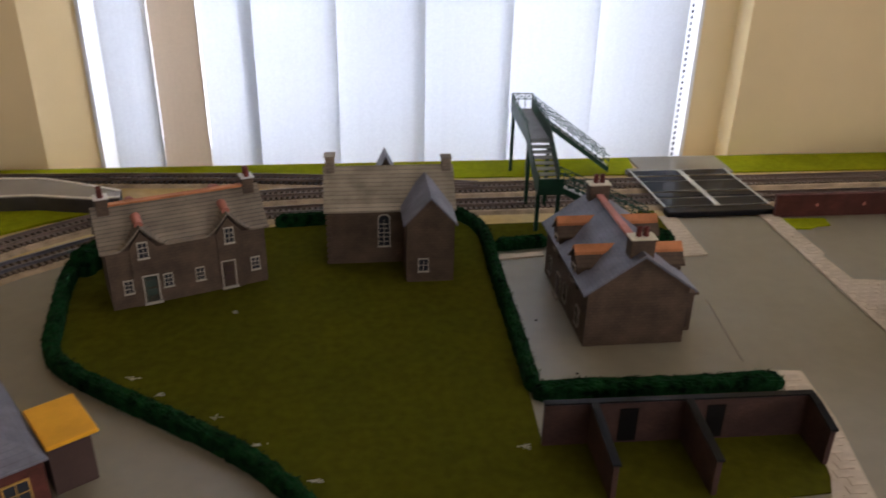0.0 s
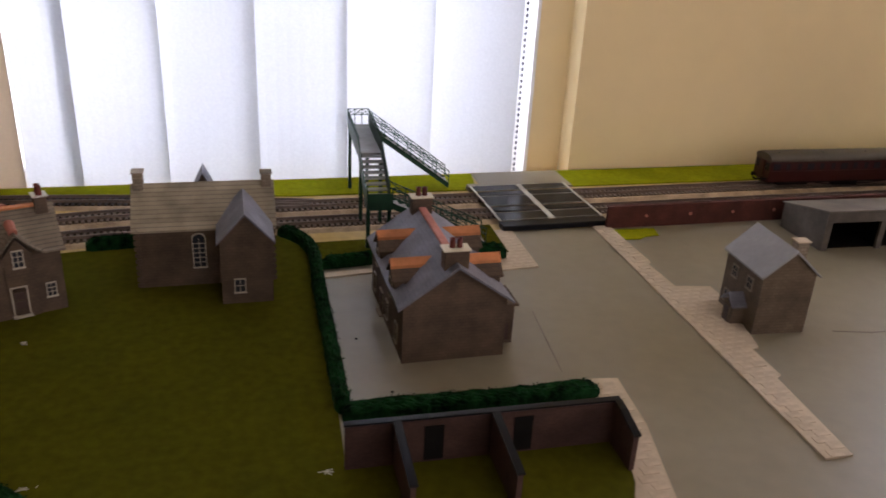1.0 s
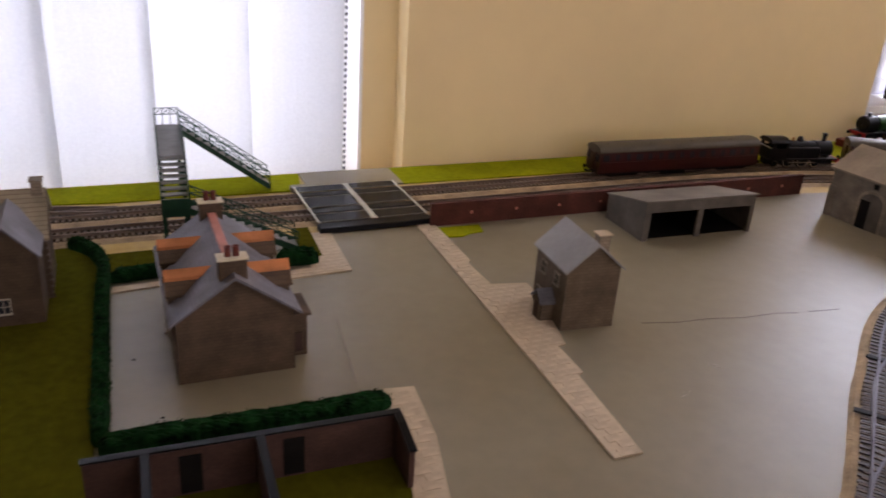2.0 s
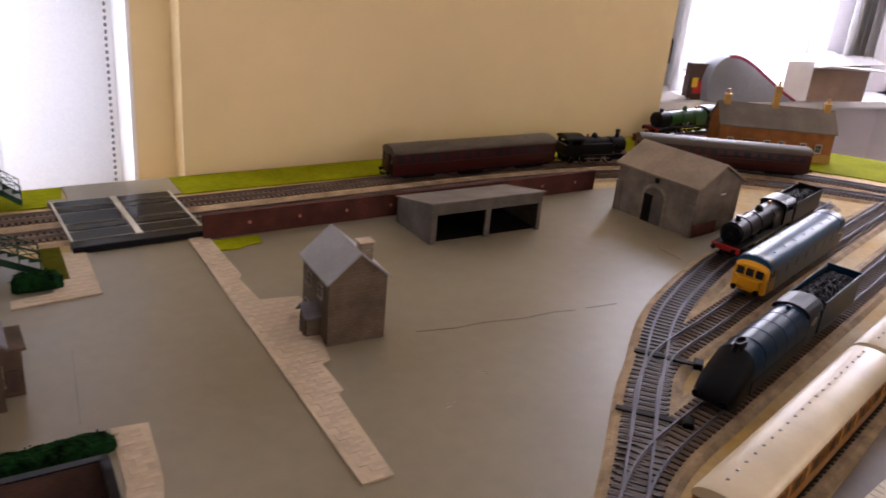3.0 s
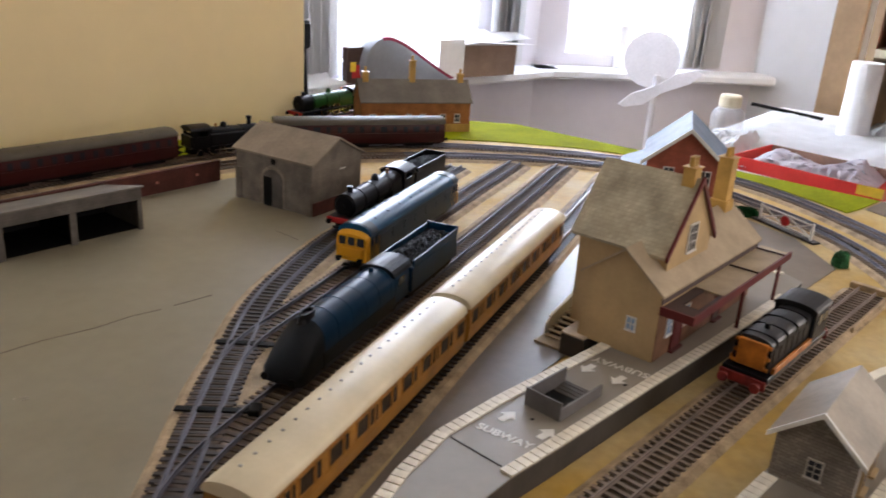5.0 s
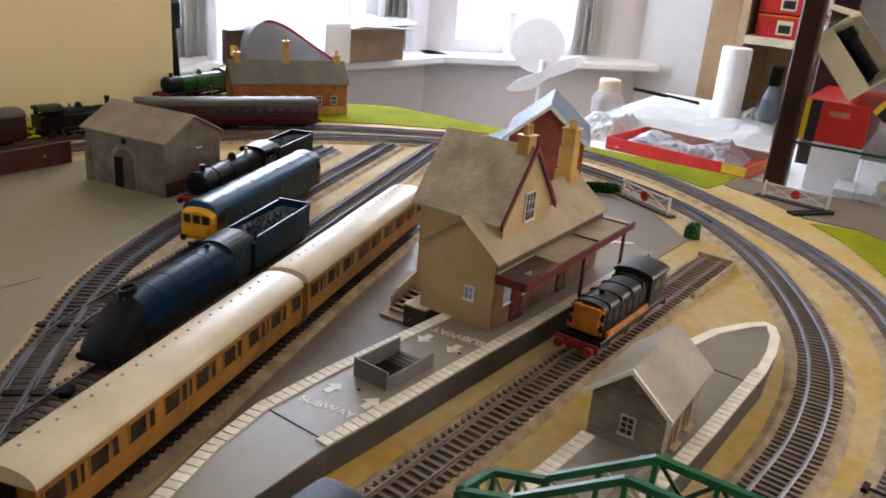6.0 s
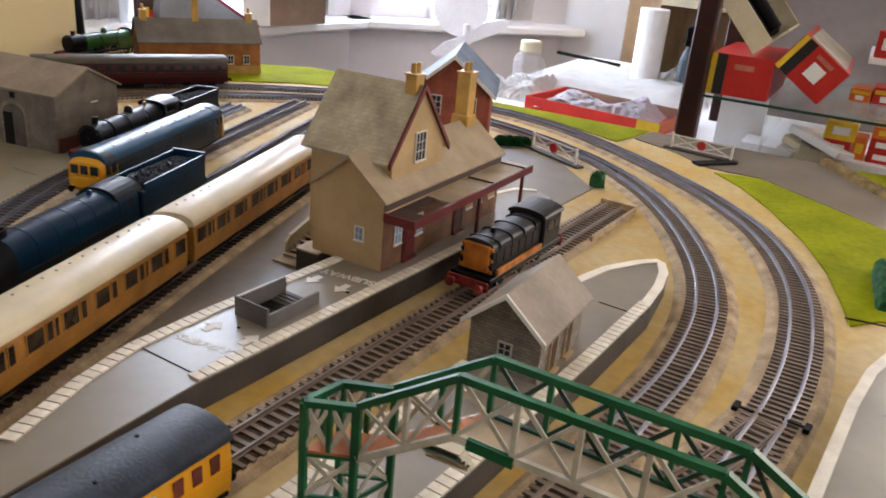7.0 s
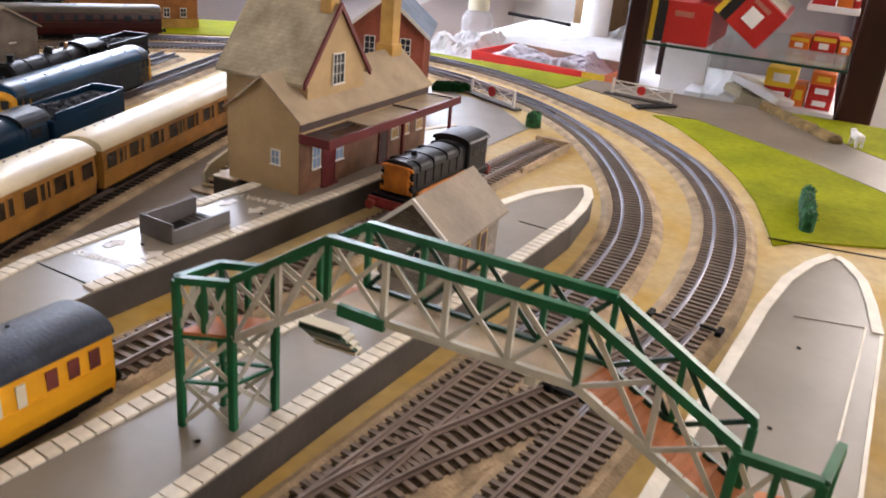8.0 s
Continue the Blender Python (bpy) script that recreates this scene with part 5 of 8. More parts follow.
for x in (0.112, 0.198):
    part("canopy_post", box(x - 0.0012, -0.0235, 0.0, x + 0.0012, -0.0211, 0.0455), MAROONPAINT, can)
chimney(h, 0.060, 0.018, 0.122, 0.141, 0.012, 0.010, OCHRE, 2, OCHRE, cap=OCHRE)
chimney(h, 0.176, 0.034, 0.066, 0.128, 0.013, 0.013, OCHRE, 2, OCHRE, cap=OCHRE)
part("chimney_base", box(0.1675, 0.0255, 0.066, 0.1845, 0.0425, 0.090, 0.0006), OCHRE, h)

# lamp hut of rubble stone on the second platform
W, D, E, R = 0.047, 0.072, 0.032, 0.052
h = thing("platform_hut", at(0.765, 0.030, PZ, -91.5), "small rubble stone hut with grey roof and white bargeboards", "hut")
part("wall", gable(W, D, E, R), RUBBLE, h)
part("roof", roof(W, D, E, R, 0.0045, 0.0018), SHEDROOF, h)
for sx in (-1, 1):
    x_m, x_e = W / 2, W / 2 + sx * (W / 2 + 0.0045)
    z_e = E - (R - E) / (W / 2) * 0.0045
    part("bargeboard", loft([[(x, y, z) for x, z in ((x_m, R - 0.0005), (x_e, z_e - 0.0005), (x_e, z_e + 0.0028), (x_m, R + 0.0030))] for y in (-0.0062, -0.0047)]), WHITE, h, "white bargeboard")
opening_frame(h, FRONT(W / 2 + 0.001, 0.009), 0.0075, 0.0115, 1, 2, frame_mat=FRAMEDULL)
for y in (0.020, 0.046):
    door(h, RIGHT(y, 0.0, W), 0.009, 0.024, BROWNDOOR, BUFF)

# red brick house behind the station
W, D, E, R = 0.090, 0.120, 0.087, 0.125
h = thing("brick_house", at(1.2006, 0.3213, 0.001, -68), "red brick house with white bargeboards, its grey slates tinted blue for reflected sky", "house")
part("wall", gable(W, D, E, R), BRICKRED, h)
part("roof", roof(W, D, E, R, 0.007, 0.0022), ROOFBLUE, h)
for sx in (-1, 1):
    x_m, x_e = W / 2, W / 2 + sx * (W / 2 + 0.007)
    z_e = E - (R - E) / (W / 2) * 0.007
    part("bargeboard", loft([[(x, y, z) for x, z in ((x_m, R - 0.0008), (x_e, z_e - 0.0008), (x_e, z_e + 0.004), (x_m, R + 0.004))] for y in (-0.009, -0.0072)]), WHITE, h, "white bargeboard")
for x, z in ((0.026, 0.058), (0.068, 0.058), (0.026, 0.018), (0.068, 0.018)):
    opening_frame(h, FRONT(x, z), 0.011, 0.021, 1, 2)
ext = part("lean_to", box(-0.030, 0.010, 0.0, 0.0, 0.118, 0.058), BRICKRED, h)
part("lean_to_roof", loft([[(x, y, z) for x, z in ((-0.036, 0.056), (0.0, 0.072), (0.0, 0.074), (-0.036, 0.058))] for y in (0.004, 0.124)]), ROOFBLUE, ext)

# orange brick halt building at the far corner
L, D, E, R = 0.196, 0.062, 0.053, 0.084
h = thing("halt_building", at(1.302, 0.884, 0.0015, -34), "orange brick halt building with grey roof and ochre chimneys", "station")
S = swap(L, D)
part("wall", turned(gable(D, L, E, R), S), BRICKORANGE, h)
part("roof", turned(roof(D, L, E, R, 0.003), S), SHEDTOP, h)
part("plinth", box(-0.001, -0.001, 0, L + 0.001, 0.0, 0.014), OCHRE, h, "ochre plinth")
for x in (0.020, 0.046, 0.056, 0.083, 0.108, 0.145, 0.172):
    opening_frame(h, FRONT(x, 0.018, -0.001), 0.0085, 0.013, 1, 1, frame_mat=OCHRE if x in (0.046, 0.056) else WHITE)
for x in (0.051, 0.127):
    door(h, FRONT(x, 0.0, -0.0012), 0.012, 0.017, OCHRE, OCHRE)
for x, z1 in ((0.012, R + 0.014), (0.095, R + 0.034), (L - 0.012, R + 0.012)):
    chimney(h, x, D / 2, R - 0.010, z1, 0.010, 0.010, OCHRE, 1, OCHRE, cap=OCHRE)

# ---------------------------------------------------------------- rolling stock (local z = 0 at the rail top)
def wheel(parent, x, y, r, mat=UNDER, name="wheel", spokes=0):
    s = 1 if y > 0 else -1
    bm = tube((x, y, r), (x, y + s * 0.0022, r), r, seg=18)
    tube((x, y - s * 0.0006, r), (x, y, r), r * 1.12, seg=18, bm=bm)
    w = part(name, bm, mat, parent)
    rim = bmesh.new()
    for a in range(18):
        a0, a1 = 2 * math.pi * a / 18, 2 * math.pi * (a + 1) / 18
        q = [(x + k * r * math.cos(t), y + s * 0.0026, r + k * r * math.sin(t)) for k, t in ((0.82, a0), (1.0, a0), (1.0, a1), (0.82, a1))]
        rim.faces.new([rim.verts.new(p) for p in q])
    part("rim", rim, STEEL, w)


def buffers(parent, x, out, z=0.0125):
    for y in (-0.0115, 0.0115):
        b = tube((x, y, z), (x + out * 0.005, y, z), 0.0014, seg=10)
        tube((x + out * 0.005, y, z), (x + out * 0.0062, y, z), 0.0030, seg=12, bm=b)
        part("buffer", b, UNDER, parent)


def coupling(parent, x, out):
    bm = box(min(x, x + out * 0.009), -0.0012, 0.006, max(x, x + out * 0.009), 0.0012, 0.0072)
    box(min(x + out * 0.008, x + out * 0.0095), -0.004, 0.006, max(x + out * 0.008, x + out * 0.0095), 0.004, 0.0085, bm=bm)
    part("coupling", bm, UNDER, parent)


def coach(m, L, body_mat, roof_mat, panes, label, vents, pane_mat=GLASSDARK, roof_h=0.0095, frame=None, group="", end_panes=(), pane_low=0.0235):
    """A bogie coach from x = 0 to L. panes: (centre, width) in the upper body side."""
    c = thing("coach", m, label, "railway coach", group)
    W, z0, z1 = 0.0355, 0.0065, 0.0360
    sec = [(-W / 2 + 0.0012, z0), (W / 2 - 0.0012, z0), (W / 2, z0 + 0.008), (W / 2, z1 - 0.009), (W / 2 - 0.0010, z1), (-W / 2 + 0.0010, z1), (-W / 2, z1 - 0.009), (-W / 2, z0 + 0.008)]
    part("body", loft([[(x, y, z) for y, z in sec] for x in (0, L)]), body_mat, c)
    bm = bmesh.new()
    rr = [(math.cos(math.pi * i / 20) * (W / 2 + 0.0006), z1 + (max(0.0, math.sin(math.pi * i / 20)) ** 0.8) * roof_h) for i in range(21)] + [(-W / 2, z1 - 0.0006), (W / 2, z1 - 0.0006)]
    def ring(x, k):
        return [(x, y * (0.96 + 0.04 * k), z1 + (z - z1) * k if z > z1 else z) for y, z in rr]
    part("roof", loft([ring(-0.0008, 0.9), ring(0.003, 1), ring(L - 0.003, 1), ring(L + 0.0008, 0.9)]), roof_mat, c, smooth=True)
    for side in (-1, 1):
        y = side * (W / 2 - 0.0003)
        for i, (x, w) in enumerate(panes):
            p = part("window", box(x - w / 2, min(y, y + side * 0.0006), pane_low, x + w / 2, max(y, y + side * 0.0006), 0.0325), pane_mat, c)
            if frame:
                f = bmesh.new()
                for a, b, lo, hi in ((x - w / 2 - 0.0006, x - w / 2, pane_low - 0.0006, 0.0331), (x + w / 2, x + w / 2 + 0.0006, pane_low - 0.0006, 0.0331), (x - w / 2, x + w / 2, 0.0325, 0.0331), (x - w / 2, x + w / 2, pane_low - 0.0006, pane_low)):
                    box(a, min(y, y + side * 0.0009), lo, b, max(y, y + side * 0.0009), hi, bm=f)
                part("window_frame", f, frame, p)
        part("waist_moulding", box(0.0005, min(y, y + side * 0.0009), pane_low - 0.0023, L - 0.0005, max(y, y + side * 0.0009), pane_low - 0.0014), body_mat, c)
        part("footboard", box(0.008, min(y * 0.86, y * 0.98), 0.0045, L - 0.008, max(y * 0.86, y * 0.98), 0.0053), UNDER, c)
    for x, out in ((0.0, -1), (L, 1)):
        for y in end_panes:
            part("end_window", box(min(x, x + out * 0.0005), y - 0.0042, 0.022, max(x, x + out * 0.0005), y + 0.0042, 0.0325), pane_mat, c)
        part("gangway", box(min(x, x + out * 0.0022), -0.0062, 0.008, max(x, x + out * 0.0022), 0.0062, 0.0345, 0.0006), UNDER if not end_panes else body_mat, c)
        buffers(c, x, out, 0.0100)
        coupling(c, x, out)
    part("underframe", box(0.004, -0.0125, 0.0038, L - 0.004, 0.0125, 0.0066), UNDER, c)
    for y in (-0.0145, 0.0145):
        part("truss_rod", beam((0.066, y, 0.0055), (L * 0.36, y, 0.0012), 0.0009, 0.0009), UNDER, c), part("truss_rod", beam((L * 0.36, y, 0.0012), (L * 0.60, y, 0.0012), 0.0009, 0.0009), UNDER, c), part("truss_rod", beam((L * 0.60, y, 0.0012), (L - 0.066, y, 0.0055), 0.0009, 0.0009), UNDER, c)
    part("battery_box", box(L * 0.40, -0.0150, -0.0005, L * 0.54, 0.0150, 0.0040, 0.0005), UNDER, c)
    for x in (0.042, L - 0.042):
        b = part("bogie", box(x - 0.024, -0.0145, 0.0010, x + 0.024, 0.0145, 0.0056, 0.0005), UNDER, c)
        for dx in (-0.0165, 0.0165):
            for y in (-0.0085, 0.0085):
                wheel(b, x + dx, y, 0.0058)
            for y in (-0.0150, 0.0150):
                part("axlebox", box(x + dx - 0.0025, y - 0.001, 0.0025, x + dx + 0.0025, y + 0.001, 0.0075, 0.0003), UNDER, b)
    for x, y in vents:
        h = z1 + roof_h * math.sqrt(max(0, 1 - (y / (W / 2)) ** 2)) * 0.985
        part("roof_vent", spin_profile([(0.0009, -0.0008), (0.0009, 0.0004), (0.0011, 0.0006), (0.0008, 0.0010)], 8, at=(x, y, h)), OFFICEROOF if roof_mat is CREAMROOF else UNDER, c)
    return c


# teak coaches with white roofs on their siding
a, b = Vector(siding(0.553, 0.0715)), Vector(siding(1.095, 0.0535))
yaw_t = math.degrees(math.atan2((b - a).y, (b - a).x))
du = (b - a).normalized()
teak_panes = [(0.0105 + i * 0.0305, 0.0135) for i in range(9)] + [(0.0225 + i * 0.0305, 0.0048) for i in range(8)] + [(0.0285 + i * 0.0305, 0.0030) for i in range(8) if i % 3 == 0]
teak_vents = [(0.014 + i * 0.0125, 0.0045) for i in range(20)]
t1 = coach(at(a.x, a.y, TOP, yaw_t), 0.265, TEAK, CREAMROOF, teak_panes, "varnished teak coach with cream-white roof in the siding", teak_vents, pane_mat=PANEBROWN, frame=TEAKLIGHT, pane_low=0.0208, group="teak coaches")
a2 = a + du * 0.2745
copy_thing(t1, at(a2.x, a2.y, TOP, yaw_t))

# maroon train on the outer loop
lengths, total = [0.0], 0.0
for p, q in zip(outer_pts, outer_pts[1:]):
    total += (q - p).length
    lengths.append(total)
def along(s):
    i = max(k for k in range(len(lengths)) if lengths[k] <= s)
    i = min(i, len(outer_pts) - 2)
    return outer_pts[i] + (outer_pts[i + 1] - outer_pts[i]) * ((s - lengths[i]) / (lengths[i + 1] - lengths[i]))
def on_outer(s0, s1, flip=False):
    p, q = along(s0), along(s1)
    yaw = math.degrees(math.atan2((q - p).y, (q - p).x))
    return at(q.x, q.y, TOP, yaw + 180) if flip else at(p.x, p.y, TOP, yaw)
s_tail = next(lengths[k] for k in range(len(lengths)) if outer_pts[k].x >= 0.676)
maroon_panes = [(0.010 + i * 0.0175, 0.0062 if i % 3 else 0.0105) for i in range(15)]
maroon_vents = [(0.016 + i * 0.034, 0.007 if i % 2 else -0.007) for i in range(8)]
m1 = coach(on_outer(s_tail, s_tail + 0.268), 0.268, COACHMAROON, COACHROOF, maroon_panes, "maroon suburban coach with grey roof on the main line", maroon_vents, end_panes=(-0.0105, 0.0105), group="maroon coaches")
copy_thing(m1, on_outer(s_tail + 0.430, s_tail + 0.698))

# yellow engineers' coach in the bay
yp, yq = Vector((0.348, 0.1205)), Vector((0.609, 0.1035))
yaw_y = math.degrees(math.atan2((yq - yp).y, (yq - yp).x))
ypanes = [(0.262 - 0.010 - i * 0.0105, 0.0055) for i in range(3)]
cream_panes = [(0.262 - 0.045 - i * 0.0108, 0.0042) for i in range(3)] + [(0.262 - 0.088 - i * 0.0108, 0.0042) for i in range(3)] + [(0.262 - 0.140 - i * 0.018, 0.0075) for i in range(5)]
yc = coach(at(yp.x - 0.012, yp.y - 0.016, TOP, yaw_y), 0.262, YELLOW, BLUEROOF, ypanes, "bright yellow engineers' coach with dark blue roof in the bay", [(0.02 + i * 0.030, 0.006 if i % 2 else -0.006) for i in range(8)], pane_mat=POT)
for side in (-1, 1):
    for x, w in cream_panes:
        part("obscured_window", box(x - w / 2, min(side * 0.0174, side * 0.0181), 0.0220, x + w / 2, max(side * 0.0174, side * 0.0181), 0.0325), CARTONCREAM, yc, "pale obscured window")
    part("sole_bar", box(0.002, min(side * 0.0165, side * 0.0176), 0.0062, 0.260, max(side * 0.0165, side * 0.0176), 0.0086), UNDER, yc, "black sole bar")


def hood_ring(x, w, z0, z1, share=0.45, n=12, power=0.75):
    zs = z0 + (z1 - z0) * share
    top = [(x, w / 2 * math.cos(math.pi * i / n), zs + (z1 - zs) * max(0.0, math.sin(math.pi * i / n)) ** power) for i in range(n + 1)]
    return [(x, w / 2, z0)] + top + [(x, -w / 2, z0)]


def rods(parent, xs, y, z, mat=STEEL):
    part("coupling_rod", box(min(xs), y - 0.0004, z - 0.0009, max(xs), y + 0.0004, z + 0.0009), mat, parent)


def tender(parent, x0, L, mat, w=0.033, h=0.036, wheels=4):
    t = part("tender", bmesh.new(), mat, parent)
    me = t.data
    bm = box(x0, -w / 2, 0.010, x0 + L, w / 2, h - 0.006, 0.0010)
    for y in (-w / 2, w / 2 - 0.0012):
        box(x0 + 0.004, y, h - 0.0065, x0 + L, y + 0.0012, h, bm=bm)
    box(x0 + L - 0.0014, -w / 2, h - 0.0065, x0 + L, w / 2, h + 0.0015, bm=bm)
    bm.to_mesh(me), bm.free()
    g = bmesh.new()
    nx, ny = 26, 12
    vs = [[g.verts.new((x0 + 0.005 + (L - 0.012) * i / nx, -w / 2 + 0.002 + (w - 0.004) * j / ny,
                        h - 0.006 + 0.0095 * math.sin(math.pi * (j + 0.5) / (ny + 1)) * (1 - 0.70 * i / nx) + random.uniform(-0.0012, 0.0014))) for j in range(ny + 1)] for i in range(nx + 1)]
    for i in range(nx):
        for j in range(ny):
            g.faces.new((vs[i][j], vs[i + 1][j], vs[i + 1][j + 1], vs[i][j + 1]))
    part("coal_load", g, COAL, t, "heap of black coal")
    part("tender_frame", box(x0 + 0.003, -0.0125, 0.003, x0 + L - 0.003, 0.0125, 0.0102), UNDER, t)
    for i in range(wheels):
        for y in (-0.0085, 0.0085):
            wheel(t, x0 + L * (i + 0.6) / (wheels + 0.2), y, 0.0070)
    buffers(t, x0 + L, 1)
    return t


def steam_loco(m, label, mat, L=0.155, r=0.0125, drivers=(0.058, 0.080, 0.102, 0.124), dr=0.0092, lead=(0.022, 0.036), tank=False, tender_len=0.0, category="steam locomotive", cab_at=None, chim=0.013, beam_mat=REDBEAM, boiler_mat=None):
    """Front at x = 0, back along +x."""
    e = thing("steam_locomotive", m, label, category)
    boiler_mat = boiler_mat or mat
    zc = 0.0265
    cab0 = cab_at or L - 0.034
    part("frame", box(0.004, -0.0075, 0.004, L - 0.002, 0.0075, 0.0135), UNDER, e)
    part("running_plate", box(0.002, -0.0165, 0.0128, L, 0.0165, 0.0146, 0.0004), mat, e)
    bb = part("buffer_beam", box(0.0, -0.0165, 0.0085, 0.0022, 0.0165, 0.0146), beam_mat, e, "red buffer beam")
    buffers(e, 0.0, -1, 0.0115)
    coupling(e, 0.0, -1)
    b = tube((0.010, 0, zc), (0.034, 0, zc), r * 1.04, seg=24)
    part("smokebox", b, BLACK, e, smooth=True)
    door_bm = tube((0.0085, 0, zc), (0.010, 0, zc), r * 0.82, r * 0.92, 20)
    tube((0.0065, 0, zc), (0.0086, 0, zc), 0.0014, seg=8, bm=door_bm)
    part("smokebox_door", door_bm, BLACK, e)
    part("boiler", tube((0.034, 0, zc), (cab0, 0, zc + 0.001), r * 0.97, r * 1.06, 24), boiler_mat, e, smooth=True)
    part("firebox", loft([hood_ring(cab0 - 0.028, 2 * r * 1.06, 0.015, zc + r * 1.08), hood_ring(cab0, 2 * r * 1.12, 0.015, zc + r * 1.14)]), boiler_mat, e)
    part("saddle", box(0.014, -0.009, 0.0146, 0.030, 0.009, zc - r * 0.7), BLACK, e)
    part("chimney", spin_profile([(0.0046, -0.003), (0.0034, 0.001), (0.0030, chim * 0.6), (0.0038, chim * 0.85), (0.0038, chim), (0.0026, chim)], 14, at=(0.021, 0, zc + r * 0.92)), BLACK, e)
    part("dome", spin_profile([(0.0052, -0.003), (0.0048, 0.003), (0.0038, 0.0062), (0.0018, 0.0078), (0.0002, 0.0082)], 14, at=((0.034 + cab0) / 2, 0, zc + r * 0.95)), boiler_mat, e)
    part("safety_valve", spin_profile([(0.0022, -0.002), (0.0018, 0.004), (0.0022, 0.005), (0.0004, 0.0055)], 10, at=(cab0 - 0.016, 0, zc + r * 1.05)), COPPER, e)
    for k in range(4):
        x = 0.036 + (cab0 - 0.040) * k / 3
        part("boiler_band", tube((x, 0, zc), (x + 0.0009, 0, zc), r * 1.075, seg=24), BLACK, e)
    cab = bmesh.new()
    for y in (-0.0165, 0.0153):
        box(cab0, y, 0.0146, L - 0.004, y + 0.0012, 0.030, bm=cab)
        box(cab0, y, 0.030, cab0 + 0.004, y + 0.0012, 0.0385, bm=cab), box(L - 0.010, y, 0.030, L - 0.004, y + 0.0012, 0.0385, bm=cab)
    box(cab0, -0.0153, 0.0146, cab0 + 0.0012, 0.0153, 0.0385, bm=cab)
    c = part("cab", cab, mat, e)
    part("cab_roof", loft([[(x, 0.0172 * math.cos(a), 0.0383 + 0.0062 * math.sin(a)) for a in (math.pi * i / 10 for i in range(11))] + [(x, -0.0168, 0.0375), (x, 0.0168, 0.0375)] for x in (cab0 - 0.002, L - 0.001)]), BLACK, c)
    for y in (-0.0085, 0.0085):
        for x in drivers:
            wheel(e, x, y, dr, UNDER, "driving_wheel")
        for x in lead:
            wheel(e, x, y, 0.0052)
        rods(e, drivers, y + (0.0032 if y > 0 else -0.0032), dr * 0.8)
        part("cylinder", box(0.018, min(y, y * 1.75), 0.0065, 0.036, max(y, y * 1.75), 0.0135, 0.0012), BLACK, e)
    if tank:
        for y in (-1, 1):
            part("side_tank", box(0.034, min(y * 0.0085, y * 0.0160), 0.0146, cab0, max(y * 0.0085, y * 0.0160), 0.0315, 0.0012), mat, e)
        buffers(e, L, 1, 0.0115)
        coupling(e, L, 1)
        part("bunker", box(L - 0.006, -0.0160, 0.0146, L, 0.0160, 0.0300, 0.0006), mat, e)
    if tender_len:
        tender(e, L + 0.003, tender_len, mat)
    return e


# tank engine between the maroon coaches, running funnel first
steam_loco(on_outer(s_tail + 0.289, s_tail + 0.411, True), "dark green-black tank engine between maroon coaches", BLACK, L=0.120, r=0.0112, drivers=(0.036, 0.058, 0.082), dr=0.0098, lead=(0.104,), tank=True, cab_at=0.090)
# black tender engine
f0 = Vector(siding(1.020, 0.268))
steam_loco(at(f0.x, f0.y, TOP, 16), "black tender engine with red buffer beam in the siding", BLACK, L=0.165, r=0.0130, tender_len=0.098, chim=0.008)
# apple green engine on a plinth by the wall's end
pl = thing("display_plinth", at(1.215, 0.972, 0.0015, 2), "dark red display plinth under a green engine", "plinth")
part("plinth_base", box(0.0, -0.024, 0.0, 0.30, 0.024, 0.0125, 0.001), MAROONPAINT, pl)
part("display_rail", box(0.004, -0.0089, 0.0125, 0.296, -0.0077, 0.0145), RAIL, pl), part("display_rail", box(0.004, 0.0077, 0.0125, 0.296, 0.0089, 0.0145), RAIL, pl)
steam_loco(at(1.230, 0.972, 0.0160, 2), "apple green tender engine with black smokebox on a plinth", BLACK, L=0.165, r=0.0130, tender_len=0.095, chim=0.007, boiler_mat=APPLE, drivers=(0.064, 0.092, 0.118), dr=0.011)

# streamlined blue engine with tender
f0 = Vector(siding(0.702, 0.140))
e = thing("streamlined_locomotive", at(f0.x, f0.y, TOP, 15.4), "dark blue streamlined steam engine with black wedge nose", "steam locomotive")
nose = [hood_ring(0.000, 0.027, 0.0065, 0.0130, 0.5, power=0.8), hood_ring(0.004, 0.0315, 0.0055, 0.0195, 0.5, power=0.8), hood_ring(0.012, 0.0335, 0.0055, 0.0285, 0.5, power=0.8), hood_ring(0.022, 0.0335, 0.0070, 0.0365, 0.47), hood_ring(0.034, 0.0335, 0.0095, 0.0435, 0.42)]
part("nose", loft(nose), SLATEBLACK, e, "black wedge-shaped nose", smooth=True)
part("casing", loft([hood_ring(0.034, 0.0335, 0.0100, 0.0437, 0.42), hood_ring(0.080, 0.0335, 0.013, 0.0440, 0.42), hood_ring(0.130, 0.0335, 0.013, 0.0440, 0.42), hood_ring(0.150, 0.0335, 0.013, 0.0440, 0.45)]), LOCOBLUE, e, "glossy dark blue casing", smooth=True)
part("cab", loft([hood_ring(0.150, 0.0338, 0.012, 0.0452, 0.55), hood_ring(0.176, 0.0338, 0.012, 0.0455, 0.55)]), LOCOBLUE, e, smooth=True)
part("cab_roof", loft([[(x, 0.0172 * math.cos(a), 0.0375 + 0.0088 * math.sin(a)) for a in (math.pi * i / 10 for i in range(11))] + [(x, -0.0160, 0.0372), (x, 0.0160, 0.0372)] for x in (0.146, 0.180)]), SLATEBLACK, e)
for y in (-0.0171, 0.0165):
    part("cab_window", box(0.155, y, 0.027, 0.168, y + 0.0006, 0.034), GLASSDARK, e)
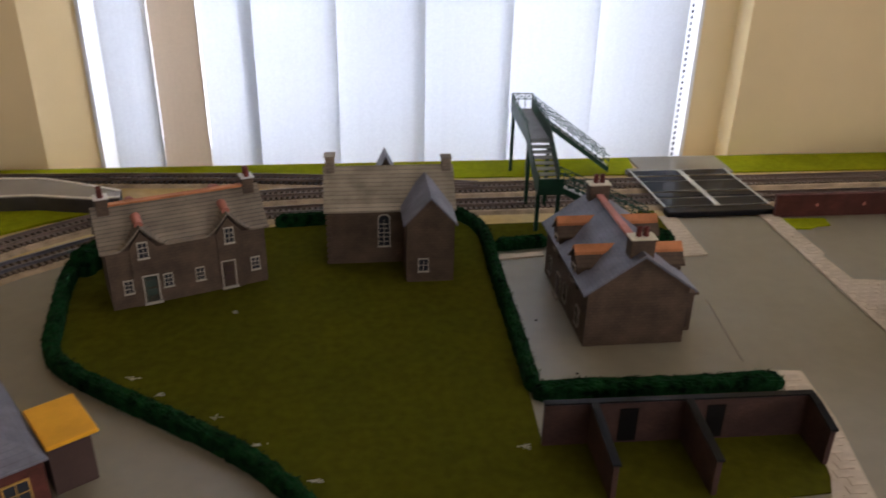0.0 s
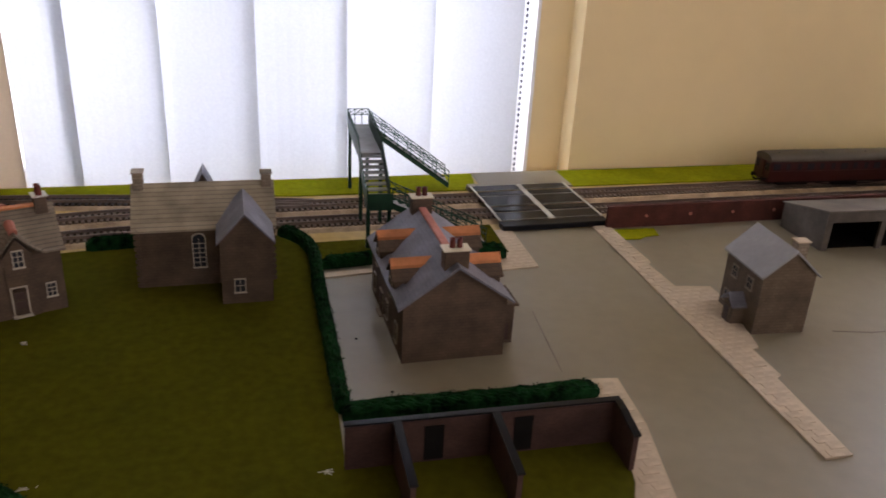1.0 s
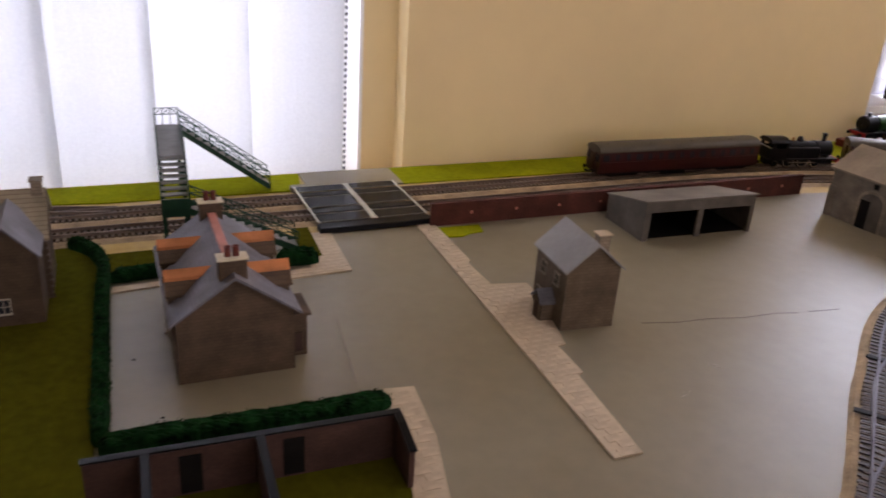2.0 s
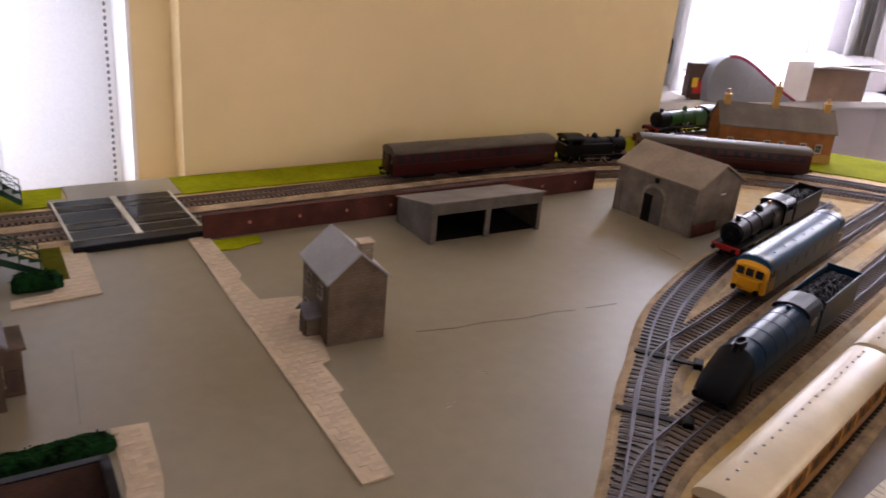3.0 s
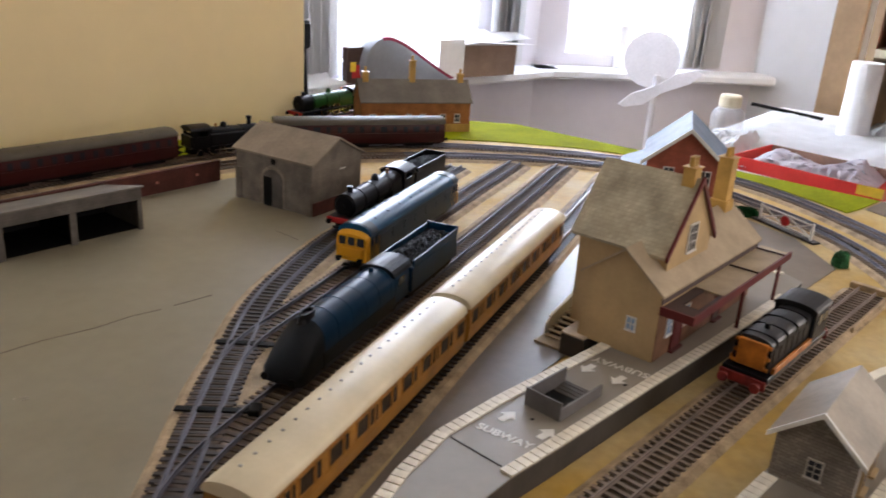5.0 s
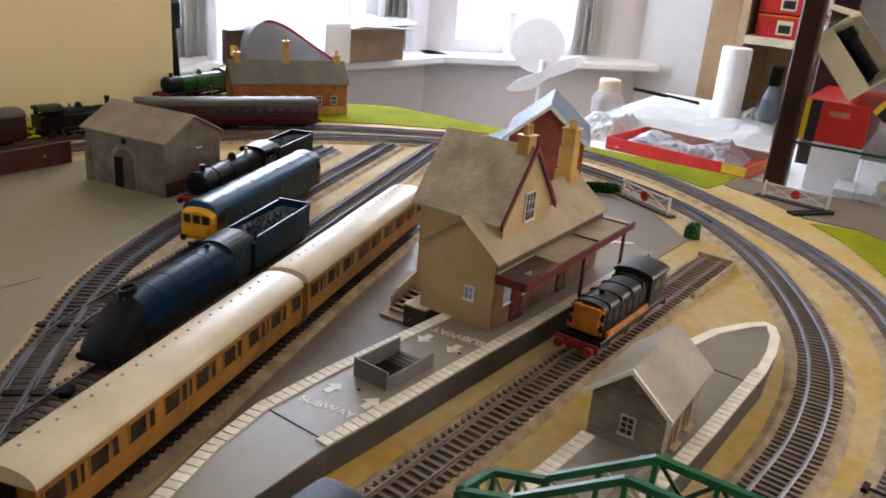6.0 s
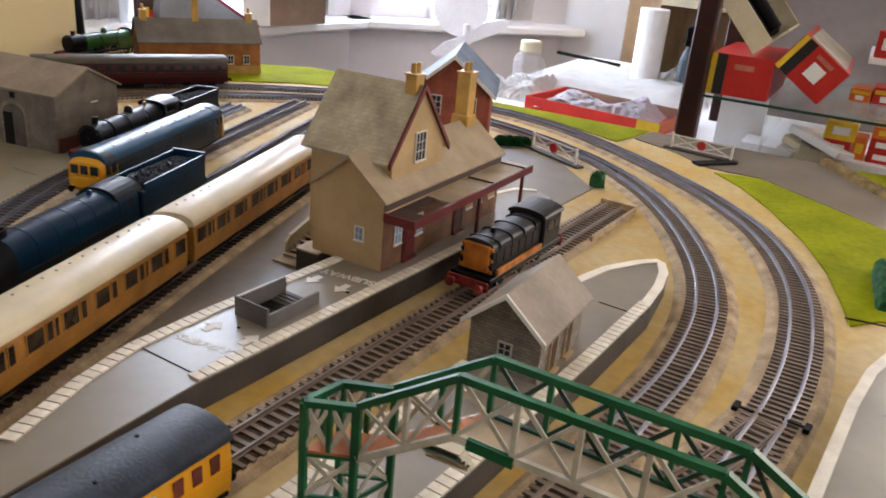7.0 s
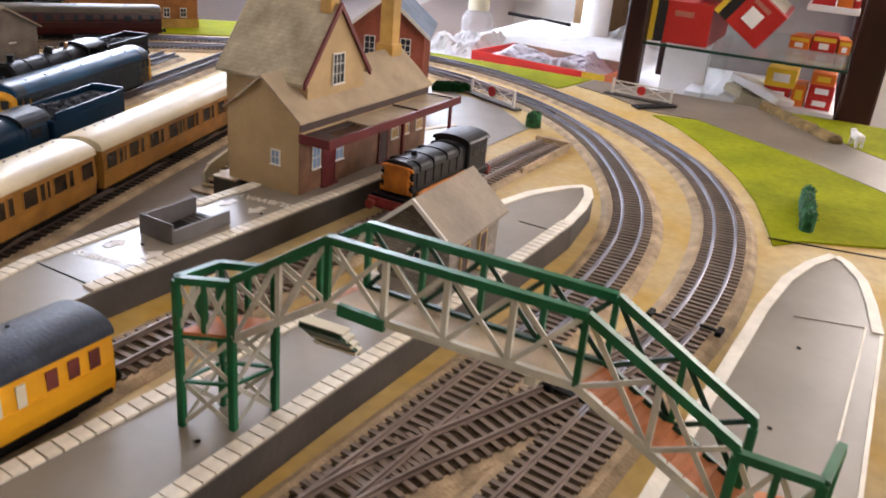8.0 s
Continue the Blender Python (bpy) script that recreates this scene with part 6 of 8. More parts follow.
part("chimney", loft([[(0.036 + 0.009 * math.cos(t) * k, 0.0042 * math.sin(t) * k, z) for t in (2 * math.pi * i / 16 for i in range(16))] for k, z in ((1.15, 0.041), (1.0, 0.0445), (1.0, 0.0485), (0.75, 0.0485), (0.7, 0.046))]), BLACK, e)
part("safety_valve", spin_profile([(0.0022, 0), (0.0018, 0.004), (0.0004, 0.0045)], 10, at=(0.136, 0, 0.043)), LOCOBLUE, e)
part("frame", box(0.010, -0.0085, 0.004, 0.174, 0.0085, 0.013), UNDER, e)
for k in range(5):
    x = 0.054 + k * 0.022
    part("boiler_band", loft([hood_ring(x, 0.0338, 0.0135, 0.0443, 0.42), hood_ring(x + 0.0005, 0.0338, 0.0135, 0.0443, 0.42)]), LOCOBLUE, e)
for y in (-0.0085, 0.0085):
    for x in (0.072, 0.098, 0.124):
        wheel(e, x, y, 0.0125, UNDER, "driving_wheel")
    for x in (0.022, 0.042, 0.160):
        wheel(e, x, y, 0.0062)
    rods(e, (0.072, 0.124), y + (0.0034 if y > 0 else -0.0034), 0.0085)
    part("valance", box(0.032, min(y * 1.94, y * 2.04), 0.0085, 0.150, max(y * 1.94, y * 2.04), 0.0200, 0.0003), SLATEBLACK, e, "black skirting over the wheels")
buffers(e, 0.004, -1, 0.0105)
tender(e, 0.183, 0.108, LOCOBLUE, 0.0335, 0.040)

# yellow-ended diesel
f0 = Vector(siding(0.930, 0.206))
d = thing("diesel_locomotive", at(f0.x, f0.y, TOP, 15.6), "dark blue diesel locomotive with yellow ends and grey-blue roof", "diesel locomotive")
L = 0.240
part("body", loft([hood_ring(0.006, 0.0350, 0.0075, 0.0400, 0.72, power=0.6), hood_ring(L - 0.006, 0.0350, 0.0075, 0.0400, 0.72, power=0.6)]), DIESELBLUE, d)
part("roof", loft([[(x, 0.0176 * math.cos(t), 0.0352 + 0.0098 * max(0.0, math.sin(t)) ** 0.85) for t in (math.pi * i / 12 for i in range(13))] + [(x, -0.0172, 0.0346), (x, 0.0172, 0.0346)] for x in (0.005, L - 0.005)]), DIESELROOF, d, "blue-grey curved roof", smooth=True)
for x0, out in ((0.006, -1), (L - 0.006, 1)):
    rr = [hood_ring(x0 + out * k, 0.0350 - 0.002 * j, 0.0085, 0.0395 - 0.004 * j, 0.72, power=0.6) for j, k in ((0, -0.020), (0, 0.0005), (1, 0.006))]
    endp = part("cab_end", loft(rr), YELLOW, d, "bright yellow cab end")
    xf = x0 + out * 0.0058
    for y in (-0.0098, 0.0, 0.0098):
        part("cab_window", box(min(xf, xf + out * 0.0008), y - 0.0038, 0.0245, max(xf, xf + out * 0.0008), y + 0.0038, 0.0325), GLASSDARK, endp)
    for y in (-0.0182, 0.0176):
        for xa in (-0.003, -0.0125):
            x = x0 + out * xa
            part("side_window", box(x - 0.0028, y, 0.0245, x + 0.0028, y + 0.0006, 0.0325), GLASSDARK, endp)
    part("nose_panel", box(min(xf, xf + out * 0.0016), -0.0120, 0.0115, max(xf, xf + out * 0.0016), 0.0120, 0.0215, 0.0007), YELLOW, endp)
    for y in (-0.0128, 0.0128):
        part("marker_light", box(min(xf, xf + out * 0.0018), y - 0.0018, 0.0205, max(xf, xf + out * 0.0018), y + 0.0018, 0.0235, 0.0004), YELLOW, endp)
    for y in (-0.0049, 0.0049):
        part("window_pillar", box(min(xf, xf + out * 0.0014), y - 0.0008, 0.0238, max(xf, xf + out * 0.0014), y + 0.0008, 0.0332), YELLOW, endp)
    part("cab_roof", loft([[(x, 0.0181 * math.cos(t), 0.0350 + 0.0106 * max(0.0, math.sin(t)) ** 0.85) for t in (math.pi * i / 12 for i in range(13))] + [(x, -0.0176, 0.0344), (x, 0.0176, 0.0344)] for x in sorted((x0 - out * 0.001, x0 - out * 0.015))]), DIESELBLUE, d, "dark blue cab roof", smooth=True)
    buffers(d, xf, out, 0.011)
    coupling(d, xf, out)
for i in range(7):
    x = 0.034 + i * 0.028
    part("roof_seam", box(x - 0.0003, -0.0090, 0.0425, x + 0.0003, 0.0090, 0.0446), UNDER, d), part("roof_dome", spin_profile([(0.0012, 0), (0.0010, 0.0008), (0.0003, 0.0012)], 8, at=(x + 0.012, 0.0045, 0.0438)), DIESELROOF, d)
    for y in (-0.0179, 0.0173):
        part("grille", box(x - 0.007, y, 0.021, x + 0.007, y + 0.0006, 0.030), DIESELBLUE, d)
part("underframe", box(0.012, -0.0125, 0.0035, L - 0.012, 0.0125, 0.0078), UNDER, d)
part("fuel_tank", box(L / 2 - 0.024, -0.0150, 0.0005, L / 2 + 0.024, 0.0150, 0.0078, 0.0006), UNDER, d)
for xb in (0.052, L - 0.052):
    b = part("bogie", box(xb - 0.030, -0.0135, 0.0025, xb + 0.030, 0.0135, 0.0075, 0.0006), UNDER, d)
    for dx in (-0.020, 0.0, 0.020):
        for y in (-0.0085, 0.0085):
            wheel(b, xb + dx, y, 0.0068)

# diesel shunter in the bay
d = thing("diesel_shunter", at(0.876, 0.0835, TOP, -4.4) @ Matrix.Scale(1.08, 4), "dark grey diesel shunter with orange striped front", "diesel locomotive")
L = 0.122
part("frame", box(0.002, -0.0165, 0.0105, L - 0.002, 0.0165, 0.0148, 0.0005), BLACK, d)
part("engine_hood", loft([hood_ring(0.010, 0.0255, 0.0148, 0.0395, 0.72, power=0.65), hood_ring(0.086, 0.0255, 0.0148, 0.0395, 0.72, power=0.65)]), SHUNTERGREY, d)
part("radiator", box(0.0075, -0.0105, 0.0160, 0.0102, 0.0105, 0.0365, 0.0008), WARNORANGE, d, "orange radiator front")
for y in (-0.0128, 0.0106):
    for k in range(5):
        part("stripe", box(0.0080, y, 0.0165 + k * 0.0042, 0.0099, y + 0.0022, 0.0186 + k * 0.0042), BLACK if k % 2 else WARNORANGE, d)
part("cab", box(0.086, -0.0160, 0.0148, 0.116, 0.0160, 0.0395, 0.0010), SHUNTERGREY, d)
part("cab_roof", loft([[(x, 0.0166 * math.cos(t), 0.0392 + 0.0048 * math.sin(t)) for t in (math.pi * i / 10 for i in range(11))] + [(x, -0.0166, 0.0384), (x, 0.0166, 0.0384)] for x in (0.084, 0.118)]), SHUNTERGREY, d)
for y in (-0.0164, 0.0158):
    part("cab_window", box(0.092, y, 0.0275, 0.101, y + 0.0006, 0.0355), GLASSDARK, d), part("cab_window", box(0.104, y, 0.0275, 0.112, y + 0.0006, 0.0355), GLASSDARK, d)
    part("running_board", box(0.012, min(y * 0.86, y * 1.02), 0.0148, 0.084, max(y * 0.86, y * 1.02), 0.0195, 0.0004), WARNORANGE, d, "orange-brown battery boxes")
    for k in range(6):
        part("hood_door", box(0.014 + k * 0.0115, min(y * 0.78, y * 0.82), 0.0215, 0.0235 + k * 0.0115, max(y * 0.78, y * 0.82), 0.0320), SHUNTERGREY, d)
for k in range(4):
    part("roof_rib", loft([hood_ring(0.018 + k * 0.019, 0.0262, 0.030, 0.0400, 0.55, power=0.65), hood_ring(0.0192 + k * 0.019, 0.0262, 0.030, 0.0400, 0.55, power=0.65)]), BLACK, d)
part("exhaust", spin_profile([(0.0022, 0), (0.0020, 0.004), (0.0012, 0.004)], 10, at=(0.030, 0, 0.039)), BLACK, d)
for x, out in ((0.0, -1), (L, 1)):
    bb = part("buffer_beam", box(min(x, x + out * 0.0018), -0.0165, 0.0062, max(x, x + out * 0.0018), 0.0165, 0.0135, 0.0004), DULLRED, d, "red buffer beam")
    for y in (-0.0115, 0.0115):
        bu = tube((x, y, 0.0095), (x + out * 0.007, y, 0.0095), 0.0020, seg=10)
        tube((x + out * 0.006, y, 0.0095), (x + out * 0.0076, y, 0.0095), 0.0036, seg=14, bm=bu)
        part("buffer", bu, DULLRED, bb)
for y in (-0.0085, 0.0085):
    for x in (0.030, 0.060, 0.090):
        wheel(d, x, y, 0.0090, UNDER, "driving_wheel")
    rods(d, (0.030, 0.090), y + (0.0032 if y > 0 else -0.0032), 0.0068)

# ---------------------------------------------------------------- hedges and bushes
def leaf_cloud(points, size, bm):
    """Small bent leaves at points with outward directions."""
    for p, n in points:
        q = Vector(n).normalized().to_track_quat("Z", "Y")
        a = random.uniform(0, 6.283)
        s = size * random.uniform(0.6, 1.4)
        tip = Vector((math.cos(a), math.sin(a), random.uniform(0.3, 1.0))) * s
        side = Vector((-math.sin(a), math.cos(a), 0)) * s * 0.45
        o = Vector(p)
        bm.faces.new([bm.verts.new(o + q @ v) for v in (Vector((0, 0, -s * 0.2)), side + tip * 0.5, tip, -side + tip * 0.5)])


def hedge(ctrl, width, height, z, label, mat=HEDGE, name="hedge", leaves=70000):
    h = thing(name, Matrix.Identity(4), label, "hedge" if name == "hedge" else "bush")
    pts = curve_points(ctrl, 0.0028)
    ts = tangents(pts)
    rings, cloud, n = [], [], 14
    for k, (p, t) in enumerate(zip(pts, ts)):
        taper = min(1.0, 0.55 + 0.2 * min(k, len(pts) - 1 - k))
        ring = []
        for i in range(n):
            a = math.pi * i / (n - 1)
            ox, oz = math.cos(a) * width / 2, max(0.0, math.sin(a)) ** 0.28 * height
            bump = 1 + 0.13 * noise.noise(Vector((p.x * 130, p.y * 130, i * 0.8))) + 0.14 * noise.noise(Vector((p.x * 420, p.y * 420, i * 2.0)))
            ox, oz = ox * bump * taper, oz * bump * taper
            pos = Vector((p.x - t.y * ox, p.y + t.x * ox, z + oz))
            ring.append(pos)
        rings.append(ring)
        area = leaves * 0.0028 * (width + 2 * height)
        for _ in range(int(area) + (random.random() < area % 1)):
            i = random.randrange(n)
            a = math.pi * i / (n - 1)
            cloud.append((ring[i] + Vector((random.uniform(-1, 1), random.uniform(-1, 1), random.uniform(-0.3, 0.6))) * 0.0012, Vector((-t.y * math.cos(a), t.x * math.cos(a), math.sin(a) + 0.2))))
    part("hedge_core", loft(rings, caps=True), mat, h)
    bm = bmesh.new()
    leaf_cloud(cloud, 0.0012, bm)
    f = part("foliage", bm, mat, h)
    tagged(f, kind="stuff")
    return h


hedge(HEDGE_L, 0.013, 0.0125, 0.002, "dark green foam hedge along the curved road")
hedge([(0.019, 0.828), (0.04, 0.803), (0.05, 0.762), (0.047, 0.689), (0.045, 0.591), (0.043, 0.511), (0.043, 0.483)], 0.012, 0.0125, 0.002, "dark green foam hedge beside the stone house")
hedge([(0.041, 0.481), (0.105, 0.48), (0.169, 0.478), (0.241, 0.479)], 0.016, 0.0112, 0.001, "dark green foam hedge behind the yard walls")
hedge([(-0.175, 0.811), (-0.122, 0.816), (-0.062, 0.82)], 0.012, 0.013, 0.002, "dark green foam hedge behind the cottages")
hedge([(0.055, 0.736), (0.086, 0.739), (0.115, 0.743)], 0.012, 0.012, 0.002, "short dark green foam hedge beside the footbridge")
hedge([(0.207, 0.737), (0.228, 0.736), (0.249, 0.735)], 0.014, 0.016, 0.002, "short dark green foam hedge by the stairs")
hedge([(-0.352, 0.705), (-0.341, 0.733), (-0.321, 0.757), (-0.301, 0.767)], 0.024, 0.022, 0.002, "dark green foam bushes behind the cottage", name="bush")
hedge([(1.338, 0.272), (1.354, 0.250), (1.369, 0.226)], 0.016, 0.012, 0.001, "dark green foam hedge beside the crossing gate")
hedge([(1.258, 0.106), (1.252, 0.098), (1.246, 0.092)], 0.018, 0.018, 0.001, "small green foam bush near the crossing gate", BUSH, "bush", 70000)
hedge([(1.078, -0.2065), (1.11, -0.2055), (1.15, -0.203), (1.18, -0.202)], 0.012, 0.016, 0.0015, "green foam hedge beside the lime field", BUSH, "hedge", 60000)
hedge([(1.600, -0.125), (1.56, -0.150), (1.50, -0.190), (1.445, -0.228)], 0.018, 0.009, 0.0012, "dry brown foam bank along the lane", BANK, "hedge", 30000)

# gates with red discs
def crossing_gate(m, width, label):
    g = thing("crossing_gate", m, label, "gate", "crossing gates")
    for x in (0.0, width):
        part("post", box(x - 0.0015, -0.0015, 0, x + 0.0015, 0.0015, 0.023, 0.0003), WHITE, g)
    for z in (0.004, 0.019):
        part("rail", box(0.0015, -0.0008, z, width - 0.0015, 0.0008, z + 0.0018), WHITE, g)
    part("brace", beam((0.002, 0, 0.005), (width / 2, 0, 0.020), 0.0012, 0.0016), WHITE, g), part("brace", beam((width - 0.002, 0, 0.005), (width / 2, 0, 0.020), 0.0012, 0.0016), WHITE, g)
    part("brace", beam((0.002, 0, 0.020), (width / 2, 0, 0.005), 0.0010, 0.0014), WHITE, g), part("brace", beam((width - 0.002, 0, 0.020), (width / 2, 0, 0.005), 0.0010, 0.0014), WHITE, g)
    part("disc", turned(tube((0, 0, -0.0012), (0, 0, 0.0012), 0.0062, seg=20), pose(width / 2, -0.0012, 0.0125, 90)), REDBEAM, g, "red warning disc")
    part("base", box(-0.010, -0.006, -0.0002, width + 0.010, 0.006, 0.0022, 0.0004), PLATSIDE, g, "dark base strip")
    return g


g1 = crossing_gate(at(1.356, 0.222, 0.0012, -119), 0.085, "white lattice crossing gate with red disc")
copy_thing(g1, at(1.512, 0.072, 0.0014, -98))
# black strip and post at the lane
tp = thing("track_plate", at(1.47, 0.005, 0.0012, -40), "flat dark plate beside the outer track", "plate")
part("plate", box(-0.03, -0.008, 0, 0.035, 0.008, 0.003, 0.0006), UNDER, tp)
tp = thing("lying_rail", at(1.345, 0.132, 0.0040, -130), "loose dark rail length lying between the loops", "rail")
part("rail", box(-0.05, -0.002, 0, 0.05, 0.002, 0.003, 0.0003), UNDER, tp)
wf = thing("edging_wire", at(1.041, -0.179, 0.0018, -82.3), "thin black wire lying along the field's edge", "wire")
part("wire", beam((0.0, 0, 0.0006), (0.098, 0, 0.0010), 0.0010, 0.0012), BLACK, wf)
fg = thing("figurine", at(1.452, -0.246, 0.0018, 20), "small white toy figurine on the field", "figurine")
bm = box(-0.012, -0.005, 0.007, 0.012, 0.005, 0.016, 0.002)
for x in (-0.009, 0.009):
    for y in (-0.0032, 0.0032):
        box(x - 0.0016, y - 0.0014, 0, x + 0.0016, y + 0.0014, 0.008, bm=bm)
box(0.011, -0.003, 0.012, 0.018, 0.003, 0.018, 0.001, bm)
me = mesh_object("figurine_body", bm, WHITE)
me.parent = fg
# open flight of steps at the back of the station
st = thing("staircase", at(0.845, 0.247, 0.001, 0), "tan card steps with a cream side panel beside the station", "steps")
part("base_plate", box(0.0, -0.025, 0, 0.062, 0.0, 0.0022, 0.0004), ROOFTAN, st)
part("side_panel", loft([[(x, y, z) for x, z in ((0.015, 0.0022), (0.068, 0.0022), (0.068, 0.0300), (0.021, 0.0175), (0.015, 0.0130))] for y in (-0.0030, -0.0008)]), CARTONCREAM, st, "sloping cream side panel")
part("panel_cap", beam((0.020, -0.0019, 0.0176), (0.068, -0.0019, 0.0302), 0.0030, 0.0010), CARTONCREAM, st, "pale capping strip")
for k in range(8):
    x = 0.010 + k * 0.0068
    y = -0.0240 if x < 0.024 else -0.0165
    part("tread", box(x, y, 0.0035 + k * 0.0019, x + 0.0042, -0.0030, 0.0047 + k * 0.0019, 0.0002), ROOFTAN, st)
    part("riser", box(x + 0.0034, y, 0.0022, x + 0.0046, -0.0030, 0.0035 + k * 0.0019), BROWNDOOR, st)
part("cheek_wall", box(-0.002, -0.047, 0, 0.0245, -0.0255, 0.0185, 0.0004), PLATSIDE, st, "dark cheek wall")
part("cheek_cap", box(-0.0026, -0.047, 0.0185, 0.0245, -0.0250, 0.0200, 0.0003), DECKTAN, st, "pale capping")

# buffer stop timber round the bay's end
bs = thing("buffer_stop", at(1.190, 0.0555, 0.001, -5), "low cork surround at the end of the bay track", "buffer stop")
part("end_board", box(0.0, -0.020, 0, 0.007, 0.020, 0.0065, 0.0006), CORK, bs)
part("side_board", box(-0.12, -0.0215, 0, 0.0, -0.0185, 0.0060, 0.0006), CORK, bs)

# scraps of paper and dirt on the ground
SCRAPS = ((-0.262, 0.528), (-0.239, 0.505), (-0.193, 0.473), (-0.160, 0.441), (-0.120, 0.401), (-0.196, 0.625), (0.024, 0.423), (0.465, 0.426), (0.514, 0.455))
for k, (x, y) in enumerate(SCRAPS):
    zz = 0.0022 if x < 0.1 else 0.0010
    bm = bmesh.new()
    for _ in range(7 if x < 0.1 else 3):
        a, ln, ox, oy = random.uniform(0, math.pi), random.uniform(0.0012, 0.0036), random.gauss(0, 0.0024), random.gauss(0, 0.0014)
        d = Vector((math.cos(a), math.sin(a) * 0.5, 0)) * ln
        c = Vector((x + ox, y + oy, zz + 0.0003))
        beam(c - d, c + d, 0.0005, 0.0004, bm)
    tagged(mesh_object("paper_fluff", bm, FRAMEDULL), "tiny wisp of pale fluff lying on the ground", "fluff", "fluff on the ground")
for x, y in ((0.068, 0.591), (0.083, 0.507)):
    tagged(mesh_object("dirt_crumb", spin_profile([(0.0010, 0), (0.0014, 0.0004), (0.0007, 0.0009)], 7, at=(x, y, 0.0010)), UNDER), "tiny dark crumb lying on the grey card", "crumb", "crumbs on the ground")
for x, y, z in ((0.714, 0.168, PZ), (0.815, -0.210, PZ), (0.58, 0.009, PZ), (0.723, -0.202, PZ), (0.80, 0.143, PZ)):
    sc = mesh_object("dirt_crumb", spin_profile([(0.0010, 0), (0.0014, 0.0004), (0.0007, 0.0009)], 7, at=(x, y, z)), UNDER)
    tagged(sc, "tiny dark crumb on the platform", "crumb", "crumbs on the platforms")

# ---------------------------------------------------------------- green footbridge between platforms
def strap(p, q, normal, width, thick):
    """A flat bar from p to q whose broad side faces along normal."""
    p, q, n = Vector(p), Vector(q), Vector(normal).normalized()
    side = (q - p).cross(n).normalized()
    return loft([[e + side * (a * width / 2) + n * (b * thick / 2) for a, b in ((-1, -1), (1, -1), (1, 1), (-1, 1))] for e in (p, q)])


def truss(parent, p, q, height, mat, web, bays, name="railing", w=0.0019, lower=True, first=0, pale=False):
    """A lattice side: rails from p to q, uprights and crossed braces."""
    p, q = Vector(p), Vector(q)
    up = Vector((0, 0, height))
    r = part(name, beam(p + up, q + up, w * 1.6, w * 1.6), mat, parent)
    if lower:
        part("lower_rail", beam(p, q, w * 1.1, w * 1.6), web, r)
    out = (q - p).cross(up).normalized() * w * 0.22
    for i in range(bays + 1):
        a = p + (q - p) * (i / bays)
        if i >= first:
            part("upright", beam(a, a + up, w * 1.1, w * 1.1), web if pale and 0 < i < bays else mat, r)
        if i < bays:
            b = p + (q - p) * ((i + 1) / bays)
            part("brace", strap(a + out, b + up + out, (q - p).cross(up), w * 0.95, w * 0.4), web, r), part("brace", strap(a + up - out, b - out, (q - p).cross(up), w * 0.95, w * 0.4), web, r)


fb = thing("footbridge", Matrix.Identity(4), "green lattice footbridge with orange deck between the platforms", "footbridge")
TOWERS = (([(0.594, 0.002), (0.5855, 0.0215), (0.606, 0.0170), (0.6145, -0.0040)], 3), ([(0.589, -0.188), (0.588, -0.212), (0.611, -0.2165), (0.607, -0.191)], 2))
for corners, sides in TOWERS:
    for i, (x, y) in enumerate(corners):
        part("tower_post", box(x - 0.0016, y - 0.0016, PZ, x + 0.0016, y + 0.0016, 0.0880, 0.0004), BRIDGEGREEN, fb)
    for i in range(4):
        (x0, y0), (x1, y1) = corners[i], corners[(i + 1) % 4]
        for z0, z1 in ((PZ + 0.001, 0.042), (0.042, 0.063)):
            n = Vector((y1 - y0, x0 - x1, 0)).normalized() * 0.0004
            part("brace", strap(Vector((x0, y0, z0)) + n, Vector((x1, y1, z1)) + n, n, 0.0020, 0.0007), LATTICE, fb), part("brace", strap(Vector((x1, y1, z0)) - n, Vector((x0, y0, z1)) - n, n, 0.0020, 0.0007), LATTICE, fb)
            part("girt", beam((x0, y0, z1), (x1, y1, z1), 0.0014, 0.0014), BRIDGEGREEN, fb)
        if i < sides:
            truss(fb, (x0, y0, 0.0655), (x1, y1, 0.0655), 0.0225, BRIDGEGREEN, LATTICE, 2, lower=False)
    part("landing", prism([(x, y) for x, y in corners], 0.0635, 0.0650), DECKORANGE, fb, "orange-brown landing")
# steps up, deck, steps down
A0, A1 = Vector((0.593, 0.000, 0.0650)), Vector((0.6135, -0.005, 0.0650))
B0, B1 = Vector((0.5935, -0.042, 0.0930)), Vector((0.6135, -0.047, 0.0930))
C0, C1 = Vector((0.5905, -0.137, 0.0930)), Vector((0.6085, -0.142, 0.0930))
D0, D1 = Vector((0.589, -0.188, 0.0650)), Vector((0.607, -0.191, 0.0650))
# pale near uprights carry reflections in their colour; far web is dark green
for p, q, bays, first in ((A0, B0, 2, 0), (A1, B1, 2, 0), (B0, C0, 4, 1), (B1, C1, 4, 1), (C0, D0, 2, 1), (C1, D1, 2, 1)):
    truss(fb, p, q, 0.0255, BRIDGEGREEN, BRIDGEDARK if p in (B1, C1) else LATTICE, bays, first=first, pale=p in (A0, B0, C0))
for (p0, p1), (q0, q1), mat in (((A0, A1), (B0, B1), DECKORANGE), ((B0, B1), (C0, C1), DECKTAN), ((C0, C1), (D0, D1), DECKORANGE)):
    dn = Vector((0, 0, 0.0014))
    part("deck", loft([[p0, p1, p1 - dn, p0 - dn], [q0, q1, q1 - dn, q0 - dn]]), mat, fb, "orange-brown deck")
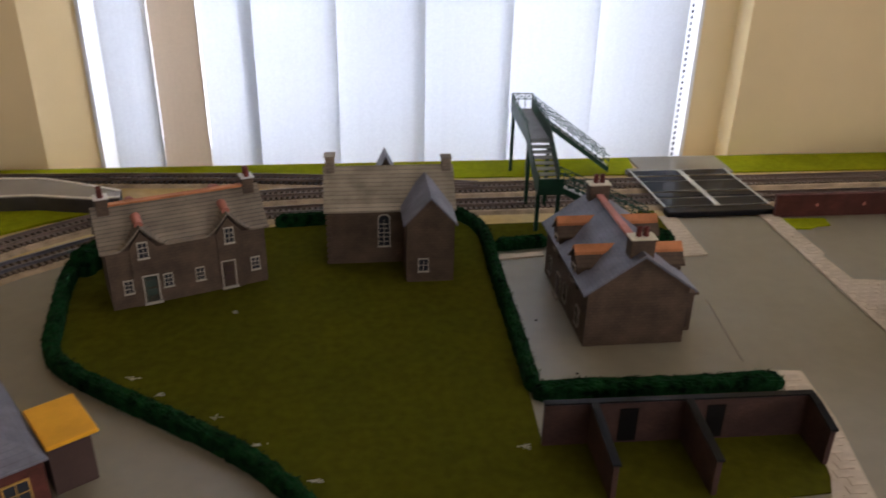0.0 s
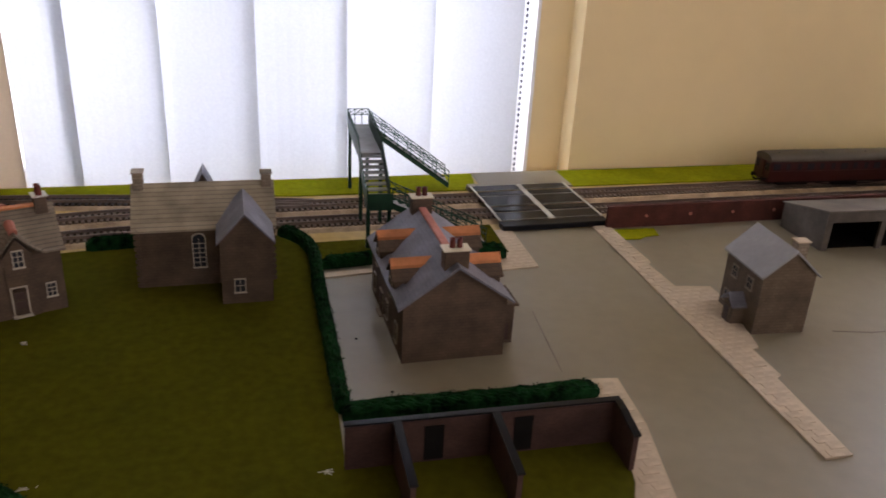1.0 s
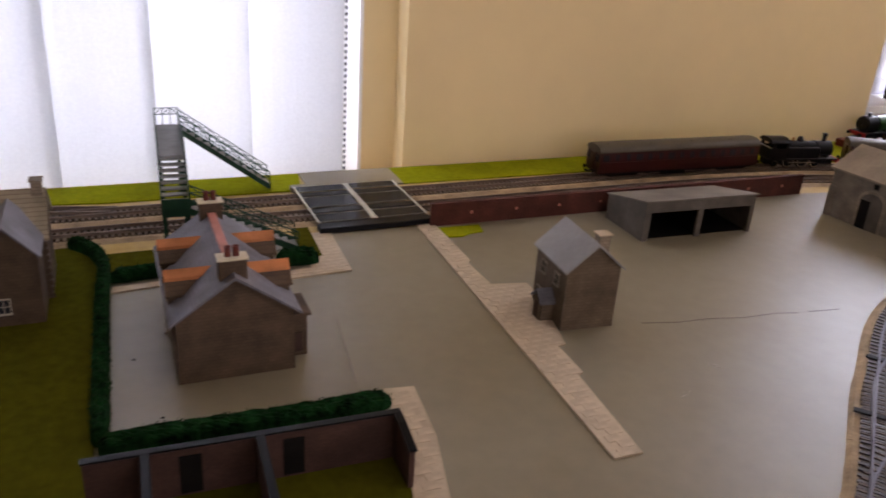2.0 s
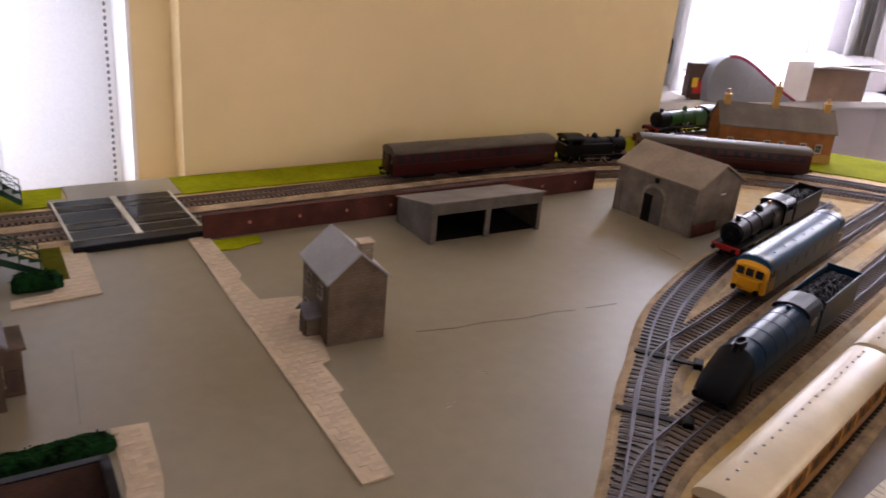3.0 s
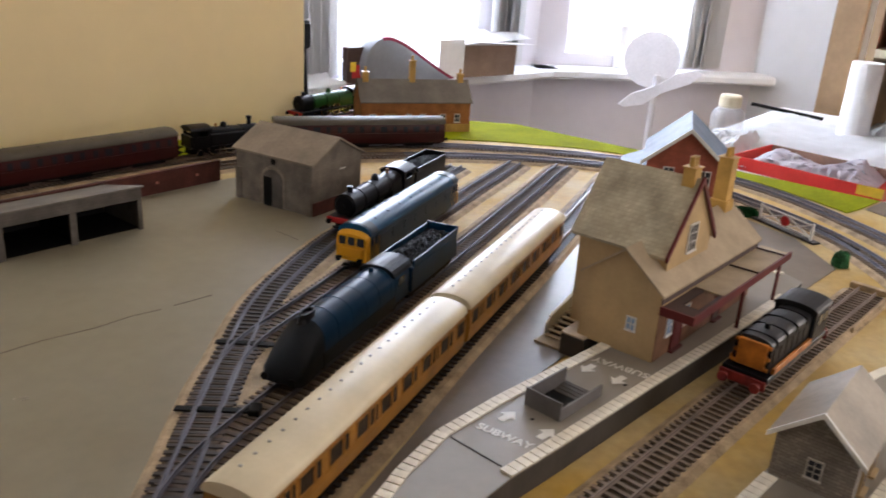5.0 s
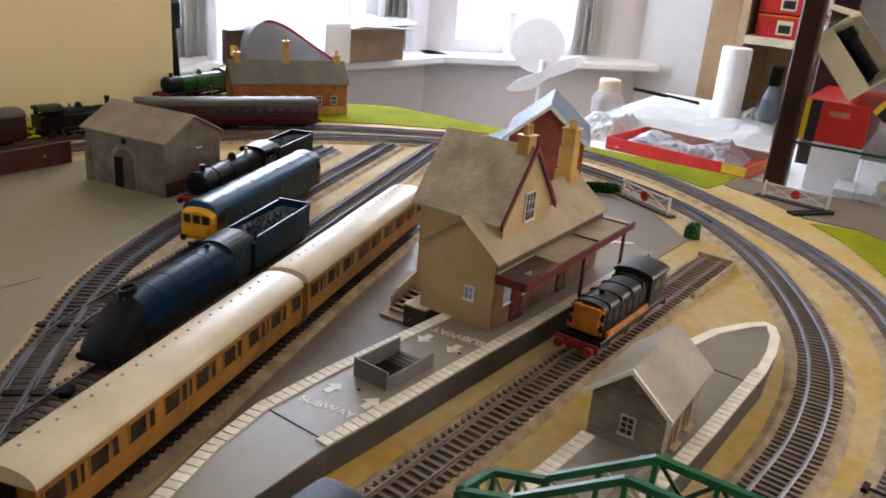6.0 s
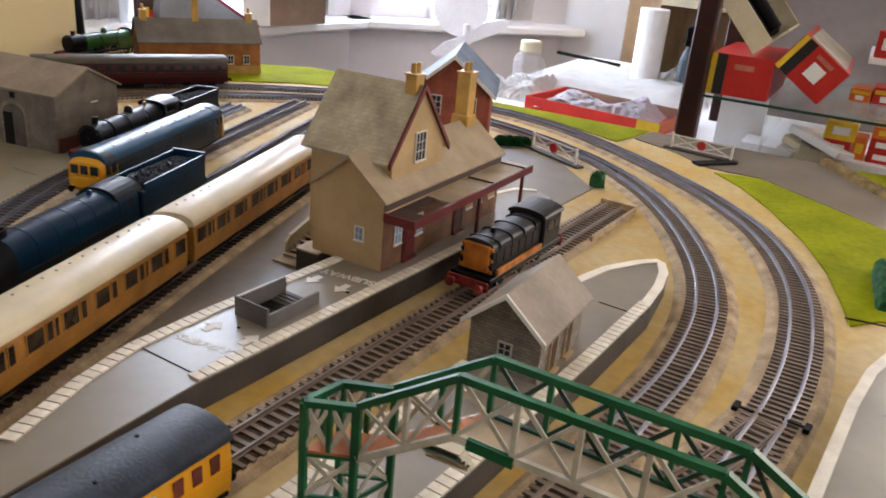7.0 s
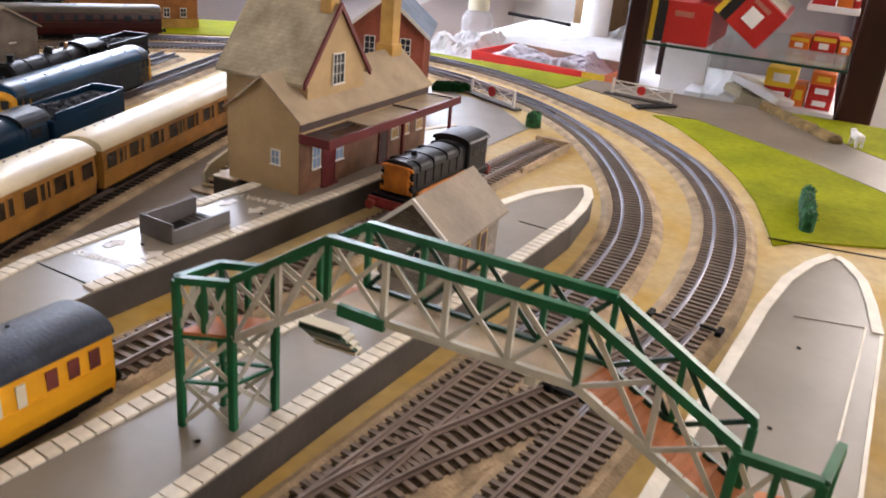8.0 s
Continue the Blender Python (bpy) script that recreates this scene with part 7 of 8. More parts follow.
for k in range(9):
    for (p0, p1), (q0, q1) in (((A0, A1), (B0, B1)), ((C0, C1), (D0, D1))):
        u = (k + 0.5) / 9
        part("tread", beam(p0 + (q0 - p0) * u + Vector((0, 0, 0.0007)), p1 + (q1 - p1) * u + Vector((0, 0, 0.0007)), 0.0028, 0.0010), DECKORANGE, fb)
part("splice_plate", beam((0.5918, -0.048, 0.0932), (0.5918, -0.067, 0.0922), 0.0022, 0.0045), BRIDGEGREEN, fb, "green plate under the deck")
part("cross_girder", beam((0.590, -0.122, 0.0895), (0.612, -0.126, 0.0895), 0.004, 0.003), LATTICE, fb)
flight = part("side_flight", loft([[(x, y, z) for y in (-0.034, -0.014) for z in ((zt - 0.0022, zt) if y < -0.02 else (zt, zt - 0.0022))] for x, zt in ((0.617, 0.0660), (0.634, 0.0500))]), BRIDGEDARK, fb, "dark stair flight down to the platform")
for k in range(4):
    part("step", box(0.618 + k * 0.0037, -0.0345, 0.0648 - k * 0.0049, 0.6245 + k * 0.0037, -0.0135, 0.0660 - k * 0.0049), CARTONCREAM, flight, "cream step")

# dark green footbridge over the loops, beside the blinds
f2 = thing("footbridge", at(-0.0585, 0.0006, 0, -2.5), "dark green footbridge with grey deck and long stair flights", "footbridge")
X0, X1 = 0.131, 0.157
def solid_side(p, q, low, high, mat, nm="side_panel"):
    p, q = Vector(p), Vector(q)
    up0, up1 = Vector((0, 0, low)), Vector((0, 0, high))
    d = (q - p).normalized()
    s = Vector((-d.y, d.x, 0)).normalized() * 0.0006
    part(nm, loft([[a + up0 - s, a + up1 - s, a + up1 + s, a + up0 + s] for a in (p, q)]), mat, f2)
def handrails(p, q, high, mat=BRIDGEDARK, posts=6):
    p, q = Vector(p), Vector(q)
    for z in (high, high * 0.62):
        part("handrail", beam(p + Vector((0, 0, z)), q + Vector((0, 0, z)), 0.0009, 0.0009), mat, f2)
    for i in range(posts + 1):
        a = p + (q - p) * (i / posts)
        part("baluster", beam(a, a + Vector((0, 0, high)), 0.0010, 0.0010), mat, f2)
        if i < posts:
            b = p + (q - p) * ((i + 1) / posts)
            lo, hi = Vector((0, 0, high * 0.62)), Vector((0, 0, high))
            part("lattice_bar", beam(a + lo, b + hi, 0.0007, 0.0007), mat, f2), part("lattice_bar", beam(a + hi, b + lo, 0.0007, 0.0007), mat, f2)
low_l, low_r, hi_l, hi_r = (X0, 0.795, 0.054), (X1, 0.795, 0.054), (X0, 0.862, 0.083), (X1, 0.862, 0.083)
part("landing", box(X0, 0.775, 0.052, X1, 0.797, 0.054), BRIDGEGREY, f2, "grey landing")
part("deck", box(X0, 0.862, 0.0805, X1, 0.985, 0.083), BRIDGEGREY, f2, "grey deck")
for k in range(8):
    y, z = 0.797 + k * 0.0082, 0.0555 + k * 0.0036
    part("tread", box(X0, y, z - 0.001, X1, y + 0.0086, z + 0.0004), BRIDGEGREY, f2)
for x in (X0, X1):
    solid_side((x, 0.795, 0.054), (x, 0.862, 0.083), -0.004, 0.014, BRIDGEDARK)
    solid_side((x, 0.862, 0.083), (x, 0.985, 0.083), -0.004, 0.015, BRIDGEDARK)
    handrails((x, 0.862, 0.083), (x, 0.985, 0.083), 0.0195)
solid_side((X0, 0.775, 0.054), (X0, 0.797, 0.054), -0.006, 0.016, BRIDGEDARK)
solid_side((X0, 0.775, 0.054), (X1, 0.775, 0.054), -0.006, 0.012, BRIDGEDARK)
handrails((X0, 0.985, 0.083), (X1, 0.985, 0.083), 0.0195, posts=3)
for y0, y1, z0, x_end, z_end in ((0.775, 0.797, 0.052, 0.260, 0.004), (0.960, 0.985, 0.081, 0.258, 0.008)):
    for y in (y0, y1):
        solid_side((X1, y, z0), (x_end, y, z_end), -0.003, 0.004, BRIDGEDARK, "stringer")
        handrails((X1, y, z0), (x_end, y, z_end), 0.020)
    n = 12
    for k in range(n):
        u = (k + 0.5) / n
        x, z = X1 + (x_end - X1) * u, z0 + (z_end - z0) * u
        part("tread", box(x - 0.0042, y0, z - 0.0006, x + 0.0042, y1, z + 0.0006), BRIDGEGREY, f2)
for x, y, top in ((0.133, 0.785, 0.052), (0.155, 0.785, 0.052), (0.133, 0.855, 0.076), (0.155, 0.855, 0.076), (0.133, 0.978, 0.081), (0.155, 0.978, 0.081)):
    part("post", box(x - 0.002, y - 0.002, 0.0012, x + 0.002, y + 0.002, top, 0.0003), BRIDGEDARK, f2)

# ---------------------------------------------------------------- things in the room beyond the board
tb = thing("side_table", at(0, 0, 0), "pale wooden side table beyond the board", "table")
part("tabletop", box(1.70, -0.02, -0.075, 2.62, 0.56, -0.045, 0.003), WHITEWALL, tb, "white tabletop")
for x, y in ((1.74, 0.03), (2.57, 0.03), (1.74, 0.51), (2.57, 0.51)):
    part("leg", box(x - 0.025, y - 0.025, FLOOR_Z, x + 0.025, y + 0.025, -0.075, 0.003), PINE, tb)


def crumpled(name, x0, y0, x1, y1, z, rise, label, mat=PAPER, cells=52, seed=0.0, category="paper"):
    bm = bmesh.new()
    def height(u, v):
        edge = min(1.0, 6 * min(u, 1 - u, v, 1 - v))
        return z + 0.002 + rise * edge * (0.55 + 0.6 * noise.noise(Vector((u * 3 + seed, v * 3, 0))) + 0.30 * abs(noise.noise(Vector((u * 7, v * 7 + seed, 1)))) + 0.07 * abs(noise.noise(Vector((u * 19 + v * 9, v * 6 + seed, 2)))))
    g = [[bm.verts.new((x0 + (x1 - x0) * i / cells + 0.01 * noise.noise(Vector((j * 0.5, seed, i * 0.3))), y0 + (y1 - y0) * j / cells, height(i / cells, j / cells))) for j in range(cells + 1)] for i in range(cells + 1)]
    for i in range(cells):
        for j in range(cells):
            bm.faces.new((g[i][j], g[i + 1][j], g[i + 1][j + 1], g[i][j + 1]))
    bmesh.ops.solidify(bm, geom=list(bm.faces), thickness=0.0012)
    return tagged(mesh_object(name, bm, mat, True), label, category)


crumpled("paper_sheet", 1.955, 0.13, 2.50, 0.545, -0.045, 0.024, "wide white wrapping paper spread on the table", seed=1.0)
crumpled("paper_sheet", 1.85, 0.42, 2.06, 0.548, -0.045, 0.034, "loose white paper sheets on the table", seed=4.0)
crumpled("plastic_bag", 2.28, 0.12, 2.52, 0.30, -0.045, 0.055, "translucent white plastic bag lying on the table", PAPER, seed=7.0, category="bag")

tr = thing("red_tray", at(1.808, 0.410, -0.045, -98), "long open red box holding a crinkled plastic bag", "box")
part("tray_floor", box(0.0, 0.0, 0.0, 0.262, 0.16, 0.003), TRAYRED, tr)
for x0, y0, x1, y1 in ((0.0, -0.004, 0.262, 0.0), (0.0, 0.16, 0.262, 0.164), (-0.004, -0.004, 0.0, 0.164), (0.262, -0.004, 0.266, 0.164)):
    part("tray_side", box(x0, y0, 0.0, x1, y1, 0.024, 0.0006), TRAYRED if y1 < 0.162 or y0 < 0.0 else CARTON, tr)
part("tray_corner", box(0.225, -0.0055, 0.008, 0.2675, -0.0042, 0.0245), BOXYELLOW, tr, "yellow printed corner"), part("tray_corner", box(0.2662, -0.0042, 0.006, 0.2675, 0.150, 0.0245), BOXORANGE, tr, "orange printed end")
crumpled("plastic_bag", 1.800, 0.168, 1.930, 0.395, -0.040, 0.030, "crinkled lilac plastic bag lying in the red box", BAGLILAC, seed=3.0, category="bag")
rl = thing("lying_rail", at(2.440, 0.500, -0.030, 72), "dark length of track lying on the paper", "rail")
part("rail", box(-0.10, -0.005, 0, 0.10, 0.005, 0.008, 0.001), UNDER, rl)

dl = thing("floor_lamp", at(2.36, 0.84, -0.045), "white disc-headed magnifier lamp on a tall stand", "lamp")
part("lamp_head", turned(tube((0, 0, -0.004), (0, 0, 0.004), 0.072, seg=40), pose(0, 0, 0.108, 0, 0, 0) @ look((0, 0, 0), (-1.0, -0.45, 0.08))), LAMPWHITE, dl)
part("lamp_stem", tube((0.0, -0.02, FLOOR_Z + 0.055), (0.0, -0.02, 0.07), 0.011, 0.008, 12), LAMPWHITE, dl)
part("lamp_base", spin_profile([(0.12, 0.0), (0.12, 0.010), (0.04, 0.020), (0.011, 0.026)], 24, at=(0, -0.02, FLOOR_Z + 0.045)), LAMPWHITE, dl)
for a in (152, -28):
    pts = [(0.0, -0.010), (0.045, -0.018), (0.085, -0.008), (0.095, 0.004), (0.06, 0.014), (0.0, 0.010)]
    blade = turned(prism(pts, -0.003, 0.003), look((0, 0, 0), (-1.0, -0.45, 0.0)) @ pose(0, 0, 0, 0, 0, a))
    part("lamp_arm", turned(blade, pose(0.0, -0.035, 0.036) @ Matrix.Scale(1.2, 4)), LAMPWHITE, dl)
bt = thing("bottle", at(2.10, 0.53, -0.045), "clear plastic bottle with pale wooden cap", "bottle")
part("bottle_body", spin_profile([(0.034, 0.0), (0.036, 0.004), (0.036, 0.045), (0.030, 0.056), (0.016, 0.064)], 24), CLEARPLASTIC, bt, smooth=True)
part("bottle_cap", spin_profile([(0.023, 0.062), (0.024, 0.066), (0.024, 0.084), (0.021, 0.088)], 24), CARTONCREAM, bt)
kt = thing("paper_roll", at(2.281, 0.309, -0.045), "white kitchen paper roll standing on the table", "paper roll")
part("roll", spin_profile([(0.012, 0.0), (0.032, 0.0), (0.033, 0.003), (0.033, 0.172), (0.032, 0.175), (0.014, 0.175), (0.012, 0.171)], 32), PAPER, kt, smooth=False)
sp = thing("spray_pack", at(2.318, 0.222, -0.045), "pale blue pouch with black cap behind the paper roll", "bottle")
part("pouch", loft([[(0.030 * math.cos(t) * k, 0.020 * math.sin(t) * k, z) for t in (2 * math.pi * i / 14 for i in range(14))] for k, z in ((0.9, 0.0), (1.1, 0.02), (1.0, 0.07), (0.5, 0.10))]), ROOFBLUE, sp)
part("cap", box(-0.018, -0.014, 0.10, 0.018, 0.014, 0.145, 0.004), BLACK, sp)

# bookcase with red model boxes
bk = thing("bookcase", at(2.66, 0.335, 0, 180), "pale wooden bookcase holding red model boxes", "shelf")
part("side_panel", box(0.0, 0.0, FLOOR_Z, 0.30, 0.018, 1.0), PINE, bk), part("side_panel", box(0.0, 0.60, FLOOR_Z, 0.30, 0.618, 1.0), PINE, bk)
part("back_panel", box(-0.012, 0.0, FLOOR_Z, 0.0, 0.618, 1.0), PINE, bk)
for z in (-0.10, 0.135, 0.45, 0.75):
    part("shelf_board", box(0.0, 0.018, z, 0.30, 0.60, z + 0.018), CARTONCREAM, bk)
for row in range(3):
    for col in range(4):
        y = 0.300 - col * 0.098
        b = thing("model_box", at(2.375, y, 0.1535 + row * 0.054), "red model box with a dark picture window", "box", "red boxes on the bookcase")
        part("carton", box(0.0, -0.093, 0.0, 0.26, 0.0, 0.051, 0.0008), BOXRED, b)
        part("picture", box(-0.0008, -0.080, 0.008, 0.0, -0.045, 0.040), CARTONCREAM, b)
        part("picture_shape", box(-0.0014, -0.076, 0.012, -0.0008, -0.050, 0.030), BOXBLACK, b)
        part("band", box(-0.0008, -0.093, 0.0465, 0.0, 0.0, 0.051), BOXORANGE, b)

# things on the bay's sill
hl = thing("model_hull", at(1.76, 1.262, -0.008, -9.5), "grey upturned model ship's hull with crimson stripe on the sill", "model ship")
out = [(-0.055, 0.0), (-0.062, 0.045), (-0.050, 0.085), (-0.022, 0.108), (0.012, 0.112), (0.060, 0.095), (0.120, 0.062), (0.190, 0.022), (0.235, 0.0)]
out = [(q.x, max(0.0, q.y)) for q in curve_points(out, 0.008)]
def hull_ring(y, k):
    return [(0.03 + (x - 0.03) * k, y, z * k) for x, z in out]
part("hull_body", loft([hull_ring(-0.030, 0.80), hull_ring(-0.022, 0.95), hull_ring(0.0, 1.0), hull_ring(0.022, 0.95), hull_ring(0.030, 0.80)]), HULLGREY, hl, smooth=True)
bm = bmesh.new()
strip = out[next(i for i, q in enumerate(out) if q[0] > -0.012 and q[1] > 0.09):]
for (xa, za), (xb, zb) in zip(strip, strip[1:]):
    d = Vector((xb - xa, zb - za)).normalized()
    nx, nz = -d.y, d.x
    edge = [(xa + nx * 0.002, za + nz * 0.002), (xb + nx * 0.002, zb + nz * 0.002), (xb - nx * 0.017, zb - nz * 0.017), (xa - nx * 0.017, za - nz * 0.017)]
    vs = [bm.verts.new((0.03 + (x - 0.03) * 0.955, y, max(0.0, z * 0.955))) for y in (-0.0245, 0.0245) for x, z in edge]
    for f in ((0, 1, 2, 3), (7, 6, 5, 4), (0, 4, 5, 1), (1, 5, 6, 2), (2, 6, 7, 3), (3, 7, 4, 0)):
        bm.faces.new([vs[i] for i in f])
part("stripe", bm, HULLRED, hl, "crimson band")
bx = thing("carton_box", at(1.93, 1.215, -0.008, -12), "open brown carton with white side and loose paper", "box")
part("carton", box(0.085, 0.0, 0.0, 0.27, 0.085, 0.082, 0.001), CARTON, bx)
part("carton_end", box(0.0, -0.002, 0.0, 0.083, 0.083, 0.098, 0.001), PAPER, bx, "white panel")
part("flap", loft([[(0.085, 0.0, 0.082), (0.27, 0.0, 0.082), (0.27, 0.0, 0.0832), (0.085, 0.0, 0.0832)], [(0.085, -0.05, 0.095), (0.29, -0.06, 0.085), (0.29, -0.06, 0.0862), (0.085, -0.05, 0.0962)]]), PAPER, bx, "white paper flap")
ps = crumpled("paper_sheet", 2.02, 1.19, 2.32, 1.31, 0.076, 0.022, "curled white sheet on top of the carton", seed=11.0, cells=14)
pb = thing("printed_packet", at(1.665, 1.275, -0.008, -10), "small dark packet printed red and yellow", "packet")
part("packet", box(0.0, 0.0, 0.0, 0.052, 0.02, 0.085, 0.001), BROWNDOOR, pb)
part("print", box(0.014, -0.0008, 0.015, 0.042, 0.0, 0.045), BOXRED, pb), part("print", box(0.008, -0.0012, 0.030, 0.024, -0.0008, 0.052), BOXYELLOW, pb)
crumpled("paper_sheet", 1.50, 1.27, 1.67, 1.36, -0.006, 0.022, "white crumpled tissue on the sill", seed=15.0, cells=12)
cy = thing("white_tube", at(2.64, 1.065, -0.008), "white cylindrical tub on the sill", "tube")
part("tub", spin_profile([(0.022, 0.0), (0.023, 0.003), (0.023, 0.125), (0.021, 0.128)], 24), LAMPWHITE, cy)
ph = thing("tripod", at(1.335, 1.09, -0.04), "folded dark tripod standing behind the wall's end", "tripod")
for k, (dx, dy) in enumerate(((0.0, 0.0), (0.016, 0.012), (0.024, -0.006))):
    part("leg", tube((0.01 + dx * 2.2, dy * 2, -0.60), (0.01 + dx * 0.4, dy * 0.4, 0.16), 0.006, 0.007, 10), STEEL if k == 1 else BLACK, ph)
part("head", box(-0.006, -0.014, 0.155, 0.034, 0.014, 0.205, 0.005), BLACK, ph)

# ---------------------------------------------------------------- display cabinet beside the curve
cb = thing("display_cabinet", at(1.628, 0.105, 0), "dark red-brown wooden display cabinet with glass shelves", "cabinet")
part("post", box(0.0, -0.041, FLOOR_Z, 0.030, -0.010, 1.2, 0.003), DARKWOOD, cb), part("post", box(0.0, -0.372, FLOOR_Z, 0.030, -0.326, 1.2, 0.003), DARKWOOD, cb)
part("rear_post", box(0.38, -0.046, FLOOR_Z, 0.41, 0.0, 1.2, 0.003), DARKWOOD, cb), part("rear_post", box(0.38, -0.372, FLOOR_Z, 0.41, -0.326, 1.2, 0.003), DARKWOOD, cb)
part("back", box(0.395, -0.326, FLOOR_Z, 0.40, -0.046, 1.2), CABINETBACK, cb)
part("top", box(-0.01, -0.385, 1.2, 0.42, 0.012, 1.23, 0.004), DARKWOOD, cb)
part("plinth", box(0.002, -0.33, FLOOR_Z, 0.41, -0.042, -0.075, 0.003), DARKWOOD, cb)
part("glass_shelf", box(0.004, -0.330, 0.0600, 0.38, -0.040, 0.0645, 0.0006), GLASSGREEN, cb, "green-edged glass shelf")
part("glass_shelf", box(0.004, -0.330, 0.2300, 0.38, -0.040, 0.2345, 0.0006), GLASSGREEN, cb, "green-edged glass shelf")
part("glass_edge", box(0.0030, -0.330, 0.0600, 0.0040, -0.040, 0.0640), BRIDGEDARK, cb, "dark green front edge of the glass")
part("white_shelf", box(0.10, -0.326, -0.028, 0.38, -0.10, -0.016, 0.001), LAMPWHITE, cb, "white shelf board")
part("white_shelf", box(0.172, -0.326, 0.124, 0.38, -0.250, 0.134, 0.001), LAMPWHITE, cb, "white shelf board")
part("glass_divider", box(0.05, -0.136, -0.075, 0.34, -0.1335, 0.0598), GLASSGREEN, cb)


def model_carton(m, w, d, h, label, band=True):
    """A red model box: black and yellow band at one end, white label on its face."""
    b = thing("model_box", m, label, "box", "boxes in the cabinet")
    part("carton", box(0.0, -w, 0.0, d, 0.0, h, 0.001), BOXRED, b)
    if band:
        part("black_band", box(-0.0008, -0.024, 0.0005, 0.0, -0.009, h - 0.0005), BOXBLACK, b, "black band")
        part("yellow_band", box(-0.0008, -0.009, 0.0005, 0.0, -0.001, h - 0.0005), BOXYELLOW, b, "yellow band")
    return b


b1 = model_carton(at(1.648, 0.064, 0.0647, -1), 0.090, 0.20, 0.061, "red model box with black and yellow end band")
part("faded_print", box(-0.0010, -0.064, 0.040, -0.0002, -0.036, 0.048), RIDGEPINK, b1, "faded pale printing")
b2 = model_carton(pose(1.648, -0.025, 0.1205, 35, 0, 0), 0.084, 0.20, 0.059, "red model box leaning at an angle with white label")
part("clear_window", box(0.010, -0.076, 0.0588, 0.190, -0.008, 0.0602, 0.0004), FRAMEDULL, b2, "scuffed clear window with pale packing behind")
part("label", box(-0.0012, -0.060, 0.017, -0.0008, -0.037, 0.040), PAPER, b2, "white square label")
part("faded_print", box(-0.0012, -0.062, 0.045, -0.0008, -0.034, 0.051), RIDGEPINK, b2, "faded pale printing")
b3 = thing("open_carton", pose(1.650, 0.077, 0.207, 48, 0, 0), "cream open carton with dark stock inside, lying tilted", "box", "boxes in the cabinet")
part("front", box(0.0, -0.104, 0.0, 0.003, 0.0, 0.032, 0.0005), CARTONCREAM, b3), part("back", box(0.147, -0.104, 0.0, 0.150, 0.0, 0.058, 0.0005), CARTONCREAM, b3)
part("side", box(0.003, -0.104, 0.0, 0.147, -0.101, 0.058), CARTONCREAM, b3), part("side", box(0.003, -0.003, 0.0, 0.147, 0.0, 0.058), CARTONCREAM, b3)
part("bottom", box(0.003, -0.101, 0.0, 0.147, -0.003, 0.003), CARTONCREAM, b3)
part("flap", loft([[(x, 0.0, 0.058), (x, 0.001, 0.0595), (x, 0.040, 0.030), (x, 0.040, 0.0285)] for x in (0.003, 0.147)]), CARTONCREAM, b3, "bent cream flap")
part("dark_model", box(0.008, -0.096, 0.004, 0.142, -0.008, 0.034, 0.006), UNDER, b3, "dark model inside the carton")
part("dark_model", tube((0.020, -0.090, 0.042), (0.020, -0.030, 0.042), 0.010, seg=14), BLACK, b3), part("dark_model", box(0.010, -0.030, 0.034, 0.045, -0.012, 0.054, 0.002), BLACK, b3)
SHELF_BOXES = ((-0.113, -0.0158, 0.040, 0.025, BOXRED), (-0.112, 0.0094, 0.045, 0.028, BOXYELLOW), (-0.155, -0.0158, 0.020, 0.034, BOXORANGE), (-0.178, -0.0158, 0.036, 0.018, BOXRED), (-0.178, 0.0024, 0.036, 0.019, BOXRED),
               (-0.178, 0.0216, 0.034, 0.018, BOXORANGE))
for y, z, w, tall, mat in SHELF_BOXES:
    b = thing("small_box", at(1.748, y, z, -2), "small bright printed model box on the white shelf", "box", "small boxes on the shelf")
    part("carton", box(0, -w, 0, 0.05, 0, tall, 0.0006), mat, b)
    part("label", box(-0.0008, -w * 0.8, tall * 0.3, 0, -w * 0.25, tall * 0.75), PAPER if mat is not BOXORANGE else BOXYELLOW, b)
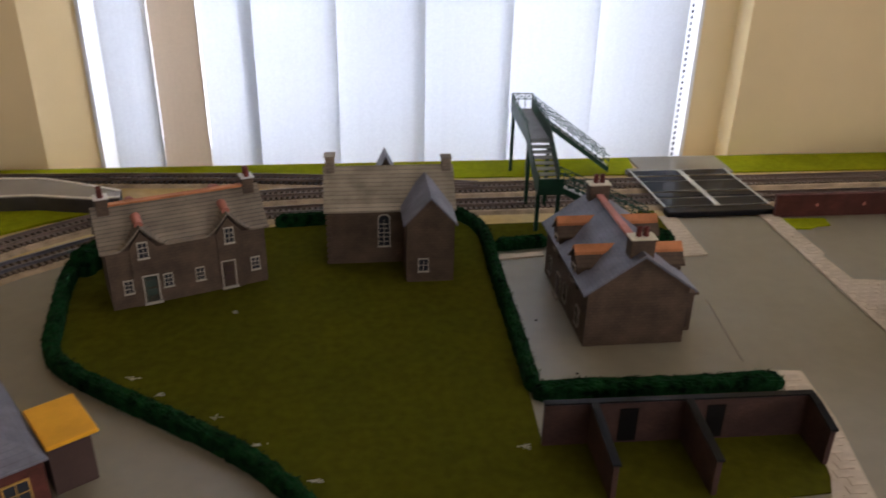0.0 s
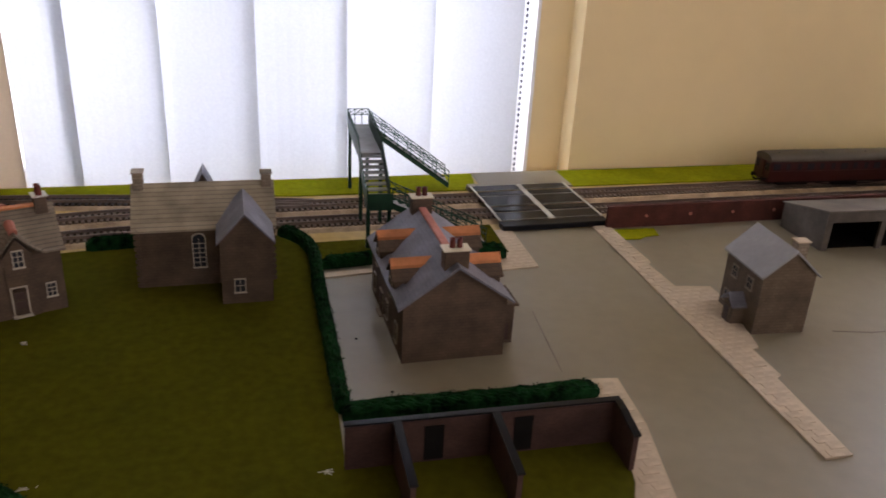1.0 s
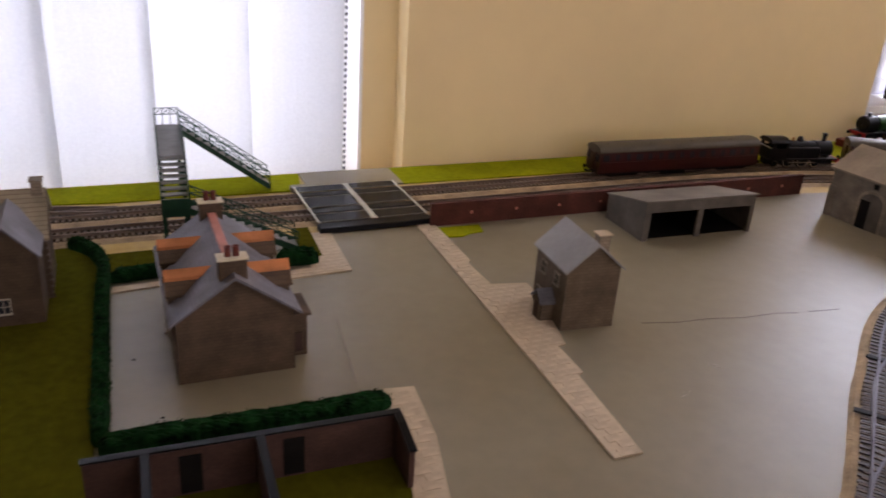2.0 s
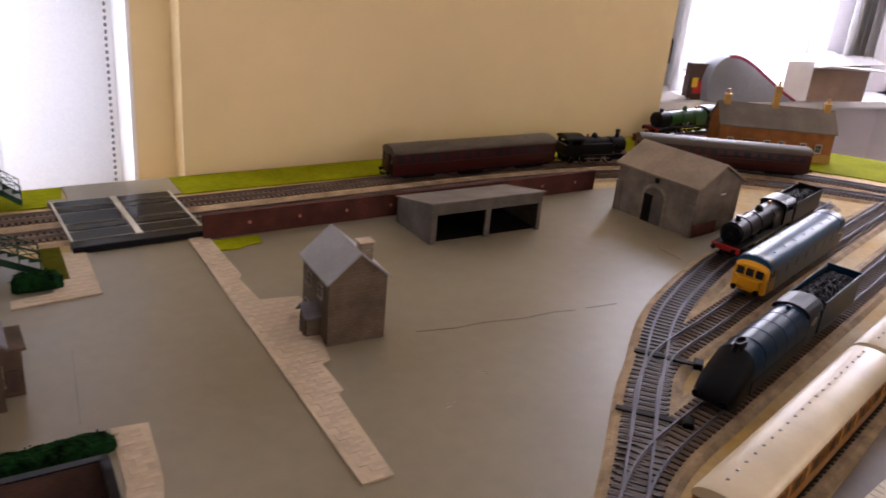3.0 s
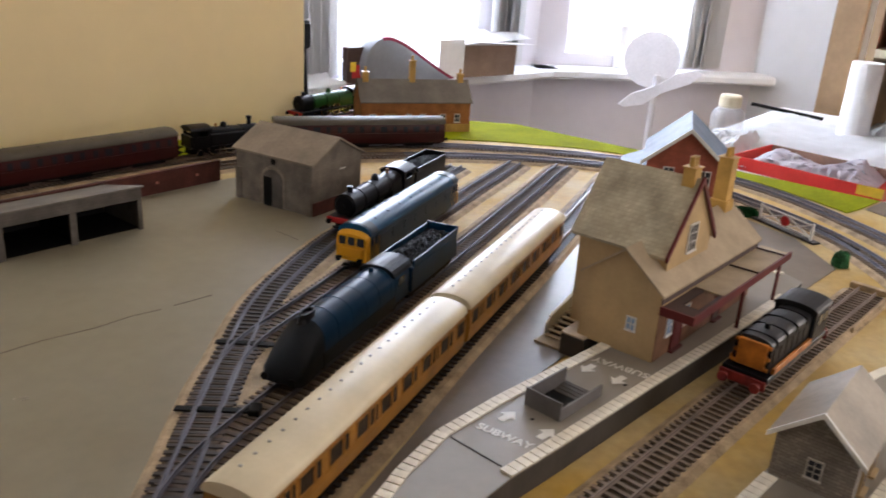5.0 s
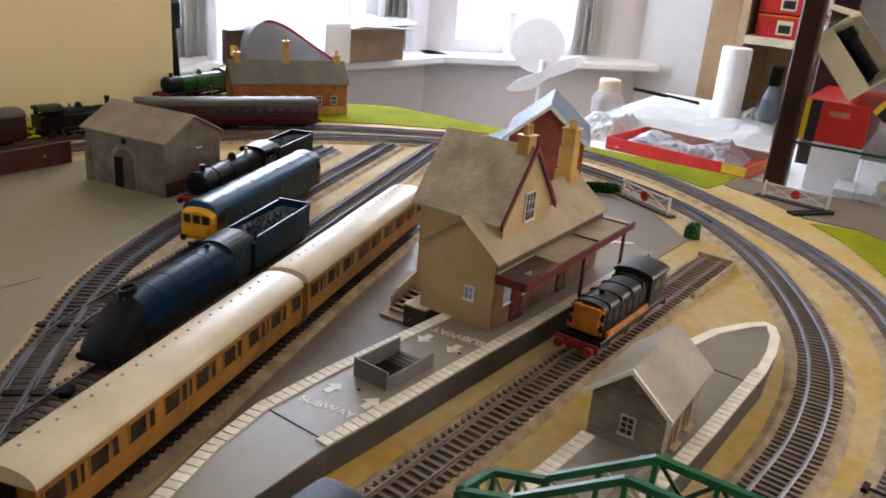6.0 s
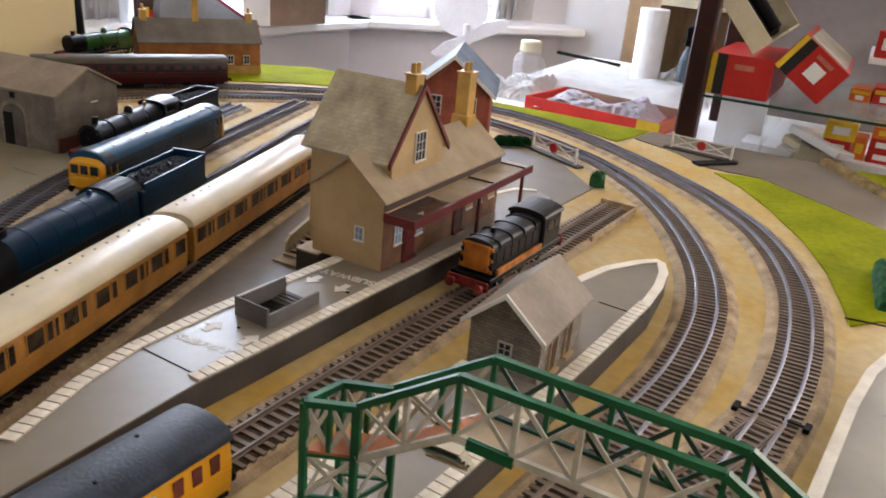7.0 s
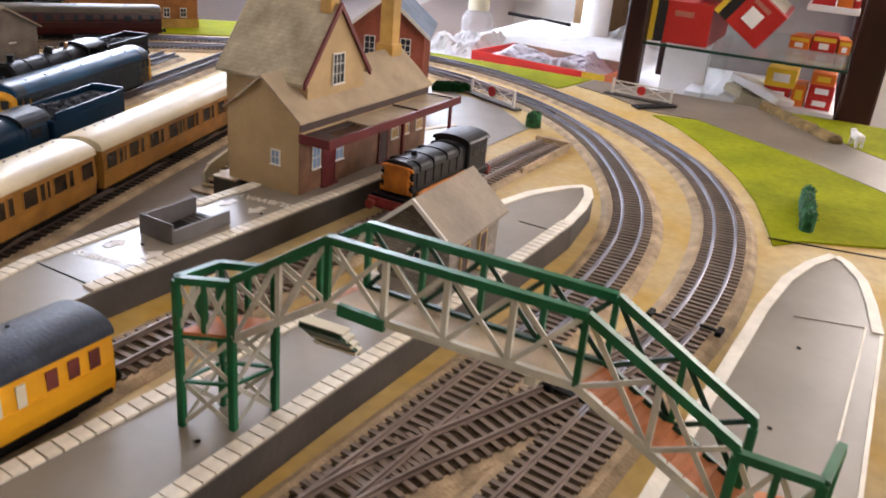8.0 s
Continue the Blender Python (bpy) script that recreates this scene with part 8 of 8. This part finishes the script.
for y, w, tall, mat in ((-0.150, 0.034, 0.040, BOXRED), (-0.186, 0.022, 0.050, BOXORANGE), (-0.209, 0.010, 0.038, BOXRED)):
    b = thing("small_box", at(1.805, y, 0.1342, 0), "red printed model box on the upper white shelf", "box", "small boxes on the shelf")
    part("carton", box(0, -w, 0, 0.05, 0, tall, 0.0006), mat, b)
    part("label", box(-0.0008, -w * 0.8, tall * 0.3, 0, -w * 0.25, tall * 0.75), PAPER, b)
for k, (y, w, tall, mat) in enumerate(((-0.132, 0.030, 0.020, BOXORANGE), (-0.165, 0.036, 0.026, BOXRED), (-0.204, 0.018, 0.022, BOXORANGE))):
    b = thing("small_box", at(1.80, y, 0.0647, -8 + 7 * k), "printed orange and red model packet on the glass shelf", "box", "small boxes on the shelf")
    part("carton", box(0, -w, 0, 0.06, 0, tall, 0.0006), mat, b)
    part("band", box(-0.0008, -w * 0.95, tall * 0.6, 0, -w * 0.05, tall * 0.85), BOXYELLOW, b, "yellow band")
    part("label", box(-0.0008, -w * 0.7, tall * 0.15, 0, -w * 0.3, tall * 0.5), PAPER, b)
wp = thing("card_sheet", at(1.80, 0.058, -0.075), "white card sheet leaning inside the cabinet", "card")
part("sheet", box(0.0, -0.075, 0.0, 0.006, 0.0, 0.135), PAPER, wp)
for k in range(6):
    st = thing("packing_piece", pose(1.70 + 0.010 * k, -0.028 - 0.006 * k, -0.070 + 0.016 * k, 26 - 6 * (k % 3), 8 * (k % 3) - 6, 18 - 9 * k), "white folded packing card in the cabinet", "packing card", "packing cards")
    part("card", box(0.0, -0.095, 0.0, 0.10, 0.0, 0.013, 0.002), PAPER if k % 2 else CARTONCREAM, st)
bgp = crumpled("plastic_bag", 1.70, -0.150, 1.82, -0.070, -0.030, 0.034, "crumpled cream packing paper in the cabinet", CARTONCREAM, seed=21.0, cells=12, category="bag")
bb = thing("blue_bag", at(1.66, -0.085, -0.075), "blue plastic bag low in the cabinet", "bag")
part("bag", spin_profile([(0.010, 0.0), (0.030, 0.006), (0.034, 0.022), (0.024, 0.038), (0.006, 0.044)], 12), BLUEPLASTIC, bb)
